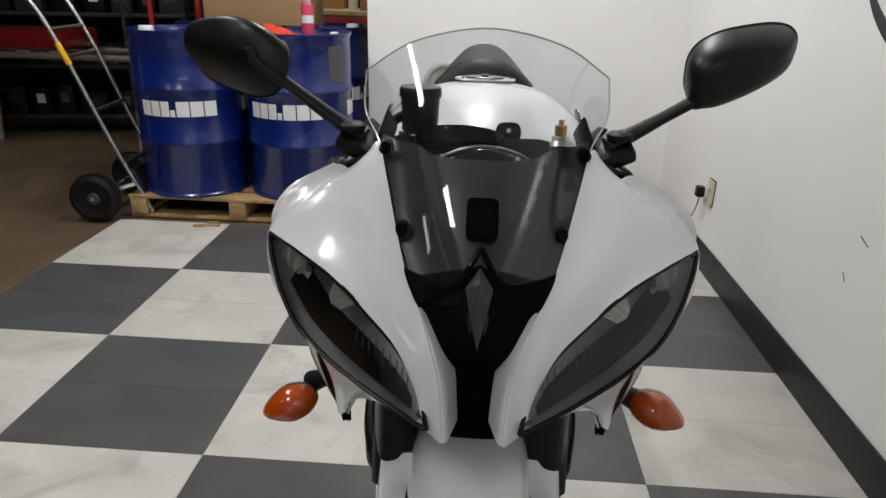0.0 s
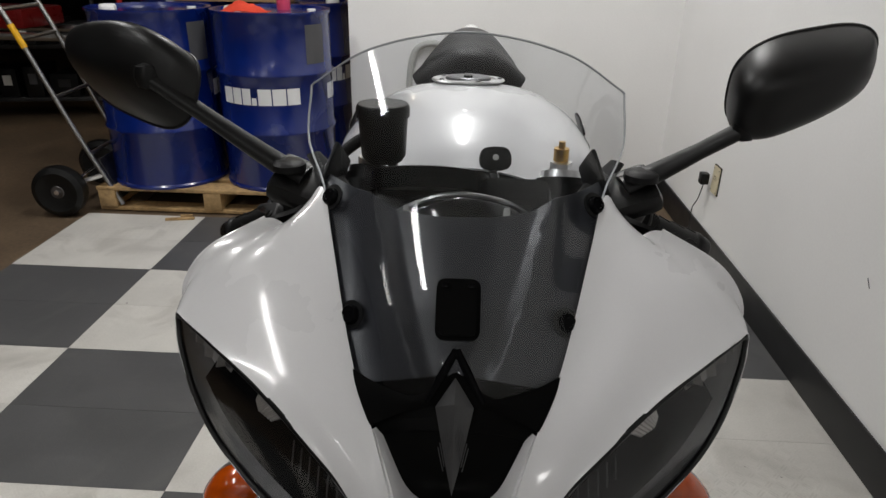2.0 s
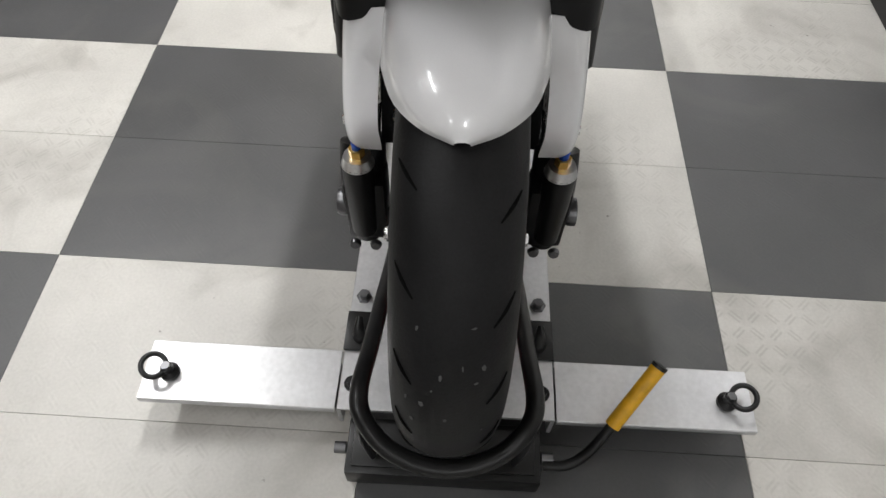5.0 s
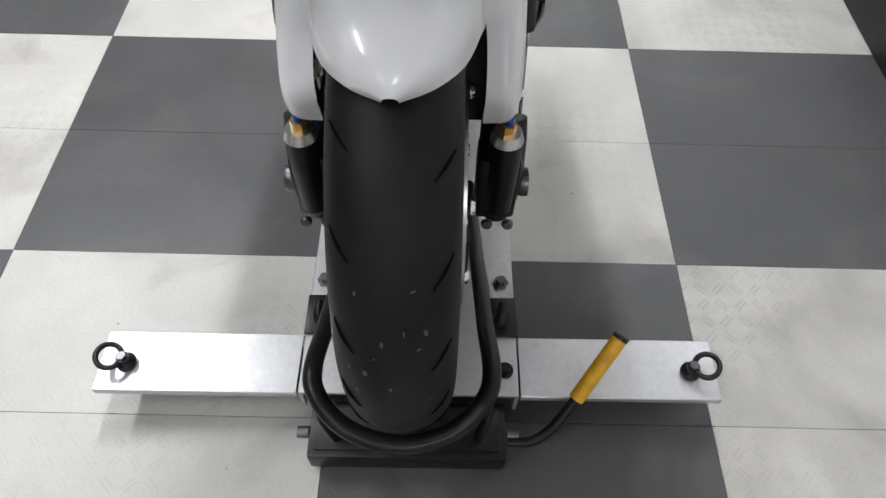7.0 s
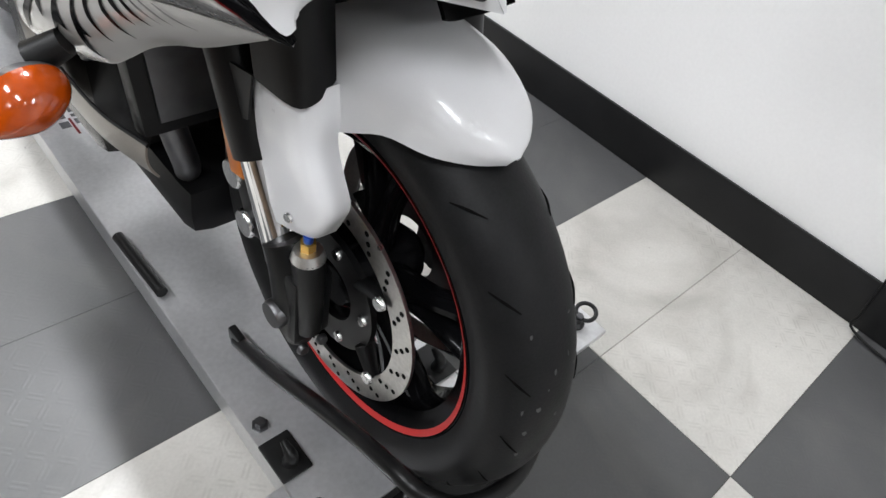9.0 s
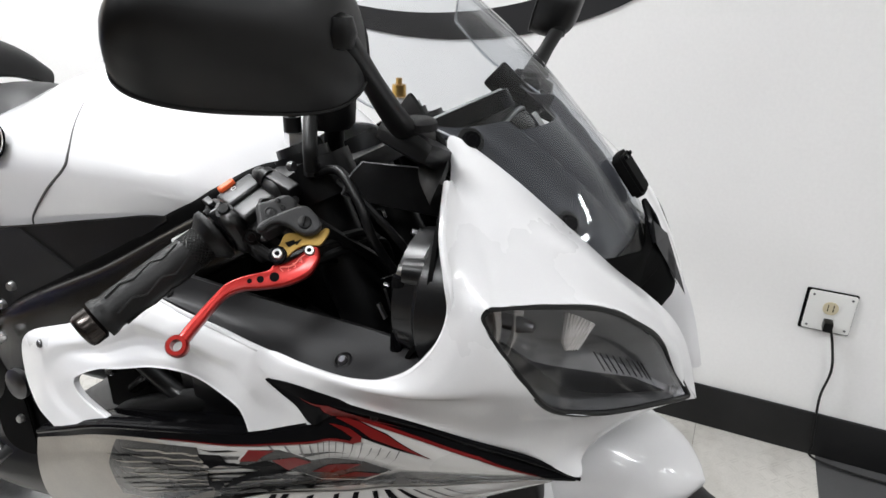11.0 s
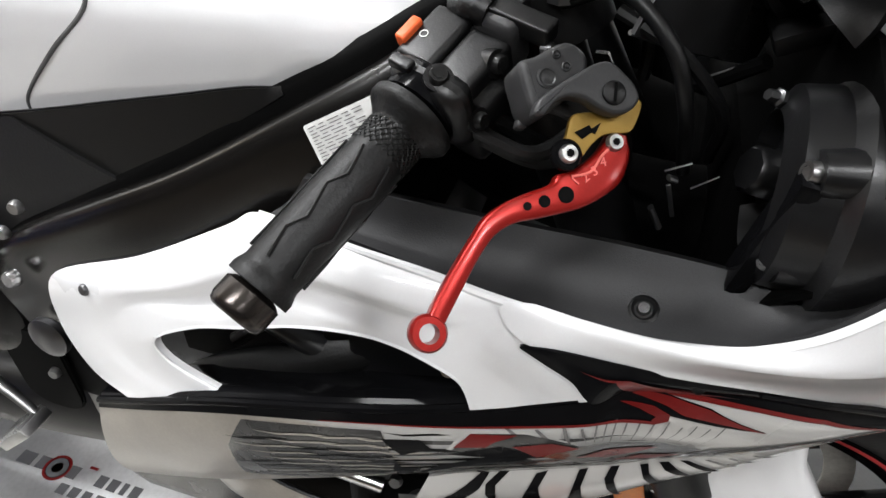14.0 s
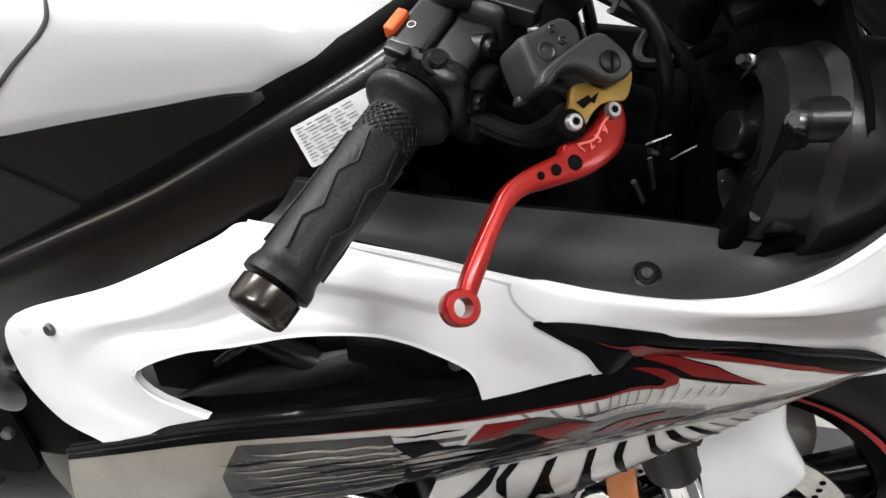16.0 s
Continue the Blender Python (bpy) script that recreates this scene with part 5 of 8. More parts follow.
# black collar over the foot of the screen, drawn up along both edges
rows_ = []
for q in np.linspace(0, 1, 10):
    row = []
    for t in np.linspace(0, 1, 41):
        a = abs(2 * t - 1)
        s0 = 0.955 - 0.16 * max(a - 0.42, 0) ** 1.3 / 0.58 ** 1.3 - 0.06 * max(0.30 - a, 0) / 0.30
        p = windscreen.at([s0 + (1 - s0) * q], [t])[0]
        row.append(p + np.array([0, -0.80, 0.60]) * (0.0012 + 0.0015 * math.sin(q * math.pi)))
    rows_.append(row)
part("screen_collar", grid_bm(np.array(rows_), 0.0015, 1), DARK, bike, "black collar over the foot of the screen")

# small black toll-tag bracket on the screen
tag = new("screen_bracket")
tag.parent = bike
m = aim((0.0, 0.036, 0.999), (0, -0.78, 0.62))
part("base_plate", plate_bm(rounded(0.034, 0.047, 0.007), 0.013, 0.003, m=m), DARK, tag, "black clip-on bracket")
for x, y in ((-0.010, 0.017), (0.010, 0.017)):
    part("corner_clip", box_bm((0.006, 0.004, 0.004), (0, 0, 0), 0.0012, m=m @ Matrix.Translation((x, y, 0.014))), BLACKGLOSS, tag)

# black nose between the prongs, with the grey diamond
rows = [
    [(-0.079, 0.030, 0.932), (-0.040, 0.016, 0.948), (0, 0.014, 0.955), (0.040, 0.016, 0.948), (0.079, 0.030, 0.932)],
    [(-0.062, 0.008, 0.908), (-0.033, -0.008, 0.920), (0, -0.014, 0.925), (0.033, -0.008, 0.920), (0.062, 0.008, 0.908)],
    [(-0.044, -0.014, 0.876), (-0.024, -0.022, 0.885), (0, -0.028, 0.888), (0.024, -0.022, 0.885), (0.044, -0.014, 0.876)],
    [(-0.034, -0.012, 0.84), (-0.018, 0.0, 0.845), (0, 0.004, 0.846), (0.018, 0.0, 0.845), (0.034, -0.012, 0.84)],
    [(-0.036, 0.00, 0.79), (-0.018, 0.022, 0.79), (0, 0.026, 0.79), (0.018, 0.022, 0.79), (0.036, 0.00, 0.79)],
    [(-0.040, -0.020, 0.765), (-0.020, -0.012, 0.757), (0, -0.010, 0.755), (0.020, -0.012, 0.757), (0.040, -0.020, 0.765)],
]
part("nose_cowl", shell(Surf(rows), 28, 21, 0.003), DARK, bike, "black nose cowl over the air intake")
bm = bmesh.new()
v = [bm.verts.new(p) for p in ((0, 0.004, 0.960), (-0.0145, -0.006, 0.940), (-0.0065, -0.026, 0.908), (0, -0.040, 0.886), (0.0065, -0.026, 0.908), (0.0145, -0.006, 0.940), (0, -0.013, 0.948), (0, -0.031, 0.908))]
for q in ((0, 1, 6), (0, 6, 5), (1, 2, 7, 6), (6, 7, 4, 5), (2, 3, 7), (7, 3, 4)):
    bm.faces.new([v[i] for i in q])
part("nose_diamond", bm, DIAMOND, bike, "ribbed grey nose diamond", smooth=False)
for side in (RIGHT, LEFT):
    part("diamond_frame", tube_bm(side_pts([(0.0, 0.014, 0.978), (0.011, 0.004, 0.960), (0.021, -0.004, 0.943)], side), [0.003, 0.0034, 0.002], 16, 8), BLACKGLOSS, bike, "gloss black chevron")
    for k in range(7):
        x0, z0 = 0.0036 + 0.0013 * k, 0.936 - 0.0035 * k
        part("diamond_rib", tube_bm([(side * x0, -0.0155 - 0.0010 * k, z0), (side * (x0 * 0.62), -0.0245 - 0.0009 * k, z0 - 0.015)], 0.0004, 4, 6), DIAMOND, bike)
# intake throat
bm = bmesh.new()
add(bm, box_bm((0.11, 0.005, 0.20), (0, 0.11, 0.82)))
part("intake_throat", bm, DARK, bike, "black air intake throat", smooth=False)
part("headlight_backing", box_bm((0.30, 0.05, 0.12), (0, 0.165, 0.87), 0.01), DARK, bike)


# --- mirrors
def mirror(side, place, turn, wide, high, deep, taper_top, taper_low, lift, square, apex):
    """Housing as rounded rings that shrink towards the apex of the back, with the glass in the first ring."""
    mr = new("rear_view_mirror")
    mr.parent = bike
    mr["label"] = "black rear-view mirror on a swept stalk"
    base = np.array((0.150, 0.186, 1.052))
    rows = []
    for k in range(19):
        sc = max(math.cos(radians(5 * k)), 1e-4)
        dp = math.sqrt(1 - sc**4)
        ring = []
        for a in np.linspace(0, 2 * math.pi, 48, endpoint=False):
            ca, sa = math.cos(a), math.sin(a)
            u = math.copysign(abs(ca) ** (1 - square * sc), ca)
            v = math.copysign(abs(sa) ** (1 - square * sc), sa)
            v = v * (1 - (taper_top if v > 0 else taper_low) * u) + lift * u
            ring.append((wide * u * sc + apex[0] * dp, -deep * dp, high * v * sc + apex[1] * dp))
        rows.append(ring)
    rot = Matrix.Rotation(radians(turn[2]), 3, "Z") @ Matrix.Rotation(radians(turn[1]), 3, "Y") @ Matrix.Rotation(radians(turn[0]), 3, "X")
    g = (np.array(rows) @ np.array(rot).T + np.array(place)) * np.array((side, 1, 1))
    bm = grid_bm(g, 0.0, 1, True)
    bmesh.ops.remove_doubles(bm, verts=bm.verts[:], dist=2e-4)
    part("housing", bm, MIRRORBLACK, mr, "soft black mirror housing")
    bm = bmesh.new()
    inset = g[0] * 0.97 + g[0].mean(0) * 0.03
    bm.faces.new([bm.verts.new(tuple(p + np.array((0, 0.0012, 0)))) for p in inset])
    part("mirror_glass", bm, CHROME, mr, "silvered mirror glass", smooth=False)
    part("mirror_rim", tube_bm([tuple(p) for p in np.vstack([g[0], g[0][:1]])], 0.0016, 80, 6), MIRRORBLACK, mr)
    # the stalk meets the lower inner corner of the back
    low = g[6] * np.array((side, 1, 1))
    top = low[np.argmin(low[:, 0] + low[:, 2] * (0.5 if side < 0 else 0.9))] * 0.9 + low.mean(0) * 0.1
    part("stalk", tube_bm(side_pts([base, (0.178, 0.190, 1.066), tuple((np.array((0.178, 0.190, 1.066)) + top) / 2 + np.array((0.002, 0.0, 0.001))), tuple(top)], side), [0.015, 0.0125, 0.0095, 0.010], 24, 14, flat=0.75), MIRRORBLACK, mr)
    part("stalk_foot", box_bm((0.062, 0.055, 0.022), (side * 0.152, 0.188, 1.044), 0.009, m=pose(0, 0, 0, 20, side * -22, 0)), BLACK, mr)
    part("foot_bolt", lathe_bm([(0, 0), (0.016, 0), (0.016, 0.006), (0.012, 0.009), (0, 0.009)], 18, centre=(side * 0.164, 0.182, 1.062)), GREYBLACK, mr)
    part("ball_joint", lathe_bm([(0, -0.012), (0.009, -0.009), (0.0115, 0.0), (0.009, 0.009), (0, 0.012)], 16, centre=tuple(top * np.array((side, 1, 1)))), BLACK, mr)


mirror(RIGHT, (0.3112, 0.2235, 1.1307), (-17.8, -4.9, 32.4), 0.0797, 0.0340, 0.0433, 0.205, 0.319, -0.238, 0.311, (0.0218, 0.0270))
mirror(LEFT, (0.3036, 0.2187, 1.1579), (14.9, -6.9, 9.0), 0.0672, 0.0396, 0.0564, 0.006, 0.461, 0.091, 0.28, (-0.0294, -0.0011))


# --- lower side fairing with its graphics, and the white side panel with the duct
RED_TONGUE = ([(0.76, 0.48), (0.573, 0.41), (0.481, 0.65), (0.40, 0.88), (0.36, 1.0), (0.50, 1.0), (0.56, 0.92), (0.623, 0.49)],)


def side_fairing(side):
    lowf = new("side_fairing")
    lowf.parent = bike
    lowf["label"] = "side fairing with black, red and silver graphics"
    top = [(0.150, 0.020, 0.748), (0.168, 0.058, 0.768), (0.196, 0.105, 0.790), (0.219, 0.150, 0.811), (0.231, 0.185, 0.8185), (0.240, 0.220, 0.820), (0.247, 0.247, 0.802), (0.252, 0.331, 0.764), (0.262, 0.408, 0.747), (0.266, 0.505, 0.721), (0.261, 0.580, 0.687), (0.254, 0.645, 0.655)]
    low = [(0.148, 0.022, 0.744), (0.170, 0.062, 0.746), (0.190, 0.102, 0.744), (0.207, 0.141, 0.739), (0.216, 0.184, 0.728), (0.224, 0.225, 0.713), (0.231, 0.266, 0.701), (0.242, 0.330, 0.681), (0.246, 0.405, 0.645), (0.246, 0.490, 0.600), (0.242, 0.570, 0.556), (0.230, 0.680, 0.497)]
    rows = [bulged(a, b, 5, (1, -0.1, 0.0), p) for a, b, p in zip(top, low, (0.0, 0.006, 0.010, 0.012, 0.013, 0.014, 0.014, 0.013, 0.012, 0.012, 0.013, 0.013))]
    body = Surf(rows, side)
    part("lower_panel", shell(body, 60, 16, 0.003, -1), SHADED_WHITE, lowf, "white lower panel")
    # black strip above the panel, running out rearwards into the point of the flash
    rows = [
        [(0.151, 0.018, 0.7515), (0.1515, 0.019, 0.750), (0.151, 0.020, 0.748)],
        [(0.1715, 0.058, 0.7790), (0.1720, 0.059, 0.773), (0.1705, 0.059, 0.766)],
        [(0.2005, 0.105, 0.8030), (0.2010, 0.106, 0.796), (0.1990, 0.106, 0.788)],
        [(0.2245, 0.150, 0.8230), (0.2250, 0.151, 0.816), (0.2220, 0.151, 0.809)],
        [(0.2375, 0.185, 0.8320), (0.2385, 0.186, 0.824), (0.2345, 0.186, 0.8165)],
        [(0.2470, 0.220, 0.8385), (0.2480, 0.221, 0.828), (0.2440, 0.222, 0.8165)],
        [(0.2500, 0.236, 0.8410), (0.2520, 0.238, 0.828), (0.2515, 0.241, 0.805)],
        [(0.2525, 0.255, 0.8430), (0.2535, 0.256, 0.834), (0.2535, 0.256, 0.8215)],
        [(0.2535, 0.272, 0.8432), (0.2540, 0.273, 0.838), (0.2540, 0.272, 0.831)],
        [(0.2535, 0.287, 0.8418), (0.2538, 0.288, 0.8405), (0.2535, 0.287, 0.839)],
    ]
    tongue = Surf(rows, side)
    part("black_tongue", shell(tongue, 70, 10, 0.003, -1), BLACKGLOSS, lowf, "gloss black flash point")
    part("strip_edge", tube_bm(side_pts([(0.1512, 0.017, 0.7495), (0.1605, 0.037, 0.7625), (0.1725, 0.059, 0.7735), (0.2012, 0.105, 0.797), (0.2252, 0.150, 0.8165)], side), [0.0020, 0.0042, 0.0042, 0.0030, 0.0012], 40, 10), BLACKGLOSS, lowf, "rounded black front edge")
    for shape in RED_TONGUE:
        part("red_flash", decal_poly(tongue, shape, 0.0012, 70, 10), RED_DECAL, lowf, "dark red flash")
    # black flash along the top edge, with its notch and spike
    flash = [(0.0, 0.0), (0.0, 0.99), (0.075, 0.47), (0.177, 0.225), (0.269, 0.15), (0.34, 0.105), (0.412, 0.055), (0.34, 0.145), (0.254, 0.36), (0.325, 0.30), (0.404, 0.21), (0.413, 0.285), (0.535, 0.21), (0.613, 0.145), (0.688, 0.11), (0.763, 0.085), (0.852, 0.065), (1.0, 0.045), (1.0, 0.0)]
    part("black_flash", decal_poly(body, flash, 0.0012), BLACKGLOSS, lowf, "gloss black flash")
    for shape in (
        [(0.404, 0.02), (0.271, 0.105), (0.177, 0.16), (0.081, 0.41), (0.015, 0.95), (0.075, 0.47), (0.177, 0.215), (0.269, 0.145), (0.406, 0.06)],
        [(0.458, 0.03), (0.40, 0.075), (0.34, 0.155), (0.254, 0.36), (0.306, 0.285), (0.375, 0.21), (0.404, 0.14), (0.458, 0.055)],
        [(0.481, 0.085), (0.421, 0.145), (0.396, 0.205), (0.396, 0.255), (0.415, 0.285), (0.42, 0.25), (0.415, 0.222), (0.442, 0.16)],
        [(0.413, 0.262), (0.585, 0.150), (0.688, 0.094), (0.74, 0.078), (0.74, 0.084), (0.688, 0.104), (0.585, 0.168), (0.415, 0.285)],
    ):
        part("red_flash", decal_poly(body, shape, 0.0020), RED_DECAL, lowf, "dark red flash")
    # silver rear field and the dark band under the mark
    silver = [(1.0, 0.045), (0.852, 0.065), (0.763, 0.085), (0.688, 0.215), (0.685, 0.33), (0.675, 0.555), (0.675, 0.745), (0.70, 1.0), (1.0, 1.0)]
    part("silver_field", decal_poly(body, silver, 0.0009), GREY_DECAL, lowf, "silver grey rear field")
    band = [(0.61, 0.365), (0.569, 0.565), (0.473, 0.73), (0.346, 0.70), (0.321, 0.63), (0.175, 0.595), (0.069, 0.55), (0.005, 0.98), (0.181, 0.96), (0.36, 0.93), (0.481, 0.86), (0.569, 0.68), (0.604, 0.495)]
    part("grey_band", decal_poly(body, band, 0.0009), DARKGREY_DECAL, lowf, "dark grey shaded band")
    # the model mark, as plain slanted shapes on a silver-edged white ground
    mark = [(0.635, 0.355), (0.621, 0.16), (0.583, 0.195), (0.527, 0.385), (0.388, 0.475), (0.329, 0.6), (0.398, 0.78), (0.502, 0.7), (0.55, 0.545), (0.581, 0.425)]
    part("model_mark_edge", decal_poly(body, mark, 0.0014), SHADED_WHITE, lowf, "white edge of the mark")
    mid = np.mean(mark, axis=0)
    part("model_mark_ground", decal_poly(body, [tuple(mid + (np.array(p) - mid) * (0.965, 0.90)) for p in mark], 0.0019), WEB_FIELD, lowf)
    for shape in (
        [(0.629, 0.32), (0.617, 0.19), (0.585, 0.225), (0.598, 0.27), (0.606, 0.33)],
        [(0.587, 0.335), (0.558, 0.325), (0.525, 0.415), (0.55, 0.435), (0.565, 0.485)],
        [(0.523, 0.54), (0.479, 0.5), (0.398, 0.51), (0.427, 0.57), (0.467, 0.605)],
        [(0.458, 0.67), (0.415, 0.615), (0.36, 0.65), (0.394, 0.7)],
    ):
        part("model_mark", decal_poly(body, shape, 0.0025), RED_DECAL, lowf, "dark red slanted mark")
    # feathered black strokes where silver meets white
    for shape in (
        [(0.69, 0.225), (0.656, 0.235), (0.646, 0.335), (0.673, 0.405)],
        [(0.679, 0.48), (0.675, 0.61), (0.656, 0.62), (0.675, 0.815), (0.684, 0.68)],
        [(0.669, 0.78), (0.642, 0.575), (0.596, 0.425), (0.567, 0.52), (0.613, 0.565), (0.644, 0.69)],
        [(0.633, 0.405), (0.596, 0.33), (0.558, 0.48), (0.59, 0.48)],
        [(0.677, 0.975), (0.621, 0.80), (0.562, 0.74), (0.481, 0.86), (0.567, 0.86), (0.619, 0.90)],
        [(0.61, 0.73), (0.61, 0.99), (0.59, 0.79)],
    ):
        part("feather_stroke", decal_poly(body, shape, 0.0023), BLACKGLOSS, lowf, "black feathered stroke")
    for k in range(15):
        s0 = 0.595 - 0.020 * k
        t0 = (0.165, 0.18, 0.155, 0.19)[k % 4] + 0.011 * k
        bend = -0.020 + 0.0030 * k
        lng = (0.20, 0.15, 0.24, 0.17)[(k * 3) % 4]
        part("thin_stroke", decal_poly(body, [(s0, t0), (s0 + bend * 0.5, t0 + lng * 0.5), (s0 + bend * 1.5, t0 + lng), (s0 + bend * 0.5 - 0.003, t0 + lng * 0.45), (s0 - 0.0028, t0)], 0.0016), WEB_DECAL, lowf)
    for k in range(10):
        q = k / 9
        s0, t0, s1, t1 = 0.684, 0.24 + 0.70 * q, 0.36 + 0.13 * abs(q - 0.5), 0.40 + 0.46 * q
        sm_, tm_ = (s0 + s1) / 2, (t0 + t1) / 2 + 0.05 * math.sin(k * 2.1)
        part("spear_stroke", decal_poly(body, [(s0, t0), (sm_, tm_ - 0.022), (s1, t1), (sm_, tm_ + 0.016), (s0, t0 + 0.045)], 0.0011), BLACKGLOSS if k % 2 else WEB_FIELD, lowf, "dark spear-shaped stroke")
    part("web_field", decal_poly(body, [(0.69, 0.16), (0.80, 0.11), (0.822, 0.35), (0.83, 0.75), (0.76, 0.98), (0.685, 0.80), (0.68, 0.5)], 0.0012), WEB_FIELD, lowf, "grey field of fine web strokes")
    for k in range(34):
        s0, t0 = 0.69 + 0.14 * ((k * 15) % 34) / 34, 0.17 + 0.62 * ((k * 21) % 34) / 34
        part("hair_stroke", decal_poly(body, [(s0, t0), (s0 - 0.018, t0 + 0.018), (s0 - 0.045, t0 + 0.012), (s0 - 0.06, t0 + 0.03), (s0 - 0.044, t0 + 0.03), (s0 - 0.02, t0 + 0.034)], 0.0018), GREY_DECAL if k % 3 else BLACKGLOSS, lowf)
    # the belly below the panel's edge, curling inwards, with curved black ribs
    up = [(0.158, 0.040, 0.745), (0.190, 0.102, 0.742), (0.207, 0.141, 0.737), (0.216, 0.184, 0.726), (0.224, 0.225, 0.711), (0.231, 0.266, 0.699), (0.239, 0.310, 0.685), (0.243, 0.347, 0.666)]
    down = [(0.157, 0.042, 0.741), (0.170, 0.113, 0.701), (0.180, 0.150, 0.686), (0.190, 0.180, 0.670), (0.197, 0.213, 0.645), (0.203, 0.246, 0.622), (0.209, 0.300, 0.600), (0.215, 0.385, 0.573)]
    belly = Surf([bulged(a, b, 5, (1, -0.1, -0.2), p) for a, b, p in zip(up, down, (0.0, 0.004, 0.008, 0.010, 0.013, 0.015, 0.016, 0.016))], side)
    part("belly_panel", shell(belly, 40, 16, 0.003, -1), SHADED_WHITE, lowf, "white belly panel with black ribs")
    for shape in (
        [(0.821, 0.0), (0.796, 0.0), (0.831, 0.165), (0.91, 0.375), (0.979, 0.625), (0.935, 0.28), (0.869, 0.125)],
        [(0.771, 0.005), (0.744, 0.005), (0.787, 0.14), (0.796, 0.375), (0.817, 0.235), (0.812, 0.12)],
        [(0.677, 0.045), (0.644, 0.02), (0.679, 0.19), (0.681, 0.3), (0.677, 0.485), (0.717, 0.405), (0.792, 0.695), (0.719, 0.255)],
        [(0.558, 0.025), (0.533, 0.01), (0.56, 0.22), (0.565, 0.4), (0.544, 0.585), (0.583, 0.525), (0.646, 0.92), (0.646, 0.77), (0.594, 0.29)],
        [(0.473, 0.01), (0.45, 0.01), (0.467, 0.185), (0.46, 0.385), (0.446, 0.725), (0.467, 0.535), (0.488, 0.315), (0.492, 0.155)],
        [(0.398, 0.025), (0.377, 0.025), (0.373, 0.18), (0.344, 0.42), (0.31, 0.755), (0.352, 0.535), (0.387, 0.27)],
        [(0.35, 0.02), (0.327, 0.025), (0.298, 0.185), (0.235, 0.475), (0.292, 0.33), (0.333, 0.165)],
        [(0.3, 0.02), (0.281, 0.025), (0.223, 0.195), (0.152, 0.475), (0.223, 0.29), (0.267, 0.14)],
    ):
        part("black_rib", decal_poly(belly, [((6 * a + 1) / 7, b) for a, b in shape], 0.0012, 40, 16), BLACKGLOSS, lowf, "curved black rib")
    for s0 in (0.350, 0.304, 0.250):
        part("grey_rib", decal_poly(belly, [(s0, 0.03), (s0 - 0.01, 0.03), (s0 - 0.062, 0.18), (s0 - 0.125, 0.42), (s0 - 0.055, 0.21)], 0.0012, 40, 16), DARKGREY_DECAL, lowf, "thin grey rib")
    part("panel_bolt", bolt_bm(0.0042, 0.002, aim((side * 0.2365, 0.186, 0.823), (side, -0.3, 0.3))), BLACK, lowf)
    # gloss black ledge under the duct
    ledge = body.at(np.linspace(0.55, 1.0, 20), np.zeros(20))
    step = np.array([ledge + np.array((side * -0.0005, 0, 0.002)), ledge + np.array((side * -0.006, 0, 0.006)), ledge + np.array((side * -0.018, 0, 0.005)), ledge + np.array((side * -0.045, 0, -0.004))])
    part("ledge_step", grid_bm(step), BLACKGLOSS, lowf, "gloss black step below the duct")
    part("black_ledge", tube_bm([tuple(p + np.array((side * -0.001, 0, 0.001))) for p in ledge], 0.0035, 40, 8), BLACKGLOSS, lowf)

    # white side panel round the duct
    sp = new("side_panel")
    sp.parent = bike
    sp["label"] = "white side panel round the open air duct"
    outer = [(0.2485, 0.241, 0.804), (0.2515, 0.255, 0.824), (0.2510, 0.284, 0.8412), (0.2430, 0.2995, 0.8612), (0.2405, 0.330, 0.866), (0.234, 0.399, 0.871), (0.226, 0.435, 0.872), (0.217, 0.474, 0.869), (0.2182, 0.500, 0.8525), (0.219, 0.581, 0.807), (0.223, 0.672, 0.769), (0.231, 0.680, 0.722), (0.247, 0.646, 0.690), (0.259, 0.603, 0.682)]
    inner = [(0.253, 0.313, 0.773), (0.253, 0.318, 0.790), (0.253, 0.326, 0.801), (0.2535, 0.350, 0.813), (0.2535, 0.366, 0.818), (0.2535, 0.384, 0.820), (0.253, 0.410, 0.817), (0.252, 0.439, 0.810), (0.2515, 0.461, 0.802), (0.251, 0.483, 0.794), (0.250, 0.522, 0.781), (0.250, 0.562, 0.756), (0.253, 0.552, 0.735), (0.260, 0.500, 0.722)]
    rows = []
    for a, b, p in zip(outer, inner, (0.0, 0.0005, 0.001, 0.002, 0.006, 0.009, 0.010, 0.010, 0.009, 0.008, 0.004, 0.002, 0.002, 0.001)):
        a, b, out = np.array(a), np.array(b), np.array((0.944, 0, 0.33))
        # full towards the rim, then a soft step back before the lip of the duct
        rows.append([tuple(a + (b - a) * k + out * p * f) for k, f in ((0, 0), (0.14, 0.72), (0.28, 1.05), (0.42, 1.1), (0.52, 0.62), (0.62, 0.12), (0.78, 0.10), (0.9, 0.12), (1, 0))])
    part("duct_panel", shell(Surf(rows, side), 90, 34, 0.003, -1), WHITE, sp)
    rows = [[p, (p[0] - 0.002, p[1], p[2] - 0.001), (p[0] - 0.007, p[1], p[2] - 0.001)] for p in inner]
    part("duct_lip", shell(Surf(rows, side), 50, 6, 0.002), WHITE, sp, "rolled white duct lip")
    part("panel_screw", bolt_bm(0.005, 0.003, aim((side * 0.2348, 0.630, 0.773), (side, 0.25, 0.25))), DARKSTEEL, sp)
    part("duct_bolt", bolt_bm(0.006, 0.005, aim((side * 0.235, 0.335, 0.786), (side, -0.2, 0.4))), STEEL, sp)
    part("duct_bolt", bolt_bm(0.006, 0.005, aim((side * 0.222, 0.352, 0.785), (side, -0.2, 0.4))), STEEL, sp)
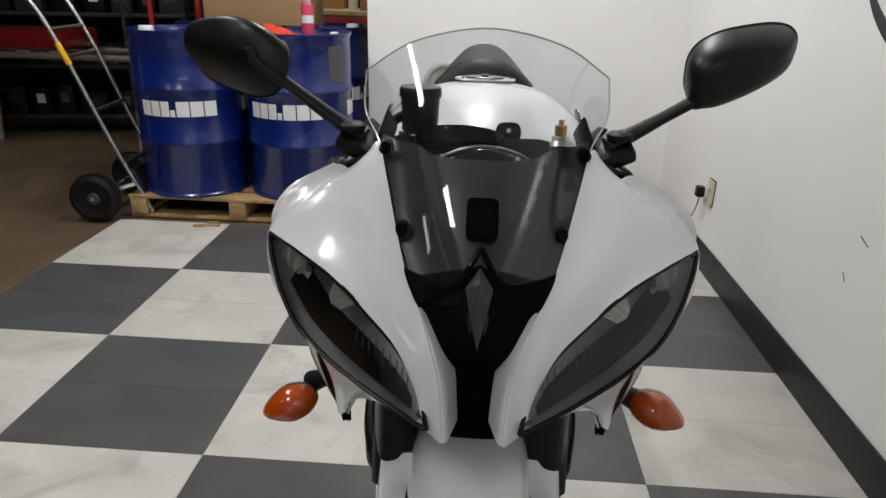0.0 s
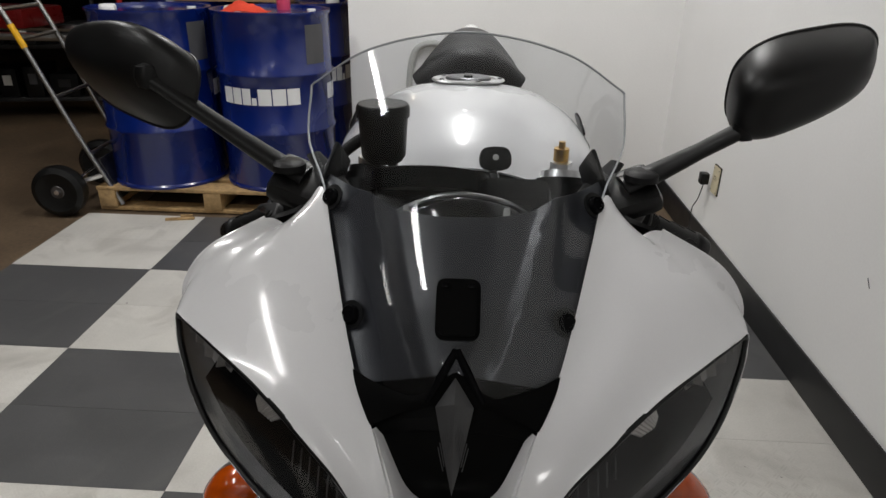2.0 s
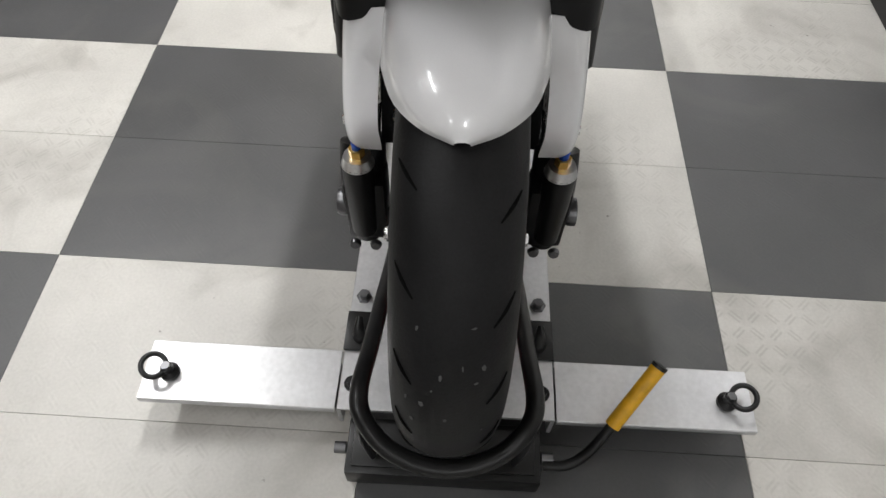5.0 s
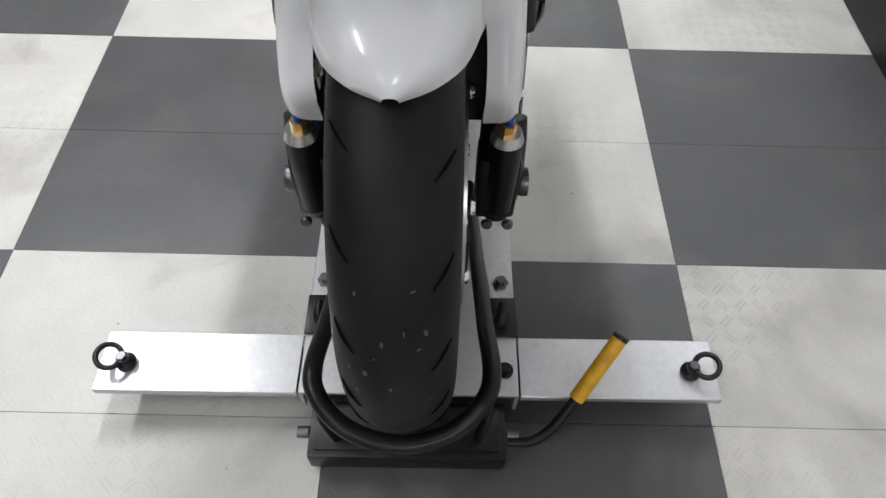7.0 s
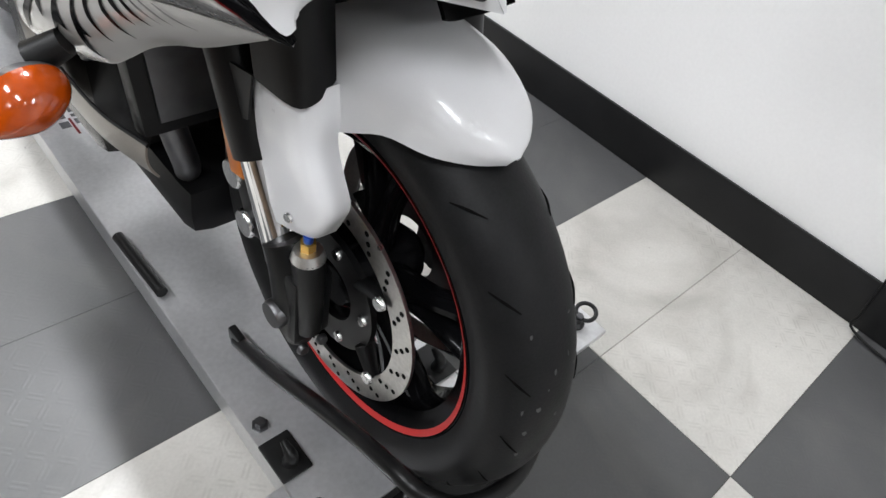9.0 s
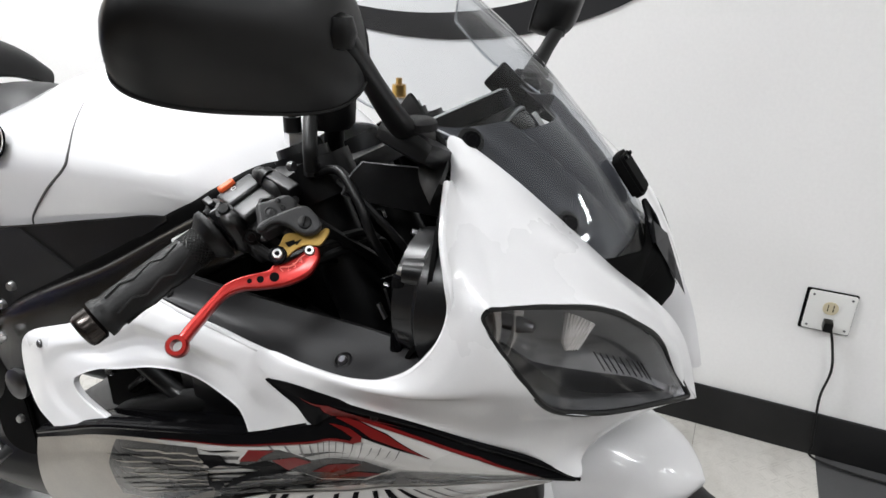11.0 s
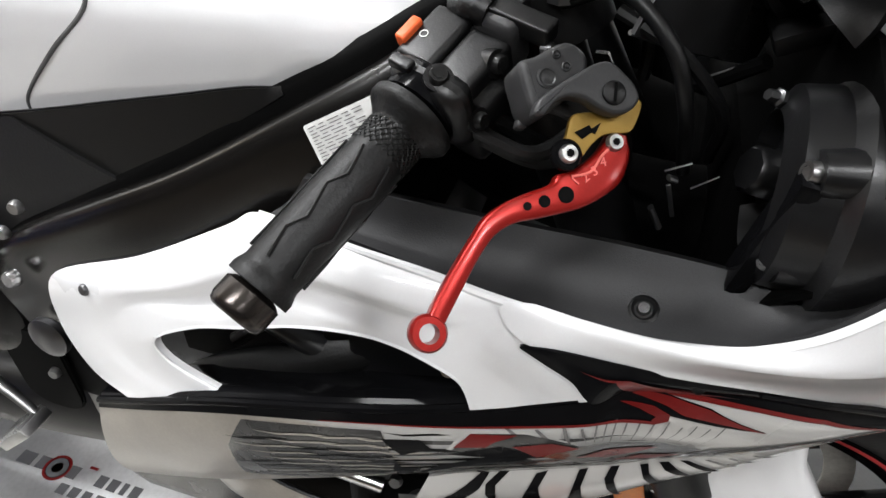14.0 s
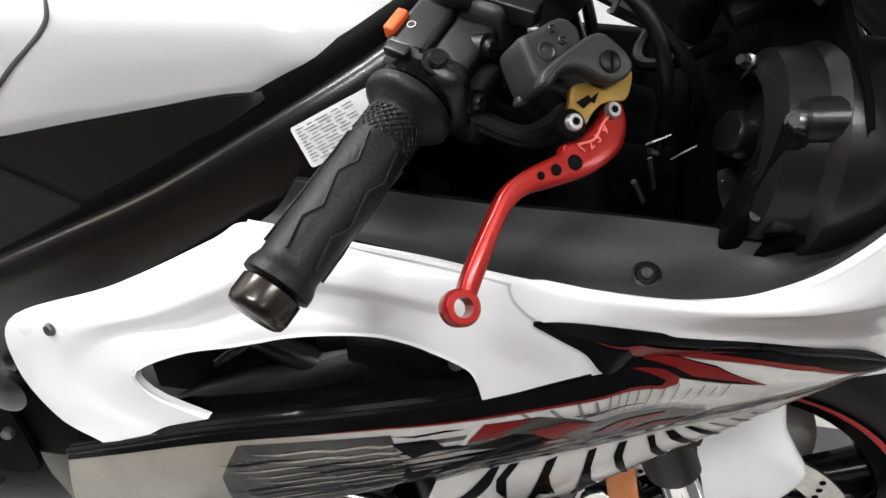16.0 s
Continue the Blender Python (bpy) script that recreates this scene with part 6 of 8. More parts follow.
    part("duct_bolt", bolt_bm(0.006, 0.005, aim((side * 0.215, 0.545, 0.75), (side, -0.2, 0.4))), STEEL, sp)

    # added sheet hides the floor and stands in for the duct's shaded depth
    part("duct_depth_shade", box_bm((0.004, 0.30, 0.19), (side * 0.178, 0.455, 0.755), 0.001), DARK, sp, "dead black sheet standing in for the dark depth behind the duct")
    part("duct_pipe", tube_bm(side_pts([(0.19, 0.545, 0.800), (0.205, 0.52, 0.785), (0.212, 0.48, 0.766), (0.214, 0.42, 0.742), (0.20, 0.36, 0.720)], side), 0.011, 30, 12), DUCTBLACK, sp, "black pipe behind the duct")
    part("duct_box", box_bm((0.03, 0.085, 0.075), (side * 0.208, 0.372, 0.775), 0.006, m=Matrix.Identity(4)), DUCTBLACK, sp, "black box behind the duct")
    # inner dark panel below the cockpit edge, with its screws
    ip = new("inner_panel")
    ip.parent = bike
    edge = [(0.2478, 0.123, 0.918), (0.247, 0.142, 0.891), (0.2455, 0.162, 0.873), (0.2435, 0.188, 0.8605), (0.2405, 0.237, 0.8525), (0.239, 0.300, 0.857), (0.232, 0.360, 0.864), (0.226, 0.405, 0.868), (0.214, 0.462, 0.868)]
    inr = [(0.232, 0.112, 0.915), (0.224, 0.128, 0.893), (0.218, 0.151, 0.880), (0.200, 0.176, 0.880), (0.197, 0.236, 0.883), (0.197, 0.300, 0.884), (0.200, 0.350, 0.888), (0.203, 0.392, 0.892), (0.205, 0.440, 0.896)]
    rows = [bulged(a, b, 4, (-0.3, 0, -1), p) for a, b, p in zip(edge, inr, (0.001, 0.002, 0.004, 0.006, 0.008, 0.009, 0.009, 0.008, 0.004))]
    surf = Surf(rows, side)
    part("panel_skin", shell(surf, 40, 12, 0.003, -1), INNERGREY, ip, "matt dark grey inner panel")
    rows = [[i, (i[0] - 0.008, i[1], i[2] - 0.006), (i[0] - 0.02, i[1] + 0.002, i[2] - 0.07), (i[0] - 0.05, i[1] + 0.004, i[2] - 0.12)] for i in inr]
    part("panel_skirt", shell(Surf(rows, side), 40, 8, 0.003), BLACK, ip)
    for sb, tb in ((0.475, 0.40), (0.965, 0.36)):
        p, nrm = surf.at([sb], [tb])[0], surf.normal(np.array([sb]), np.array([tb]))[0]
        nrm = nrm if nrm[2] > 0 else -nrm
        w = part("rubber_washer", lathe_bm([(0, -0.003), (0.0086, -0.003), (0.0086, 0.0042), (0.0070, 0.005), (0.0054, 0.0036), (0, 0.0036)], 24), BLACK, ip)
        w.matrix_local = aim(p, nrm)
        part("screw", bolt_bm(0.0040, 0.0028, Matrix.Translation((0, 0, 0.0036))), DARKSTEEL, w)


side_fairing(RIGHT)
side_fairing(LEFT)


# lowest fairing strip that curves forward under the engine, with dark flames
def belly_strip(side):
    up = [(0.196, 0.562, 0.556), (0.200, 0.545, 0.525), (0.200, 0.510, 0.503), (0.198, 0.447, 0.494), (0.190, 0.370, 0.484), (0.172, 0.285, 0.486)]
    down = [(0.190, 0.628, 0.506), (0.194, 0.590, 0.450), (0.192, 0.535, 0.436), (0.188, 0.483, 0.430), (0.178, 0.397, 0.420), (0.158, 0.300, 0.424)]
    surf = Surf([bulged(a, b, 5, (1, 0, -0.2), 0.006) for a, b in zip(up, down)], side)
    strip = part("belly_strip", shell(surf, 30, 10, 0.003, -1), GREY_DECAL, bike, "silver grey lower fairing strip")
    for shape in ([(0.36, 0.55), (0.44, 0.38), (0.56, 0.48), (0.70, 0.52), (0.62, 0.72), (0.52, 0.92), (0.42, 0.80)], [(0.52, 0.02), (0.62, 0.02), (0.80, 0.02), (0.98, 0.05), (0.90, 0.40), (0.76, 0.34), (0.64, 0.30)], [(0.30, 0.70), (0.36, 0.80), (0.30, 0.96), (0.24, 0.86)]):
        part("dark_flame", decal_poly(surf, shape, 0.0012, 30, 10), BLACKGLOSS, strip, "black flame patch")
    part("strip_edge", tube_bm([tuple(p) for p in surf.at(np.linspace(0, 1, 24), np.zeros(24))], 0.0028, 40, 8), BLACK, strip)
    for y, z in ((0.487, 0.557), (0.418, 0.598), (0.478, 0.529), (0.40, 0.545), (0.452, 0.575)):
        part("case_bolt", bolt_bm(0.007, 0.006, aim((side * 0.183, y, z), (side, 0, 0.3))), DARKSTEEL, strip)
    part("case_cover", lathe_bm([(0.0, 0.012), (0.030, 0.010), (0.042, 0.004), (0.046, -0.008), (0.046, -0.03)], 32), DUCTBLACK, strip, "round dark engine cover").matrix_local = aim((side * 0.172, 0.440, 0.565), (side, 0.0, 0.15))
    part("coolant_hose", tube_bm(side_pts([(0.15, 0.40, 0.66), (0.178, 0.43, 0.625), (0.182, 0.49, 0.60), (0.170, 0.55, 0.585), (0.14, 0.60, 0.58)], side), 0.011, 30, 12), RUBBER, strip, "black rubber hose")


belly_strip(RIGHT)
belly_strip(LEFT)


# --- frame, tank, seat
def frame_beam(side):
    # lower and upper edge at eight stations along the beam
    foot = [(0.118, 0.287, 0.938), (0.150, 0.338, 0.929), (0.172, 0.383, 0.901), (0.185, 0.4415, 0.865), (0.196, 0.521, 0.817), (0.204, 0.601, 0.771), (0.205, 0.680, 0.719), (0.196, 0.739, 0.655)]
    head = [(0.116, 0.313, 0.990), (0.148, 0.366, 0.982), (0.168, 0.412, 0.955), (0.181, 0.470, 0.921), (0.191, 0.550, 0.874), (0.198, 0.626, 0.837), (0.199, 0.712, 0.793), (0.194, 0.781, 0.745)]
    rows = []
    for f, h in zip(foot, head):
        f, h, out = np.array(f), np.array(h), np.array((1.0, 0, 0))
        c, up = (f + h) / 2, (h - f) / 2
        ring = []
        for a in np.linspace(0, 2 * math.pi, 24, endpoint=False):
            ca, sa = math.cos(a), math.sin(a)
            ring.append(tuple(c + up * math.copysign(abs(sa) ** 0.6, sa) + out * 0.016 * math.copysign(abs(ca) ** 0.5, ca)))
        rows.append(ring)
    g = np.array(rows)
    g = np.stack([spline(g[:, k], np.linspace(0, 1, 48)) for k in range(24)], 1) * np.array((side, 1, 1))
    bm = grid_bm(g, 0, 1, True)
    bm.verts.ensure_lookup_table()
    beam = part("frame_beam", bm, FRAMEBLACK, bike, "satin black cast frame beam")
    # dead black strip that stands in for the shaded slot between beam and tank
    lift = (0.014, 0.014, 0.015, 0.015, 0.012, 0.006, 0.003, 0.002)
    rows = [[(x + 0.001, y, z - 0.008), (x - 0.001, y, z + 0.4 * k), (x - 0.004, y, z + k), (x - 0.012, y + 0.002, z + k + 0.003)] for (x, y, z), k in zip(head, lift)]
    part("gap_shade_strip", shell(Surf(rows, side), 50, 8, 0.002), DARK, beam, "dead black strip for the shaded gap over the beam")
    # infill between frame and tank, with a bright moulded edge
    edge = [(0.173, 0.466, 0.9375), (0.176, 0.495, 0.9345), (0.179, 0.540, 0.9245), (0.183, 0.600, 0.9115), (0.185, 0.660, 0.8975), (0.186, 0.76, 0.876)]
    base = [(0.176, 0.462, 0.934), (0.180, 0.505, 0.908), (0.184, 0.550, 0.880), (0.187, 0.610, 0.848), (0.188, 0.670, 0.815), (0.186, 0.75, 0.775)]
    part("frame_infill", shell(Surf([base, edge], side), 6, 30, 0.004), PANELGLOSS, bike, "black infill below the tank")
    part("infill_edge", tube_bm(side_pts([(x + 0.001, y, z) for x, y, z in edge], side), 0.0014, 40, 8), BLACKSHEEN, bike, "shiny moulded edge of the infill")
    rows = [[(0.190, 0.600, 0.851), (0.193, 0.70, 0.800), (0.182, 0.80, 0.74)], [(0.190, 0.640, 0.868), (0.193, 0.74, 0.835), (0.182, 0.84, 0.80)], [(0.187, 0.688, 0.8895), (0.188, 0.77, 0.872), (0.172, 0.88, 0.86)]]
    cover = part("frame_cover", shell(Surf(rows, side), 10, 12, 0.004), SEATVINYL, bike, "grey-black stitched vinyl cover")
    # double row of stitches along its front edge
    seam = Surf([[p[0], p[1]] for p in rows], side)
    for across in (0.05, 0.085):
        for k in range(20):
            p, q = seam.at([across], [(k + 0.2) / 20])[0], seam.at([across], [(k + 0.75) / 20])[0]
            p, q = np.array(p) + (side * 0.0006, 0, 0.0004), np.array(q) + (side * 0.0006, 0, 0.0004)
            part("stitch", tube_bm([tuple(p), tuple(q)], 0.0005, 3, 5), GREYBLACK, cover)


frame_beam(RIGHT)
frame_beam(LEFT)

lab = plate_bm(rounded(0.060, 0.027, 0.002), 0.0006)
sticker = new("data_sticker")
sticker.parent = bike
fit_x = Vector((0.02, -0.86, 0.50)).normalized()
fit_n = Vector((-0.97, 0.05, 0.2)).normalized()
fit_y = fit_n.cross(fit_x).normalized()
fit_n = fit_x.cross(fit_y)
sticker.matrix_local = Matrix(((fit_x.x, fit_y.x, fit_n.x, -0.1965), (fit_x.y, fit_y.y, fit_n.y, 0.4105), (fit_x.z, fit_y.z, fit_n.z, 0.9285), (0, 0, 0, 1)))
part("paper", lab, LABEL, sticker, "white data sticker")
for k in range(11):
    x = -0.027
    for w in ((0.006, 0.004, 0.009, 0.005, 0.007), (0.003, 0.008, 0.010, 0.004, 0.006), (0.005, 0.011, 0.003, 0.008))[k % 3]:
        part("print_line", box_bm((w, 0.00042, 0.0003), (x + w / 2, 0.0108 - 0.0021 * k, 0.0008)), PRINT, sticker, smooth=False)
        x += w + 0.0026

TANK = [
    (0.365, ((0, 1.012), (0.05, 1.006), (0.090, 0.994), (0.112, 0.978), (0.118, 0.962), (0.108, 0.950))),
    (0.410, ((0, 1.036), (0.06, 1.029), (0.112, 1.010), (0.146, 0.982), (0.158, 0.958), (0.150, 0.944))),
    (0.470, ((0, 1.056), (0.07, 1.049), (0.128, 1.026), (0.166, 0.998), (0.181, 0.972), (0.171, 0.936))),
    (0.560, ((0, 1.069), (0.08, 1.061), (0.136, 1.038), (0.174, 1.004), (0.190, 0.970), (0.176, 0.914))),
    (0.650, ((0, 1.066), (0.08, 1.058), (0.132, 1.036), (0.170, 1.008), (0.191, 0.968), (0.177, 0.891))),
    (0.720, ((0, 1.046), (0.07, 1.039), (0.115, 1.024), (0.158, 1.004), (0.188, 0.975), (0.178, 0.878))),
    (0.760, ((0, 1.022), (0.06, 1.018), (0.10, 1.010), (0.140, 0.998), (0.172, 0.970), (0.160, 0.88))),
    (0.795, ((0, 0.985), (0.045, 0.985), (0.08, 0.982), (0.11, 0.972), (0.13, 0.95), (0.12, 0.92))),
]
rows = []
for y, prof in TANK:
    right = [(-x, y + 0.018 * (x / 0.18) ** 2 * (1 if y > 0.6 else 0.3), z) for x, z in prof[::-1]]
    rows.append(right + [(-x, yy, z) for x, yy, z in right[-2::-1]])
tank_skin = Surf(rows)
tank = part("fuel_tank", shell(tank_skin, 44, 45, 0.003, -1), WHITE, bike, "pearl white fuel tank")
for side in (RIGHT, LEFT):
    along = tank_skin.at([0.56, 0.529, 0.492, 0.473, 0.458, 0.462, 0.51, 0.579, 0.596], [0.43, 0.375, 0.30, 0.235, 0.16, 0.115, 0.065, 0.02, 0.0])
    part("tank_seam", tube_bm([tuple(p * np.array((-side, 1, 1))) for p in along], [0.00015, 0.0002, 0.0003, 0.0006, 0.0012, 0.0016, 0.0016, 0.0013, 0.0012], 60, 8), SEAM, tank, "panel seam")
    em = new("tank_badge")
    em.parent = tank
    em.matrix_local = aim((side * 0.1895, 0.697, 0.990), (side * 0.93, 0.1, 0.36))
    part("badge_disc", lathe_bm([(0, 0), (0.021, 0), (0.021, 0.002), (0.019, 0.003), (0, 0.003)], 32), BLACKGLOSS, em, "round black and silver badge")
    part("badge_ring", lathe_bm([(0.0185, 0.0031), (0.0205, 0.0033), (0.0205, 0.0025)], 32, caps=False), STEEL, em)
    for k in range(3):
        part("badge_spoke", box_bm((0.034, 0.003, 0.0008), (0, 0, 0.0034), m=pose(0, 0, 0, 0, 0, 30 + 60 * k)), STEEL, em, smooth=False)
cap = new("fuel_cap")
cap.parent = tank
cap.matrix_local = pose(0, 0.650, 1.0668, -3.5)
part("cap_ring", lathe_bm([(0.0, 0.0), (0.056, 0.0), (0.058, 0.002), (0.056, 0.004), (0.044, 0.004), (0.043, 0.0025), (0, 0.0025)], 48), ALU, cap, "brushed alloy filler ring")
part("cap_lid", lathe_bm([(0.0, 0.0026), (0.036, 0.0026), (0.036, 0.006), (0.033, 0.0075), (0, 0.0075)], 40), DARKSTEEL, cap)
part("lock_flap", box_bm((0.014, 0.038, 0.004), (0, -0.008, 0.009), 0.0015), BLACK, cap)
for k in range(5):
    a = 2 * math.pi * k / 5
    part("cap_screw", bolt_bm(0.004, 0.002, Matrix.Translation((0.050 * math.cos(a), 0.050 * math.sin(a), 0.004))), DARKSTEEL, cap)
part("tank_recess_edge", tube_bm([(-0.075, 0.60, 1.062), (-0.06, 0.545, 1.062), (-0.03, 0.495, 1.058), (0, 0.478, 1.0565), (0.03, 0.495, 1.058), (0.06, 0.545, 1.062), (0.075, 0.60, 1.062)], [0.0008, 0.003, 0.004, 0.003, 0.0008], 40, 8, flat=0.4), WHITE, tank, "soft crease in front of the cap")

rows = []
for y, half, z, drop in ((0.79, 0.09, 0.955, 0.05), (0.82, 0.105, 0.985, 0.06), (0.87, 0.108, 1.002, 0.07), (0.94, 0.11, 1.0, 0.09), (1.02, 0.12, 0.985, 0.10), (1.08, 0.12, 0.99, 0.1)):
    rows.append([(half * s, y + 0.02 * s * s, z - drop * abs(s) ** 2.4) for s in np.linspace(-1, 1, 9)])
part("rider_seat", shell(Surf(rows), 24, 25, 0.01), SEATVINYL, bike, "black vinyl rider seat")
rows = []
for y, half, z, drop in ((0.985, 0.098, 1.012, 0.03), (1.0, 0.112, 1.045, 0.045), (1.03, 0.113, 1.062, 0.058), (1.12, 0.105, 1.064, 0.06), (1.22, 0.095, 1.068, 0.055), (1.34, 0.078, 1.070, 0.045)):
    rows.append([(half * s, y + 0.01 * s * s, z - drop * abs(s) ** 2.2) for s in np.linspace(-1, 1, 9)])
part("passenger_pad", shell(Surf(rows), 22, 21, 0.01), SEATVINYL, bike, "black passenger pad")
rows = []
for y, half, z, drop in ((0.90, 0.10, 0.94, 0.04), (0.98, 0.115, 0.985, 0.07), (1.1, 0.11, 1.02, 0.09), (1.28, 0.085, 1.052, 0.09), (1.42, 0.05, 1.074, 0.05), (1.47, 0.03, 1.068, 0.02)):
    rows.append([(half * s, y, z - drop * abs(s) ** 2.0) for s in np.linspace(-1, 1, 9)])
part("tail_cowl", shell(Surf(rows), 24, 25, 0.003), WHITE, bike, "white tail cowl")

# --- steering: yokes, ignition, clip-ons
yoke = part("top_yoke", box_bm((0.25, 0.062, 0.022), (0, 0.312, 0.985), 0.008, m=pose(0, 0, 0, -22)), BLACK, bike, "black top yoke")
part("lower_yoke", box_bm((0.26, 0.07, 0.03), (0, 0.215, 0.79), 0.008, m=pose(0, 0, 0, -22)), BLACK, bike)
part("steering_stem", tube_bm([(0, 0.215, 0.78), (0, 0.345, 1.0)], 0.028, 6, 20), BLACK, bike)
ign = new("ignition")
ign.parent = bike
part("ignition_barrel", tube_bm([(0.035, 0.300, 0.985), (0.035, 0.311, 1.012)], [0.026, 0.022], 6, 24), BLACK, ign, "black ignition barrel")
part("key_blade", box_bm((0.003, 0.009, 0.016), (0.035, 0.315, 1.018), 0.0008, m=pose(0, 0, 0, -20, 0, 80)), STEEL, ign)
part("key_bow", pad_bm(closed_curve([(-0.017, -0.008), (-0.018, 0.004), (-0.011, 0.013), (0.011, 0.013), (0.018, 0.004), (0.017, -0.008), (0.008, -0.013), (-0.008, -0.013)], 40), -0.003, 0.003, 0.001), BLACK, ign, "black key bow").matrix_local = aim((0.035, 0.321, 1.037), (0.1, -0.95, 0.3))
part("key_ring_hole", lathe_bm([(0, 0), (0.0035, 0), (0.0035, 0.0006), (0, 0.0006)], 16), LABEL, ign, "pale hole in the key").matrix_local = aim((0.0353, 0.3178, 1.040), (0.1, -0.95, 0.3))

# dash, gauges
dash = new("instrument_cluster")
dash.parent = bike
dash["label"] = "instrument cluster behind the screen"
part("dash_body", box_bm((0.17, 0.045, 0.075), (0, 0.185, 1.018), 0.016, m=pose(0, 0, 0, -38)), BLACK, dash)
part("tachometer", lathe_bm([(0, 0), (0.05, 0.0), (0.054, 0.004), (0.056, 0.015), (0.05, 0.02)], 40), GAUGE, dash, "pale round tachometer").matrix_local = aim((-0.032, 0.198, 1.036), (0, 0.45, 0.89))
part("tachometer_bezel", lathe_bm([(0.05, 0.016), (0.057, 0.018), (0.058, 0.0), (0.05, 0.0)], 40, caps=False), BLACKGLOSS, dash).matrix_local = aim((-0.032, 0.198, 1.036), (0, 0.45, 0.89))
part("digital_display", box_bm((0.062, 0.05, 0.012), (0.05, 0.196, 1.028), 0.003, m=pose(0, 0, 0, -26)), GREYBLACK, dash)
arc = spline([(-0.074, 0.168, 1.008), (-0.056, 0.156, 1.034), (-0.012, 0.149, 1.053), (0.036, 0.155, 1.046), (0.068, 0.168, 1.024)], np.linspace(0, 1, 31))
fall = np.array([arc, arc + np.array((0, -0.010, -0.004)), arc * np.array((0.92, 1, 1)) + np.array((0, -0.022, -0.018)), arc * np.array((0.80, 1, 1)) + np.array((0, -0.030, -0.040))])
part("dash_hood", grid_bm(np.array([spline(fall[:, k], np.linspace(0, 1, 12)) for k in range(31)]).transpose(1, 0, 2), 0.002), BLACKSHEEN, dash, "polished black hood of the gauges")
# bright tube in place of the highlight on the hood's edge
part("hood_highlight", tube_bm(arc, 0.0028, 60, 8), SATIN_STEEL, dash, "steel tube standing in for the highlight along the hood")
for x in (-0.05, 0.04):
    part("dash_clip", box_bm((0.006, 0.012, 0.03), (x, 0.138, 1.03), 0.002, m=pose(0, 0, 0, -40)), GREY_HOSE, dash)
part("dash_tray", box_bm((0.22, 0.05, 0.012), (0, 0.16, 0.985), 0.004, m=pose(0, 0, 0, -25)), BLACK, dash)

for side in (RIGHT, LEFT):
    st = new("fairing_stay")
    st.parent = bike
    part("stay_bracket", tube_bm(side_pts([(0.075, 0.17, 0.985), (0.105, 0.19, 1.02), (0.128, 0.205, 1.046), (0.150, 0.222, 1.066)], side), [0.012, 0.013, 0.015, 0.009], 24, 10, flat=0.35), BLACK, st, "black stay under the mirror")
    part("stay_plate", box_bm((0.006, 0.075, 0.036), (side * 0.128, 0.195, 1.045), 0.004, m=pose(0, 0, 0, 42, 0, side * 18)), BLACK, st)
    for dy, dz in ((0.0, 0.0), (0.022, 0.022), (0.004, 0.012)):
        part("stay_bolt", bolt_bm(0.006, 0.004, aim((side * 0.1315, 0.182 + dy, 1.034 + dz), (side, 0, 0.2))), DARKSTEEL, st)
    rows = [[(0.128, 0.170, 1.046), (0.150, 0.160, 1.030), (0.178, 0.152, 1.022)], [(0.132, 0.182, 1.042), (0.155, 0.172, 1.024), (0.180, 0.156, 1.012)], [(0.137, 0.192, 1.038), (0.158, 0.182, 1.018), (0.178, 0.160, 1.004)]]
    part("mirror_boot", shell(Surf(rows, side), 8, 8, 0.004), BLACK, st, "black rubber boot at the mirror foot")

# black inner cowl round the cockpit and the ram-air tube
rows = [
    [(-0.18, 0.150, 1.010), (-0.10, 0.150, 1.000), (0.0, 0.148, 0.99), (0.10, 0.150, 1.000), (0.18, 0.150, 1.010)],
    [(-0.225, 0.138, 0.965), (-0.12, 0.155, 0.95), (0.0, 0.160, 0.94), (0.12, 0.155, 0.95), (0.225, 0.138, 0.965)],
    [(-0.236, 0.138, 0.915), (-0.13, 0.160, 0.89), (0.0, 0.165, 0.88), (0.13, 0.160, 0.89), (0.236, 0.138, 0.915)],
    [(-0.215, 0.165, 0.872), (-0.13, 0.170, 0.83), (0.0, 0.175, 0.82), (0.13, 0.170, 0.83), (0.215, 0.165, 0.872)],
    [(-0.18, 0.18, 0.80), (-0.13, 0.18, 0.77), (0.0, 0.18, 0.76), (0.13, 0.18, 0.77), (0.18, 0.18, 0.80)],
]
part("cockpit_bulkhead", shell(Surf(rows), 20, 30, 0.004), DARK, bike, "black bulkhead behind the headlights")
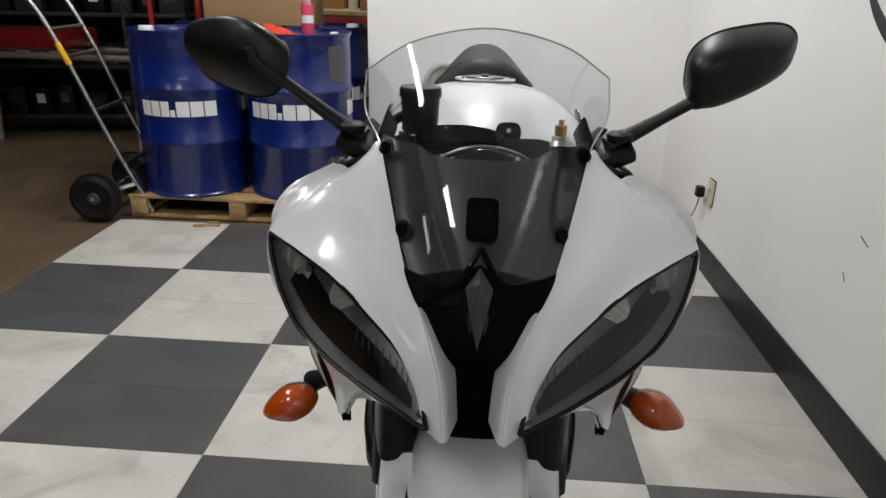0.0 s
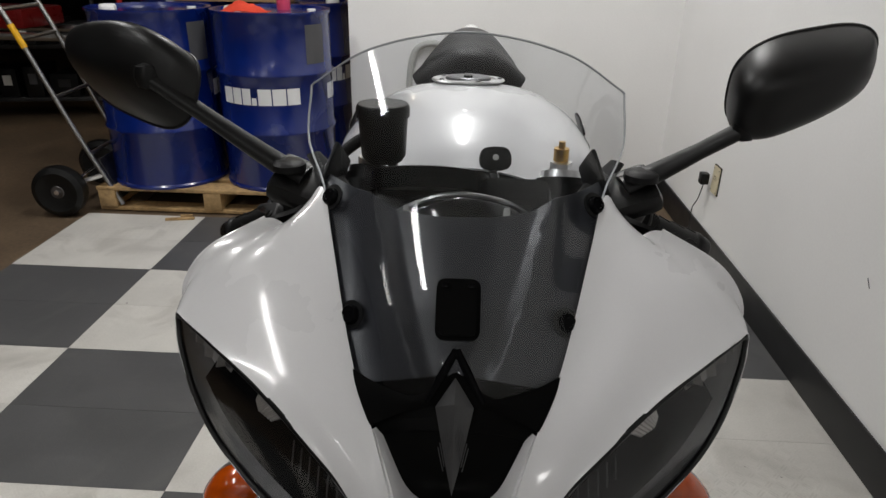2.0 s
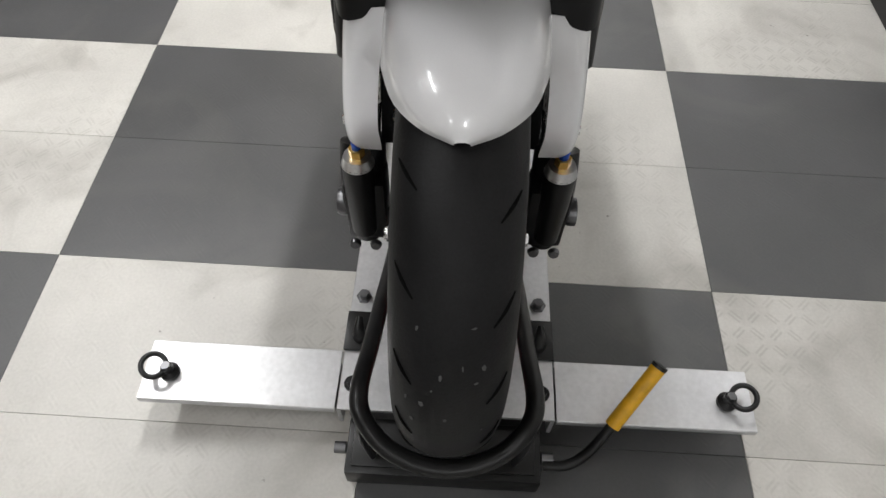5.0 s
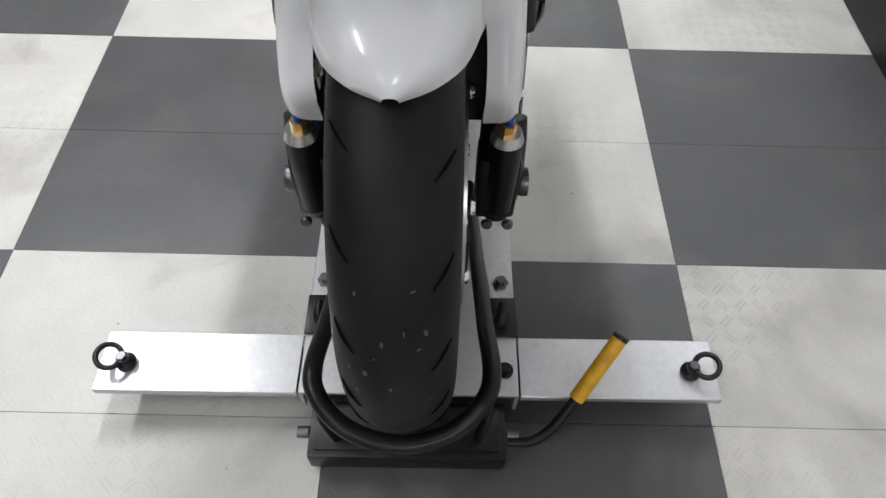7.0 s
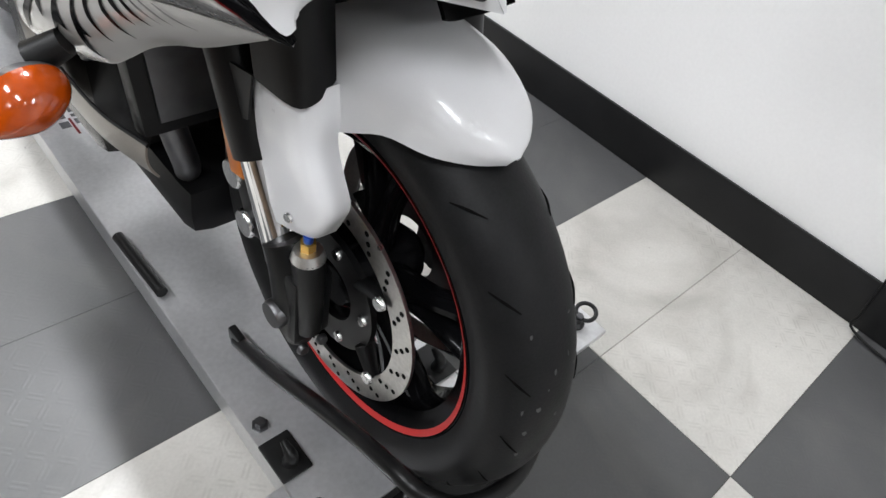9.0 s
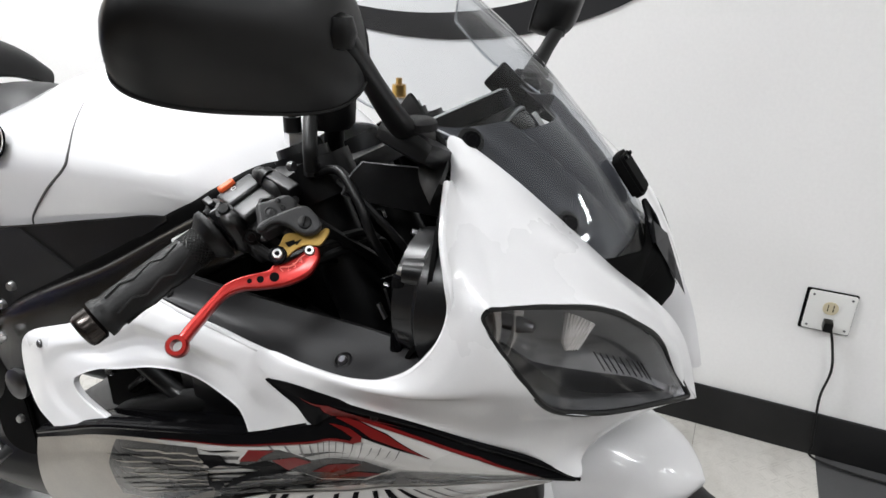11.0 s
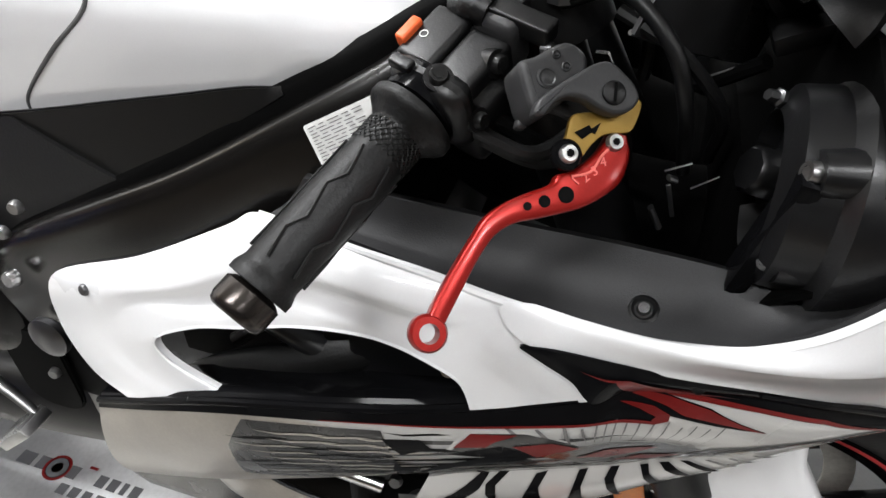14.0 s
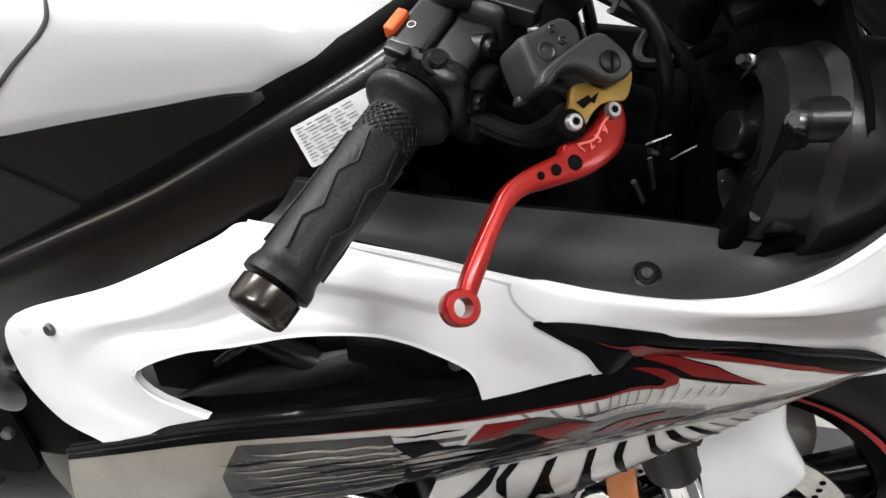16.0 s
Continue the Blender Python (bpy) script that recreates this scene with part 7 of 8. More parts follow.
for side in (RIGHT, LEFT):
    hb = new("headlight_back")
    hb.parent = bike
    hc = (side * 0.175, 0.118, 0.925)
    part("bulb_cover", lathe_bm([(0.062, 0.0), (0.064, 0.03), (0.056, 0.036), (0.054, 0.055), (0.04, 0.062), (0.036, 0.052), (0, 0.052)], 32, "y", hc), DUCTBLACK, hb, "black bulb cover")
    part("cover_strap", box_bm((0.022, 0.012, 0.11), (side * 0.205, 0.176, 0.905), 0.004, m=pose(0, 0, 0, 8, side * 12, 0)), BLACKGLOSS, hb)
    for kz, ky in ((0.958, 0.155), (0.926, 0.150), (0.905, 0.158)):
        part("adjuster_boss", tube_bm([(side * 0.212, ky - 0.012, kz), (side * 0.216, ky + 0.012, kz)], [0.014, 0.011], 6, 16), DUCTBLACK, hb)
        part("adjuster_screw", bolt_bm(0.006, 0.006, aim((side * 0.217, ky + 0.012, kz), (side * 0.4, 1, 0.3))), SATIN_STEEL, hb)
    part("twist_knob", lathe_bm([(0, 0.020), (0.012, 0.020), (0.0145, 0.017), (0.0145, 0.004), (0.018, 0.002), (0.018, 0), (0, 0)], 8), CONTROL, hb, "eight-sided black knob").matrix_local = aim((side * 0.160, 0.168, 0.922), (side * 0.35, 1, 0.35))
    part("cover_bolt", lathe_bm([(0, 0.010), (0.003, 0.010), (0.0034, 0.008), (0.0034, 0.004), (0.0052, 0.003), (0.0052, 0), (0, 0)], 6), DARKSTEEL, hb).matrix_local = aim((side * 0.158, 0.180, 0.967), (side * 0.6, 1, 0.4))
    part("adjuster_stub", tube_bm(side_pts([(0.196, 0.150, 0.905), (0.202, 0.158, 0.912), (0.207, 0.166, 0.918)], side), [0.011, 0.010, 0.010], 8, 16, smooth=False), DARKSTEEL, hb, "dull steel adjuster")
    part("adjuster_nut", lathe_bm([(0, 0.009), (0.005, 0.009), (0.0075, 0.007), (0.0075, 0), (0, 0)], 6), SATIN_STEEL, hb).matrix_local = aim((side * 0.207, 0.166, 0.918), (side * 0.4, 0.8, 0.5))
    part("cover_skirt", box_bm((0.08, 0.05, 0.06), (side * 0.165, 0.142, 0.885), 0.012), DUCTBLACK, hb)
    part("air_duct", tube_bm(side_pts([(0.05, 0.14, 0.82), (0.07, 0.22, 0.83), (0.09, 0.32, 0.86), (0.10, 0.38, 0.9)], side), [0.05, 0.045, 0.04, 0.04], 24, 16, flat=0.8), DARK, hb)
rows = [[(-0.158, 0.262, 0.992), (-0.131, 0.241, 0.978), (-0.090, 0.211, 0.960), (-0.0465, 0.184, 0.942)], [(-0.156, 0.256, 1.008), (-0.128, 0.234, 0.996), (-0.086, 0.203, 0.982), (-0.042, 0.176, 0.970)], [(-0.148, 0.246, 1.022), (-0.118, 0.222, 1.014), (-0.076, 0.192, 1.004), (-0.032, 0.166, 0.996)]]
# grey base stands in for the white wall reflected in glossy black
part("cowl_panel", shell(Surf(rows), 10, 24, 0.003), material("painted_sheen_plastic", (0.05, 0.05, 0.052), rough=0.2, spec=0.5, stain=0.3, stain_scale=18), bike, "glossy black inner cowl")
# thin steel tube along the panel's lower edge
part("cowl_panel_edge", tube_bm(rows[0], 0.0016, 30, 8), DARKSTEEL, bike, "thin bright lower edge")
part("stem_nut", lathe_bm([(0, 0), (0.009, 0), (0.009, 0.006), (0, 0.008)], 6, "x", (-0.062, 0.28, 0.934)), STEEL, bike)


# wiring and hoses in the cockpit
def cable(pts, r, mat=BLACK, label=""):
    part("cable", tube_bm(pts, r, 40, 8), mat, bike, label)


cable([(-0.19, 0.30, 0.985), (-0.16, 0.27, 0.95), (-0.10, 0.255, 0.90), (-0.06, 0.25, 0.85)], 0.006)
cable([(-0.20, 0.34, 0.96), (-0.17, 0.30, 0.925), (-0.12, 0.28, 0.90), (-0.08, 0.26, 0.83)], 0.005)
cable([(-0.15, 0.27, 1.00), (-0.16, 0.235, 0.985), (-0.15, 0.205, 0.95), (-0.11, 0.2, 0.9)], 0.004)
cable([(0.20, 0.33, 0.97), (0.15, 0.28, 0.96), (0.10, 0.25, 0.90), (0.06, 0.25, 0.85)], 0.006)
cable([(-0.09, 0.18, 0.96), (-0.06, 0.21, 0.93), (0.0, 0.22, 0.92), (0.09, 0.18, 0.95)], 0.005)


for p, q, r in (((-0.15, 0.223, 0.900), (-0.15, 0.216, 0.878), 0.0015), ((-0.15, 0.230, 0.882), (-0.15, 0.222, 0.868), 0.0035), ((-0.15, 0.210, 0.900), (-0.15, 0.196, 0.911), 0.0008), ((-0.15, 0.227, 0.909), (-0.15, 0.213, 0.917), 0.0010), ((-0.15, 0.224, 0.905), (-0.148, 0.219, 0.903), 0.003)):
    part("wire_plug", tube_bm([p, tuple((np.array(p) + np.array(q)) / 2), q], r, 6, 8, flat=0.6), SATIN_STEEL, bike, "bare metal wire end")


# --- bars, controls
def clip_on(side):
    bar = new("clip_on_bar")
    bar.parent = bike
    bar["label"] = "clip-on handlebar with rubber grip"
    a, b = np.array((0.2125, 0.365, 0.952)), np.array((0.3105, 0.4125, 0.8985))
    d = (b - a) / np.linalg.norm(b - a)

    def on(s, off=(0, 0, 0)):
        return tuple(a + d * s + np.array(off))

    L = float(np.linalg.norm(b - a))
    part("bar_tube", tube_bm(side_pts([(0.118, 0.325, 0.992), on(-0.03), on(L + 0.004)], side), 0.011, 20, 14, smooth=False), BLACK, bar)
    part("bar_clamp", tube_bm(side_pts([(0.113, 0.305, 0.97), (0.113, 0.322, 1.005)], side), 0.036, 6, 24), BLACK, bar, "black fork clamp")
    part("clamp_arm", box_bm((0.05, 0.035, 0.03), (side * 0.145, 0.335, 0.985), 0.008, m=pose(0, 0, 0, 0, side * 26, side * 30)), BLACK, bar)
    n = 26
    rad = []
    for k in range(n):
        q = k / (n - 1)
        r = 0.0160 + 0.0010 * math.sin(q * math.pi)
        if q < 0.07:
            r = 0.026
        elif q < 0.11:
            r = 0.0205
        elif q > 0.95:
            r = 0.0182
        rad.append(r)
    part("grip", tube_bm(side_pts([on(0.0), on(L * 0.5), on(L)], side), rad, 60, 24), RUBBER, bar, "ribbed black rubber grip")
    # moulded zig-zag ribs on the grip
    x, y = np.cross(d, (0, 0, 1)), None
    x /= np.linalg.norm(x)
    y = np.cross(x, d)
    for a0 in (20, 80, 140, 200, 260, 320):
        pts = []
        for q, da in ((0.28, 0), (0.42, -16), (0.5, 2), (0.66, -14), (0.74, 4), (0.88, -8)):
            ang = radians(a0 + da)
            pts.append(on(L * q, (x * math.cos(ang) + y * math.sin(ang)) * 0.0172))
        part("grip_rib", tube_bm(side_pts(pts, side), 0.0009, 16, 5, smooth=False), RUBBER, bar)
    # small overlapping scales next to the flange
    scales = bmesh.new()
    for row in range(8):
        s0 = L * (0.125 + 0.0165 * row)
        for k in range(26):
            ang = 2 * math.pi * (k + 0.5 * (row % 2)) / 26
            pts = [on(s0 + ds, (x * math.cos(ang + da) + y * math.sin(ang + da)) * rr) for ds, da, rr in ((-0.0010, -0.105, 0.0162), (0.0008, 0.0, 0.0171), (-0.0010, 0.105, 0.0162))]
            bm = tube_bm(side_pts(pts, side), 0.00055, 4, 4, smooth=False)
            me = bpy.data.meshes.new("scale")
            bm.to_mesh(me)
            scales.from_mesh(me)
            bm.free()
            bpy.data.meshes.remove(me)
    part("grip_texture", scales, RUBBER, bar)
    part("bar_end", tube_bm(side_pts([on(L + 0.0005), on(L + 0.003), on(L + 0.013), on(L + 0.0165), on(L + 0.018)], side), [0.0120, 0.0160, 0.0160, 0.0150, 0.0128], 14, 24, smooth=False), material("dark_chrome", (0.055, 0.048, 0.044), rough=0.22, metal=0.85) if side < 0 else BLACK, bar, "polished dark bar end" if side < 0 else "black bar end")
    return bar, on, d, L


bar_r, on_r, dir_r, len_r = clip_on(RIGHT)
bar_l, on_l, dir_l, len_l = clip_on(LEFT)


def rod(name, p, q, r, mat, parent, label="", seg=16):
    return part(name, tube_bm([p, tuple((np.array(p) + np.array(q)) / 2), q], r, 8, seg, smooth=False), mat, parent, label)


def oriented(size, centre, xaxis, zaxis, bevel):
    xa = Vector(xaxis).normalized()
    za = Vector(zaxis)
    za = (za - xa * za.dot(xa)).normalized()
    ya = za.cross(xa)
    m = Matrix(((xa.x, ya.x, za.x, 0), (xa.y, ya.y, za.y, 0), (xa.z, ya.z, za.z, 0), (0, 0, 0, 1)))
    return box_bm(size, centre, bevel, 3, m)


# throttle housing and right switch block
tw = np.array((-dir_r[0], dir_r[1], dir_r[2]))
upv = np.array((-0.35, 0.0, 0.94))


def rp(s, off=(0, 0, 0)):
    x, y, z = on_r(s)
    return (-x + off[0], y + off[1], z + off[2])


# the block's own axes: along the bar, towards the nose, up
axes = [tw, None, upv - tw * float(upv @ tw)]
axes[2] = axes[2] / np.linalg.norm(axes[2])
axes[1] = np.cross(axes[2], tw)


def local(u, v, w):
    return tuple(np.array((-0.1777, 0.3448, 0.9750)) + tw * u + axes[1] * v + axes[2] * w)


ctl = new("throttle_housing")
ctl.parent = bike
ctl["label"] = "black throttle housing and switch block"
part("throttle_drum", oriented((0.020, 0.050, 0.046), local(0.032, 0.002, -0.002), tw, upv, 0.012), CONTROL, ctl)
part("housing_ring", tube_bm([rp(-0.020), rp(-0.012), rp(-0.003)], [0.0235, 0.0245, 0.0235], 8, 28, smooth=False), BLACKGLOSS, ctl, "glossy throttle ring")
part("housing_tab", oriented((0.007, 0.014, 0.006), local(0.034, -0.013, 0.0215), tw, upv, 0.0015), CONTROL, ctl)
part("switch_block", oriented((0.040, 0.0254, 0.046), local(0.003, -0.0195, -0.012), tw, upv, 0.004), CONTROL, ctl)
part("switch_half", oriented((0.042, 0.0256, 0.044), local(0.003, 0.0068, -0.013), tw, upv, 0.005), CONTROL, ctl)
part("lower_shell", oriented((0.034, 0.026, 0.040), local(0.016, 0.017, -0.022), tw, upv, 0.007), CONTROL, ctl)
part("kill_switch", oriented((0.017, 0.007, 0.009), local(0.0085, -0.0325, 0.0105), tw, upv, 0.002), ORANGE_SW, ctl, "orange engine stop switch")
part("stop_mark", lathe_bm([(0.0021, 0.0), (0.0021, 0.0003), (0.0026, 0.0003), (0.0026, 0.0)], 16, caps=False), LABEL, ctl, "small white printed ring").matrix_local = aim(local(0.006, -0.024, 0.0112), axes[2])
for sx, sy, sz, r in ((0.0309, 0.009, 0.0205, 0.0055), (0.028, 0.029, -0.0044, 0.0048), (-0.0018, 0.0197, 0.0040, 0.0055)):
    n_ = axes[1] * (0.35 if sz > 0.02 else 1.0) + axes[2] * (1.0 if sz > 0.02 else 0.35)
    part("screw_boss", tube_bm([np.array(local(sx, sy, sz)) - n_ * 0.008, np.array(local(sx, sy, sz))], r * 1.45, 4, 18), CONTROL, ctl)
    part("block_screw", bolt_bm(r, 0.004, aim(local(sx, sy, sz), n_)), BLACK_STEEL, ctl)
part("throttle_cable", tube_bm([(-0.205, 0.335, 0.948), (-0.20, 0.30, 0.935), (-0.17, 0.275, 0.945), (-0.12, 0.26, 0.94), (-0.06, 0.27, 0.90)], 0.0045, 40, 8), RUBBER, ctl)
part("throttle_cable", tube_bm([(-0.20, 0.338, 0.942), (-0.19, 0.295, 0.925), (-0.15, 0.27, 0.93), (-0.09, 0.26, 0.92), (-0.05, 0.27, 0.88)], 0.0045, 40, 8), RUBBER, ctl)
part("start_button", lathe_bm([(0, 0), (0.006, 0), (0.006, 0.005), (0, 0.006)], 12), GREYBLACK, ctl).matrix_local = aim((-0.207, 0.352, 0.955), (-0.6, 0.5, 0.2))

# front brake master cylinder and the red lever
mc = new("brake_master_cylinder")
mc.parent = bike
mc["label"] = "dark grey brake master cylinder with clamp"
shape = closed_curve([(0.0145, -0.0607), (0.0047, -0.0575), (-0.0099, -0.0535), (-0.0142, -0.0462), (-0.0131, -0.0394), (-0.0054, -0.0330), (0.0054, -0.0330), (0.0151, -0.0335), (0.0248, -0.0360), (0.0255, -0.0421), (0.0220, -0.0493)], 48)
part("bar_clamp", oriented((0.018, 0.030, 0.034), (-0.164, 0.330, 0.985), tw, upv, 0.008), CAST, mc)
part("brake_switch", oriented((0.040, 0.013, 0.012), (-0.170, 0.319, 0.9955), (-0.28, -0.94, -0.16), (-0.35, 0, 0.94), 0.002), CONTROL, mc, "small black brake switch")
part("switch_collar", tube_bm([(-0.165, 0.343, 0.9985), (-0.167, 0.3355, 0.9965)], 0.0095, 4, 16), BLACK, mc)
part("switch_hose", tube_bm([(-0.167, 0.338, 0.997), (-0.162, 0.350, 0.998), (-0.150, 0.358, 0.992), (-0.125, 0.352, 0.975)], 0.0075, 20, 12), RUBBER, mc)
for dz in (-0.016, 0.016):
    part("clamp_bolt", bolt_bm(0.0045, 0.006, aim((-0.176, 0.304, 1.0 + dz), (-0.3, -0.9, 0.2))), DARKSTEEL, mc)
P1, P2, P3 = np.array((-0.211, 0.259, 0.955)), np.array((-0.226, 0.279, 0.953)), np.array((-0.312, 0.324, 0.897))
lev_n = np.cross(P3 - P1, P2 - P1)
lev_n *= math.copysign(1, lev_n[2]) / np.linalg.norm(lev_n)
ex = (P3 - P1) / np.linalg.norm(P3 - P1)
ey = np.cross(lev_n, ex)
LEV = Matrix(((ex[0], ey[0], lev_n[0], P1[0]), (ex[1], ey[1], lev_n[1], P1[1]), (ex[2], ey[2], lev_n[2], P1[2]), (0, 0, 0, 1)))
# pivot horn of the cylinder: lobes above and below the lever root
part("cylinder", pad_bm(shape, -0.016, 0.012, 0.004, LEV), CAST, mc, "cast grey cylinder body")
for x, y, r in ((0.0098, -0.0468, 0.0052), (-0.0016, -0.0517, 0.0022), (-0.0012, -0.0442, 0.0024)):
    part("cast_ring", lathe_bm([(r, 0), (r, 0.0007), (r * 0.8, 0.0011), (r * 0.66, 0.0004), (r * 0.45, 0.0004), (r * 0.3, 0.0010), (0, 0.0010)], 24), CAST, mc).matrix_local = LEV @ Matrix.Translation((x, y, 0.0120))
horn = closed_curve([(0.0286, -0.0392), (0.0225, -0.0422), (0.015, -0.0416), (0.0021, -0.0392), (-0.0118, -0.0356), (-0.0178, -0.0307), (-0.0192, -0.0200), (-0.0187, -0.0140), (-0.016, -0.0092), (-0.0098, -0.0080), (-0.0025, -0.0111), (0.0022, -0.0181), (0.0052, -0.0267), (0.0102, -0.0332), (0.0177, -0.0359), (0.0255, -0.0352)], 64)
part("pivot_horn", pad_bm(horn, 0.008, 0.018, 0.0022, LEV), CAST, mc, "cast lever pivot horn")
part("pivot_horn", pad_bm(horn, -0.016, -0.008, 0.002, LEV), CAST, mc)
part("pivot_screw", lathe_bm([(0, 0), (0.0058, 0), (0.0058, 0.0015), (0.0046, 0.0022), (0, 0.0022)], 20), BLACK, mc, "slotted pivot screw").matrix_local = LEV @ Matrix.Translation((-0.0071, -0.0200, 0.018))
part("screw_slot", box_bm((0.0092, 0.0013, 0.0006), (0, 0, 0), m=pose(0, 0, 0, 0, 0, 40)), DARK, mc, smooth=False).matrix_local = LEV @ Matrix.Translation((-0.0071, -0.0200, 0.0204))
part("reservoir_hose", tube_bm([(-0.152, 0.298, 1.006), (-0.150, 0.300, 1.03), (-0.125, 0.315, 1.052), (-0.105, 0.325, 1.06)], 0.007, 30, 10), RUBBER, mc)
part("banjo_hose", tube_bm([(-0.146, 0.302, 1.0), (-0.150, 0.270, 1.01), (-0.165, 0.240, 0.99), (-0.165, 0.225, 0.955), (-0.13, 0.215, 0.90)], 0.0045, 40, 10), BLACK, mc)
part("banjo_bolt", lathe_bm([(0, 0), (0.008, 0), (0.008, 0.012), (0, 0.012)], 6, centre=(-0.146, 0.302, 1.0)), DARKSTEEL, mc)
resv = new("brake_fluid_reservoir")
resv.parent = bike
part("reservoir_pot", lathe_bm([(0, 0), (0.021, 0.0), (0.025, 0.006), (0.0275, 0.044), (0.0275, 0.05), (0, 0.05)], 28, centre=(-0.092, 0.315, 1.034)), BLACK, resv, "black brake fluid pot")
part("reservoir_lid", lathe_bm([(0, 0), (0.030, 0), (0.030, 0.010), (0.0275, 0.014), (0, 0.014)], 28, centre=(-0.092, 0.315, 1.0845)), BLACK, resv)
part("reservoir_bracket", box_bm((0.01, 0.02, 0.06), (-0.082, 0.318, 1.006), 0.003), BLACK, resv)

lever = new("brake_lever")
lever.parent = bike
lever["label"] = "red anodised adjustable brake lever"
# the two edges of the blade from the root to the eye, in the lever's own plane
edge_a = [(0.0001, -0.0055), (0.0121, -0.0031), (0.0278, -0.0057), (0.0345, -0.0092), (0.0405, -0.0085), (0.054, -0.0143), (0.0659, -0.0183), (0.0766, -0.0194), (0.089, -0.0168), (0.104, -0.0133), (0.1196, -0.009), (0.1290, -0.0054)]
edge_b = [(-0.0053, 0.0021), (0.0001, 0.0098), (0.0123, 0.0156), (0.0245, 0.0148), (0.038, 0.0104), (0.0561, -0.0003), (0.0672, -0.0073), (0.0783, -0.010), (0.0913, -0.008), (0.1054, -0.0037), (0.1192, 0.0006), (0.1268, 0.0032)]
ts = np.linspace(0, 1, 60)
ga, gb = spline(edge_a, ts), spline(edge_b, ts)
sec = []
for k in range(60):
    th = 0.0052
    mid, half = (ga[k] + gb[k]) / 2, (gb[k] - ga[k]) / 2
    ring = []
    for a in np.linspace(0, 2 * math.pi, 16, endpoint=False):
        ca, sa = math.cos(a), math.sin(a)
        q = mid + half * math.copysign(abs(ca) ** 0.4, ca)
        ring.append(tuple(LEV @ Vector((q[0], q[1], th * math.copysign(abs(sa) ** 0.4, sa)))))
    sec.append(ring)
bm = grid_bm(np.array(sec), 0, 1, True)
bm.verts.ensure_lookup_table()
for idx in (range(0, 16), range(59 * 16, 60 * 16)):
    bm.faces.new([bm.verts[i] for i in idx])
part("lever_blade", bm, RED_ANO, lever, "red anodised blade")
eye = lathe_bm([(0.0048, -0.0058), (0.0078, -0.0058), (0.009, -0.004), (0.009, 0.004), (0.0078, 0.0058), (0.0048, 0.0058), (0.0048, -0.0058)], 32)
part("lever_eye", eye, RED_ANO, lever, "round eye at the lever tip").matrix_local = LEV @ Matrix.Translation((0.133, 0, 0))
for x, y, r in ((0.0394, 0.0003, 0.0041), (0.0497, -0.005, 0.0030), (0.0576, -0.0092, 0.0021)):
    part("lever_hole", lathe_bm([(0, 0), (r, 0), (r, 0.0006), (0, 0.0006)], 18), DARK, lever, "black drilled hole").matrix_local = LEV @ Matrix.Translation((x, y, 0.0049))
part("lever_screw", bolt_bm(0.0046, 0.003, LEV @ Matrix.Translation((0.0028, -0.0008, 0.0052))), SCREW_STEEL, lever, "steel cap screw")
part("screw_socket", lathe_bm([(0.0020, 0), (0.0020, 0.0004), (0, 0.0004)], 6), DARK, lever, "dark hex socket").matrix_local = LEV @ Matrix.Translation((0.0028, -0.0008, 0.0081))
link = closed_curve([(0.0109, -0.0249), (0.0041, -0.0216), (-0.0039, -0.0150), (-0.0124, -0.0100), (-0.0207, -0.0085), (-0.0206, -0.0040), (-0.0084, 0.0010), (-0.0024, -0.0020), (0.0045, -0.0072), (0.0135, -0.0082), (0.0220, -0.0075), (0.0300, -0.0130), (0.0265, -0.0205), (0.0200, -0.0200)], 52)
part("lever_link", pad_bm(link, 0.003, 0.007, 0.0006, LEV), BRASS, lever, "brass coloured link")
part("link_arrow", plate_bm([(0.0155, -0.0185), (0.0075, -0.0160), (0.0080, -0.0140), (0.0020, -0.0128), (0.0085, -0.0108), (0.0088, -0.0125), (0.0150, -0.0135)], 0.0006, m=LEV @ Matrix.Translation((0, 0, 0.0072))), DARK, lever, "black printed arrow", smooth=False)
part("adjuster_washer", lathe_bm([(0, 0), (0.0078, 0), (0.0078, 0.0030), (0.0066, 0.0042), (0, 0.0042)], 24), BLACKGLOSS, lever).matrix_local = LEV @ Matrix.Translation((0.0262, -0.0135, 0.0045))
part("adjuster_screw", bolt_bm(0.0048, 0.003, LEV @ Matrix.Translation((0.0262, -0.0135, 0.0087))), SCREW_STEEL, lever, "steel adjuster screw")
part("screw_socket", lathe_bm([(0.0021, 0), (0.0021, 0.0004), (0, 0.0004)], 6), DARK, lever, "dark hex socket").matrix_local = LEV @ Matrix.Translation((0.0262, -0.0135, 0.0117))
PALE_RED = material("pale_red_print", (0.75, 0.16, 0.13), rough=0.5)
for k, (digit, x, y) in enumerate((("4", 0.0140, 0.0022), ("3", 0.0205, 0.0022), ("2", 0.0262, 0.0012), ("1", 0.0312, -0.0010))):
    txt = bpy.data.curves.new("digit", "FONT")
    txt.body, txt.size, txt.extrude, txt.align_x, txt.align_y = digit, 0.0066, 0.0002, "CENTER", "CENTER"
    holder = bpy.data.objects.new("digit", txt)
    me = bpy.data.meshes.new_from_object(holder)
    bpy.data.objects.remove(holder)
    me.materials.append(PALE_RED)
    ob = new("scale_digit", me)
    ob.parent = lever
    ob.matrix_local = LEV @ Matrix.Translation((x, y, 0.0056)) @ pose(0, 0, 0, 0, 0, 150 + 12 * k)
part("scale_arc", tube_bm([LEV @ Vector(p) for p in ((0.004, 0.0, 0.0052), (0.012, -0.0005, 0.0052), (0.022, 0.001, 0.0052), (0.031, -0.004, 0.0052))], 0.0007, 20, 6), PALE_RED, lever)

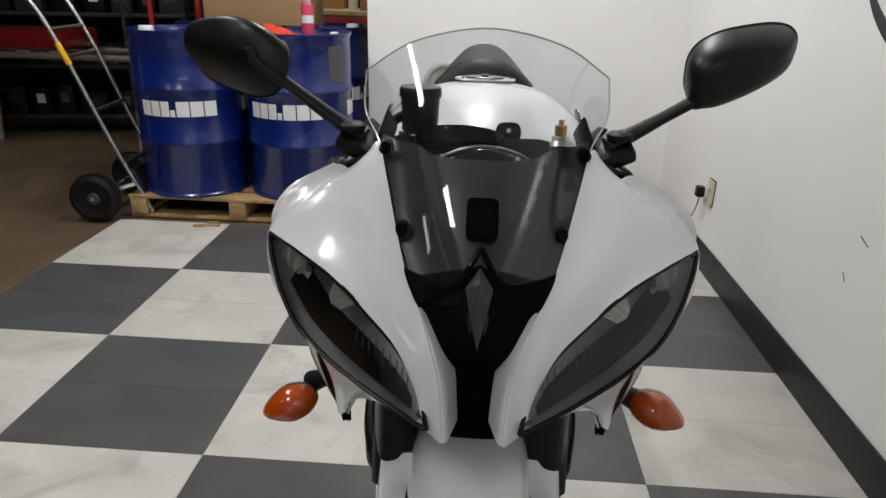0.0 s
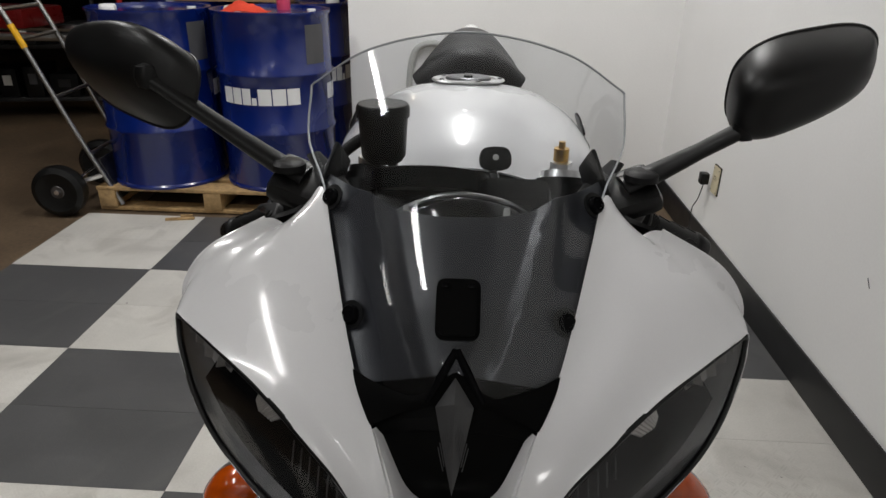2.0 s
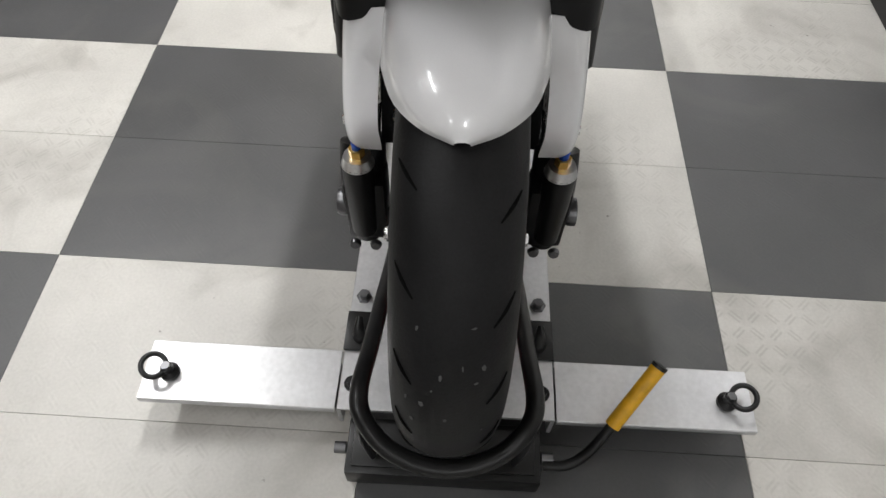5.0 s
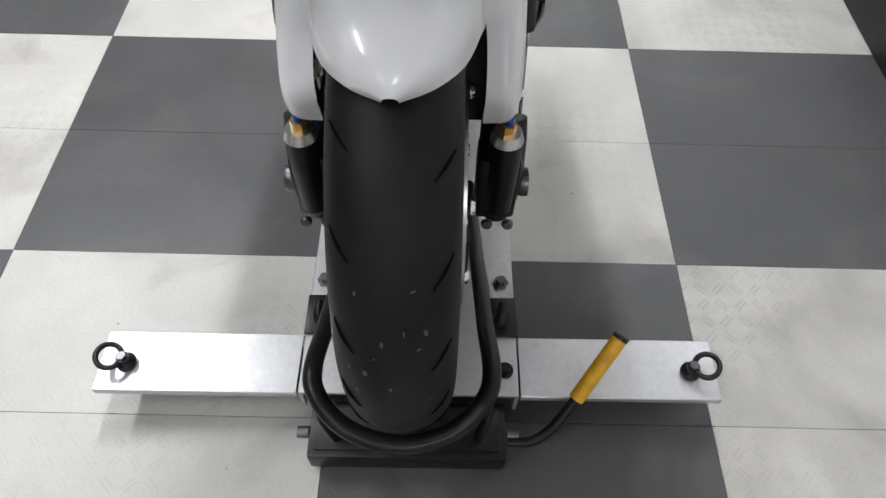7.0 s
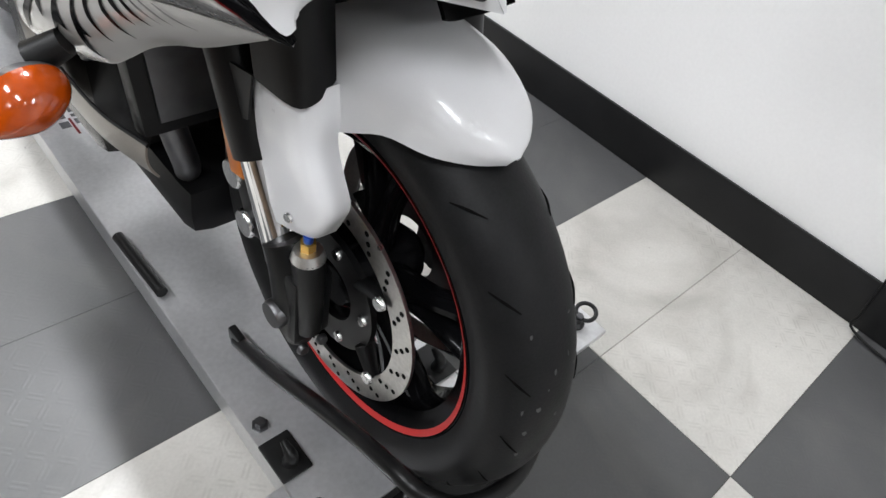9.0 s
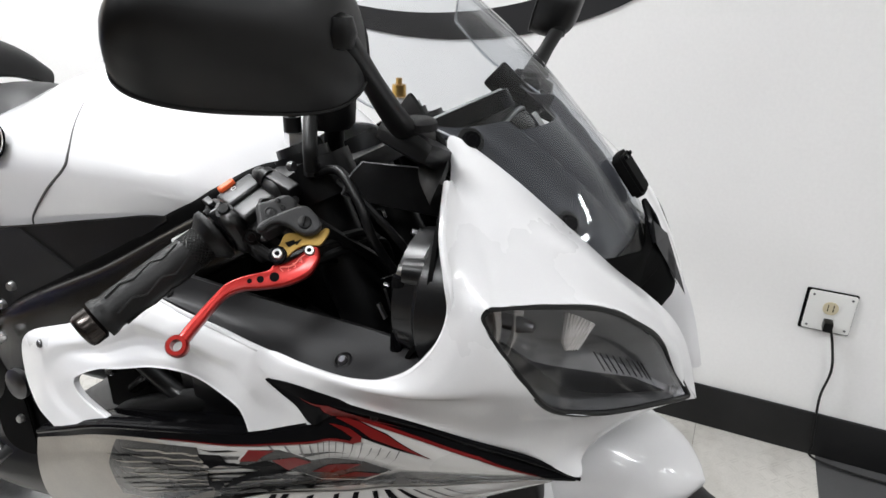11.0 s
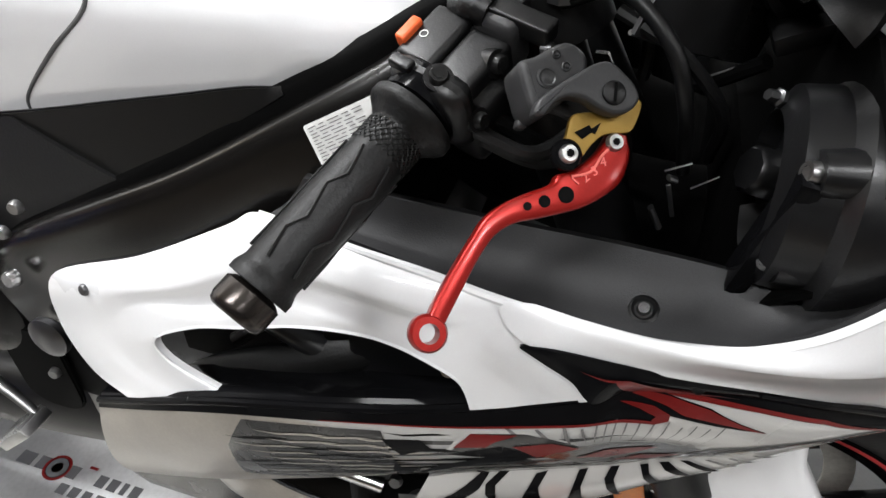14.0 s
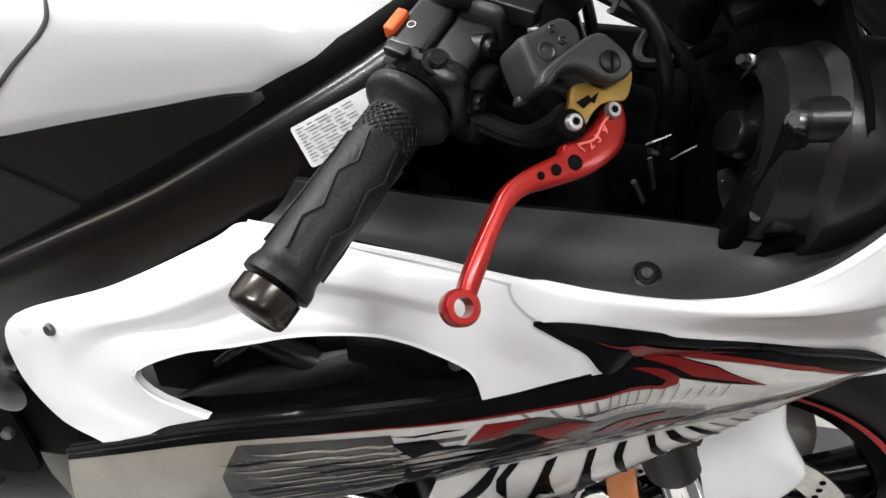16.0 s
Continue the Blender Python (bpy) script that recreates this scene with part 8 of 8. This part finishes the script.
# left controls, plainer
lc = new("clutch_control")
lc.parent = bike
lc["label"] = "black clutch perch and switch block"


def lp(s, off=(0, 0, 0)):
    x, y, z = on_l(s)
    return (x + off[0], y + off[1], z + off[2])


part("switch_block", oriented((0.045, 0.05, 0.052), lp(-0.03, (0, -0.004, 0.004)), dir_l, (0.35, 0, 0.94), 0.008), BLACK, lc)
part("perch", oriented((0.03, 0.05, 0.03), (0.18, 0.30, 0.985), dir_l, (0.35, 0, 0.94), 0.008), BLACK, lc)
part("clutch_lever", tube_bm([(0.19, 0.272, 0.965), (0.225, 0.285, 0.953), (0.27, 0.315, 0.925), (0.315, 0.345, 0.895)], [0.008, 0.007, 0.006, 0.008], 24, 10, flat=0.8), RED_ANO, lc, "red anodised clutch lever")


# --- turn signals
def turn_signal(side):
    ts_ = new("turn_signal")
    ts_.parent = bike
    ts_["label"] = "amber front turn signal on a short stalk"
    base = np.array((0.235, 0.270, 0.640))
    part("stalk", tube_bm(side_pts([tuple(base), (0.262, 0.282, 0.622)], side), [0.014, 0.018], 8, 14), RUBBER, ts_)
    c, ax = np.array((0.294, 0.262, 0.597)), np.array((0.93, -0.06, -0.36))
    ax /= np.linalg.norm(ax)
    fwd = np.array((-0.05, -1.0, 0.05))
    fwd -= ax * float(fwd @ ax)
    fwd /= np.linalg.norm(fwd)
    third = np.cross(ax, fwd)

    c = c + np.array((-0.006 if side < 0 else -0.003, -0.012 if side < 0 else 0.0, 0.021 if side > 0 else 0.006))

    def egg(depth, power, sgn_):
        rows = []
        for q in np.linspace(0, 1, 9):
            sc = math.sqrt(max(0, 1 - q**power))
            ring = []
            for a in np.linspace(0, 2 * math.pi, 32, endpoint=False):
                ca, sa = math.cos(a), math.sin(a)
                wid = 0.029 * (1 - 0.42 * max(ca, 0) ** 1.3)
                ring.append(tuple((c + ax * (0.045 if ca < 0 else 0.049) * ca * sc + third * wid * sa * sc + fwd * sgn_ * depth * q) * np.array((side, 1, 1))))
            rows.append(ring)
        return grid_bm(np.array(rows), 0, 1, True)

    part("amber_lens", egg(0.036, 2.2, 1), AMBER, ts_, "amber ribbed lens")
    part("signal_housing", egg(0.036, 1.8, -1), material("grey_signal_housing", (0.07, 0.07, 0.072), rough=0.3, coat=0.4) if side < 0 else bpy.data.materials["grey_signal_housing"], ts_, "dark grey housing")


turn_signal(RIGHT)
turn_signal(LEFT)


# winglet below the cheek (inner air deflector)
def deflector(side):
    rows = [[(0.154, 0.020, 0.756), (0.165, 0.055, 0.770), (0.19, 0.10, 0.786)], [(0.150, 0.018, 0.750), (0.160, 0.055, 0.752), (0.18, 0.11, 0.760)], [(0.147, 0.024, 0.743), (0.155, 0.06, 0.742), (0.172, 0.12, 0.738)]]
    part("air_deflector", shell(Surf(rows, side), 10, 10, 0.003), BLACKGLOSS, bike, "gloss black deflector blade")
    rows = [[(0.140, 0.030, 0.778), (0.142, 0.034, 0.765), (0.148, 0.028, 0.750)], [(0.138, 0.07, 0.772), (0.140, 0.075, 0.755), (0.150, 0.07, 0.740)], [(0.135, 0.12, 0.77), (0.138, 0.125, 0.745), (0.150, 0.12, 0.725)]]
    part("inner_scoop", shell(Surf(rows, side), 10, 10, 0.003), WHITE, bike, "white inner scoop")


deflector(RIGHT)
deflector(LEFT)

# --- engine bay masses seen through the gaps
eng = new("engine")
eng.parent = bike
eng["label"] = "black engine and cooling system"
part("radiator", box_bm((0.34, 0.035, 0.24), (0, 0.34, 0.60), 0.006, m=pose(0, 0, 0, -14)), BLACK, eng, "black radiator")
part("radiator_core", box_bm((0.30, 0.004, 0.20), (0, 0.318, 0.602), 0.001, m=pose(0, 0, 0, -14)), DARKSTEEL, eng)
part("cylinder_block", box_bm((0.30, 0.22, 0.26), (0, 0.50, 0.66), 0.02), BLACK, eng)
part("crankcase", box_bm((0.36, 0.34, 0.24), (0, 0.62, 0.46), 0.04), FRAMEBLACK, eng)
for side in (RIGHT, LEFT):
    part("coolant_pipe", tube_bm(side_pts([(0.20, 0.37, 0.77), (0.215, 0.44, 0.74), (0.215, 0.52, 0.70), (0.20, 0.58, 0.65)], side), 0.016, 24, 14), RUBBER, eng)
    part("coolant_pipe", tube_bm(side_pts([(0.20, 0.43, 0.80), (0.205, 0.48, 0.765), (0.21, 0.52, 0.73)], side), 0.007, 16, 10), FRAMEBLACK, eng)
    part("ignition_coil", box_bm((0.03, 0.09, 0.07), (side * 0.20, 0.395, 0.765), 0.008), BLACK, eng)
    part("exhaust_header", tube_bm(side_pts([(0.10, 0.40, 0.55), (0.11, 0.37, 0.46), (0.09, 0.38, 0.36), (0.06, 0.46, 0.28)], side), 0.019, 24, 14), DARKSTEEL, eng)
    part("case_bolt", bolt_bm(0.008, 0.008, aim((side * 0.225, 0.715, 0.755), (side, 0.1, 0.2))), STEEL, eng)
    part("pivot_bolt", lathe_bm([(0, 0), (0.016, 0), (0.02, 0.004), (0.02, 0.01), (0.012, 0.014), (0, 0.014)], 20), DARKSTEEL, eng).matrix_local = aim((side * 0.222, 0.705, 0.69), (side, 0, 0.1))
    part("heel_plate", plate_bm(rounded(0.075, 0.12, 0.028), 0.006, 0.002, m=pose(side * 0.208, 0.775, 0.60, 90, 0, 90)), DARK, eng, "black heel plate")
    part("pivot_casting", box_bm((0.03, 0.11, 0.13), (side * 0.185, 0.725, 0.625), 0.014), DARK, eng, "black pivot casting")
    part("swingarm", tube_bm(side_pts([(0.13, 0.74, 0.46), (0.14, 0.95, 0.43), (0.13, 1.35, 0.39)], side), [0.045, 0.04, 0.03], 20, 14, flat=1.4), BLACK, eng)
    part("throttle_body", tube_bm(side_pts([(0.10, 0.40, 0.86), (0.10, 0.47, 0.83)], side), 0.03, 6, 16), DARK, eng)
    for y, z in ((0.719, 0.793), (0.691, 0.824), (0.751, 0.759), (0.746, 0.613), (0.816, 0.696), (0.813, 0.662), (0.845, 0.661), (0.803, 0.648)):
        part("case_bolt", bolt_bm(0.006, 0.006, aim((side * 0.213, y, z), (side, -0.1, 0.1))), SATIN_STEEL, eng)
    part("case_cover", lathe_bm([(0, 0.012), (0.05, 0.010), (0.062, 0.0), (0.064, -0.03)], 28), BLACK, eng).matrix_local = aim((side * 0.205, 0.830, 0.672), (side, 0, 0))
    part("rear_bracket", tube_bm(side_pts([(0.205, 0.80, 0.84), (0.208, 0.76, 0.757), (0.207, 0.80, 0.72), (0.20, 0.87, 0.70)], side), [0.010, 0.013, 0.010], 24, 10), FRAMEBLACK, eng)
    part("foot_pedal", tube_bm(side_pts([(0.232, 0.870, 0.622), (0.235, 0.845, 0.627), (0.235, 0.820, 0.615), (0.236, 0.790, 0.590), (0.238, 0.768, 0.570)], side), [0.006, 0.008, 0.007, 0.006, 0.005], 24, 10, flat=0.7), SATIN_STEEL, eng, "cast alloy foot pedal")
    toe = pose(0, 0, 0, -42, 0, 0)
    pad = part("foot_pad", box_bm((0.034, 0.068, 0.012), (side * 0.246, 0.785, 0.546), 0.003, m=toe), SATIN_STEEL, eng, "ribbed alloy foot pad")
    for k in range(9):
        c = toe @ Vector((0, -0.030 + 0.0075 * k, 0.007))
        part("pad_rib", box_bm((0.032, 0.0028, 0.004), (side * 0.246 + c.x, 0.785 + c.y, 0.546 + c.z), 0.0006, m=toe), SATIN_STEEL, pad)
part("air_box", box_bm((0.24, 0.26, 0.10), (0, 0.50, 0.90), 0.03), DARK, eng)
part("belly_pan", box_bm((0.22, 0.42, 0.10), (0, 0.56, 0.28), 0.04), GREYBLACK, eng)
part("silver_pipe", tube_bm([(-0.225, 0.47, 0.612), (-0.215, 0.40, 0.585)], 0.007, 6, 12), STEEL, eng, "bright steel tube")
rear = new("rear_wheel")
rear.parent = bike
rear.location = (0, 1.44, 0.398)
prof = [(0.218, -0.07), (0.24, -0.088)] + [(0.315 - 0.075 * (1 - math.cos(a * 1.4)), 0.092 * math.sin(a * 1.4) / math.sin(1.4)) for a in np.linspace(-1, 1, 21)] + [(0.24, 0.088), (0.218, 0.07)]
part("tyre", lathe_bm(prof, 72, "x", caps=False), TYRE, rear)
part("rim", lathe_bm([(0.19, -0.06), (0.218, -0.072), (0.222, -0.066), (0.195, -0.03), (0.195, 0.03), (0.222, 0.066), (0.218, 0.072), (0.19, 0.06), (0.18, 0), (0.19, -0.06)], 60, "x"), BLACKGLOSS, rear)
part("hub", lathe_bm([(0, -0.06), (0.05, -0.06), (0.05, 0.06), (0, 0.06)], 24, "x"), BLACKGLOSS, rear)
for k in range(5):
    a = 2 * math.pi * k / 5
    part("spoke", tube_bm([(0, 0.04 * math.cos(a), 0.04 * math.sin(a)), (0, 0.19 * math.cos(a), 0.19 * math.sin(a))], [0.02, 0.014], 8, 10), BLACKGLOSS, rear)
for side in (RIGHT, LEFT):
    part("rear_reflector", tube_bm(side_pts([(0.20, 0.86, 0.80), (0.235, 0.88, 0.79), (0.275, 0.90, 0.765)], side), [0.004, 0.012, 0.008], 14, 10, flat=0.6), TAIL_RED, bike, "red reflective tail piece")

# ---------------------------------------------------------------- wheel dolly under the bike
dolly = thing("wheel_dolly", "bare aluminium motorcycle dolly with tie-down rings and a yellow-handled lever", "motorcycle dolly", pose(0.13, -0.20, 0, 0, 0, 0.3))
TOP = 0.082


def channel(w, l, h, centre, m=None, lip=0.006):
    """A folded channel, open below, as one bent profile."""
    a, b = w / 2, w / 2 - lip
    prof = [(-a, -h), (-b, -h), (-b, -lip), (b, -lip), (b, -h), (a, -h), (a, -0.0015), (a - 0.0015, 0), (-a + 0.0015, 0), (-a, -0.0015)]
    bm = plate_bm(prof, l, m=Matrix(((1, 0, 0, 0), (0, 0, 1, -l / 2), (0, 1, 0, 0), (0, 0, 0, 1))))
    bmesh.ops.transform(bm, matrix=Matrix.Translation(centre) @ (m if m is not None else Matrix.Identity(4)), verts=bm.verts[:])
    return bm


part("main_channel", channel(0.33, 2.0, 0.055, (0, 0.905, TOP)), BARE_ALU, dolly, "long bare aluminium channel")
for s in (-1, 1):
    part("cross_arm", channel(0.098, 0.30, 0.013, (s * 0.318, -0.047, TOP - 0.001), pose(0, 0, 0, 0, 0, 90)), BARE_ALU, dolly, "bare aluminium cross arm")
    # dark set-back block added for the shadow band under each arm
    part("arm_shade_block", box_bm((0.27, 0.070, 0.040), (s * 0.305, -0.045, TOP - 0.030), 0.003), BLACK_STEEL, dolly, "dark block standing in for the shade under the arm")
    ring = new("tie_down_ring")
    ring.parent = dolly
    ring.location = (s * 0.428, -0.052, TOP)
    part("ring_base", lathe_bm([(0, 0), (0.015, 0), (0.015, 0.006), (0.009, 0.012), (0.009, 0.022), (0, 0.022)], 20), BLACK_STEEL, ring)
    part("ring_nut", lathe_bm([(0, 0.022), (0.007, 0.022), (0.007, 0.027), (0, 0.027)], 6), DARKSTEEL, ring)
    pts = [(s * (0.002 + 0.033 * (1 - math.cos(a)) * 0.5), 0.019 * math.sin(a), 0.018 + 0.012 * (1 - math.cos(a)) * 0.5) for a in np.linspace(0, 2 * math.pi, 17)]
    part("ring_bow", tube_bm(pts, 0.0042, 48, 10), BLACK_STEEL, ring, "black steel bow")
    clip = new("corner_clamp")
    clip.parent = dolly
    clip.location = (s * 0.142, 0.035, TOP)
    part("clamp_plate", box_bm((0.05, 0.07, 0.006), (0, 0, 0.0035), 0.003), BLACK_STEEL, clip)
    part("clamp_horn", tube_bm([(0, -0.012, 0.006), (0, -0.014, 0.03), (0, 0.006, 0.04)], [0.012, 0.010, 0.005], 14, 10), BLACK_STEEL, clip)
    for y in (0.10, -0.055):
        b = part("channel_bolt", lathe_bm([(0, 0), (0.013, 0), (0.013, 0.004), (0.008, 0.004), (0.008, 0.014), (0, 0.014)], 6 if y > 0 else 14), DARKSTEEL if y > 0 else BLACK_STEEL, dolly)
        b.location = (s * 0.145, y, TOP)
# hoop that holds the front wheel
half_hoop = [(0.098, 0.25, TOP + 0.008), (0.100, 0.13, 0.142), (0.101, 0.03, 0.200), (0.103, -0.07, 0.252), (0.106, -0.145, 0.286), (0.098, -0.178, 0.284), (0.072, -0.204, 0.266), (0.036, -0.219, 0.256)]
hoop = [(-x, y, z) for x, y, z in half_hoop] + [(0.0, -0.224, 0.253)] + half_hoop[::-1]
part("wheel_hoop", tube_bm(hoop, 0.0115, 130, 12), BLACK_STEEL, dolly, "bent black steel wheel hoop")
for s in (-1, 1):
    part("hoop_hinge", box_bm((0.014, 0.035, 0.03), (s * 0.098, 0.25, TOP + 0.014), 0.004), BLACK_STEEL, dolly)
    part("hoop_strut", tube_bm([(s * 0.104, -0.165, 0.28), (s * 0.108, -0.168, 0.2), (s * 0.104, -0.150, 0.06)], [0.008, 0.010, 0.012], 12, 10, flat=0.5), BLACK_STEEL, dolly)
part("front_box", box_bm((0.29, 0.085, 0.052), (0, -0.140, 0.032), 0.005), BLACK_STEEL, dolly, "black steel caster box")
part("front_box_top", box_bm((0.27, 0.065, 0.006), (0, -0.140, 0.0605), 0.002), BLACK_STEEL, dolly)
for s in (-1, 1):
    rod("pivot_pin", (s * 0.148, -0.14, 0.04), (s * 0.165, -0.14, 0.04), 0.009, DARKSTEEL, dolly)
for s in (-1, 1):
    part("caster", lathe_bm([(0, -0.012), (0.018, -0.012), (0.02, -0.008), (0.02, 0.008), (0.018, 0.012), (0, 0.012)], 20, "x", (s * 0.12, -0.16, 0.0205)), RUBBER, dolly)
part("release_lever", tube_bm([(0.150, -0.150, 0.04), (0.185, -0.150, 0.045), (0.215, -0.135, 0.066), (0.245, -0.105, 0.10)], 0.008, 24, 12), BLACK_STEEL, dolly, "black release lever")
part("lever_sleeve", tube_bm([(0.245, -0.105, 0.10), (0.302, -0.040, 0.166)], 0.0115, 8, 16), YELLOW, dolly, "yellow rubber sleeve")
part("lever_tip", tube_bm([(0.302, -0.040, 0.166), (0.305, -0.0365, 0.1695)], 0.0122, 4, 16), BLACK_STEEL, dolly)
part("side_tube", tube_bm([(-0.158, 0.56, TOP + 0.012), (-0.152, 0.40, TOP + 0.012)], 0.010, 6, 14), BLACK_STEEL, dolly, "black tube on the channel")
# maker's words on the channel as plain bars
for x, y, w, l, mat in ((-0.080, 1.165, 0.024, 0.030, PRINT), (-0.080, 1.130, 0.024, 0.020, PRINT), (-0.080, 1.065, 0.024, 0.020, PRINT), (-0.062, 1.035, 0.005, 0.016, RED_DECAL), (-0.080, 1.005, 0.022, 0.018, PRINT), (-0.080, 0.980, 0.022, 0.018, PRINT), (-0.080, 0.958, 0.022, 0.010, PRINT), (-0.080, 0.935, 0.022, 0.018, PRINT), (-0.098, 0.920, 0.005, 0.06, RED_DECAL), (-0.112, 1.060, 0.019, 0.018, PRINT), (-0.112, 1.035, 0.019, 0.018, PRINT), (-0.112, 1.010, 0.019, 0.016, PRINT), (-0.112, 0.985, 0.019, 0.016, PRINT), (-0.112, 0.960, 0.019, 0.014, PRINT), (-0.112, 0.930, 0.019, 0.022, PRINT)):
    part("print_bar", box_bm((w, l, 0.0006), (x, y, TOP + 0.0006)), mat, dolly, smooth=False)
part("print_ring", lathe_bm([(0.010, 0.0003), (0.010, 0.0012), (0.019, 0.0012), (0.019, 0.0003)], 32, "z", (-0.081, 1.098, TOP)), PRINT, dolly, smooth=False)
part("print_arc", lathe_bm([(0.021, 0.0003), (0.021, 0.0010), (0.025, 0.0010), (0.025, 0.0003)], 32, "z", (-0.081, 1.098, TOP)), RED_DECAL, dolly, smooth=False)

# ---------------------------------------------------------------- floor tiles, last
GAP = 0.0011


def tile_mesh(name, mat):
    bm = box_bm((TILE - GAP, TILE / 2 - GAP, 0.006), (0, 0, -0.003))
    me = bpy.data.meshes.new(name)
    bm.to_mesh(me)
    bm.free()
    me.materials.append(mat)
    return me


MESHES = {True: tile_mesh("light_tile", TILE_LIGHT), False: tile_mesh("dark_tile", TILE_DARK)}
for i in range(-3, 2):
    for j in range(-8, 4):
        for half in (0, 1):
            ob = new("floor_tile", MESHES[(i + j) % 2 == 0])
            ob.parent = floor
            x = (i + 0.5) * TILE
            ob.location = (x, (j + 0.25 + 0.5 * half) * TILE, 0)
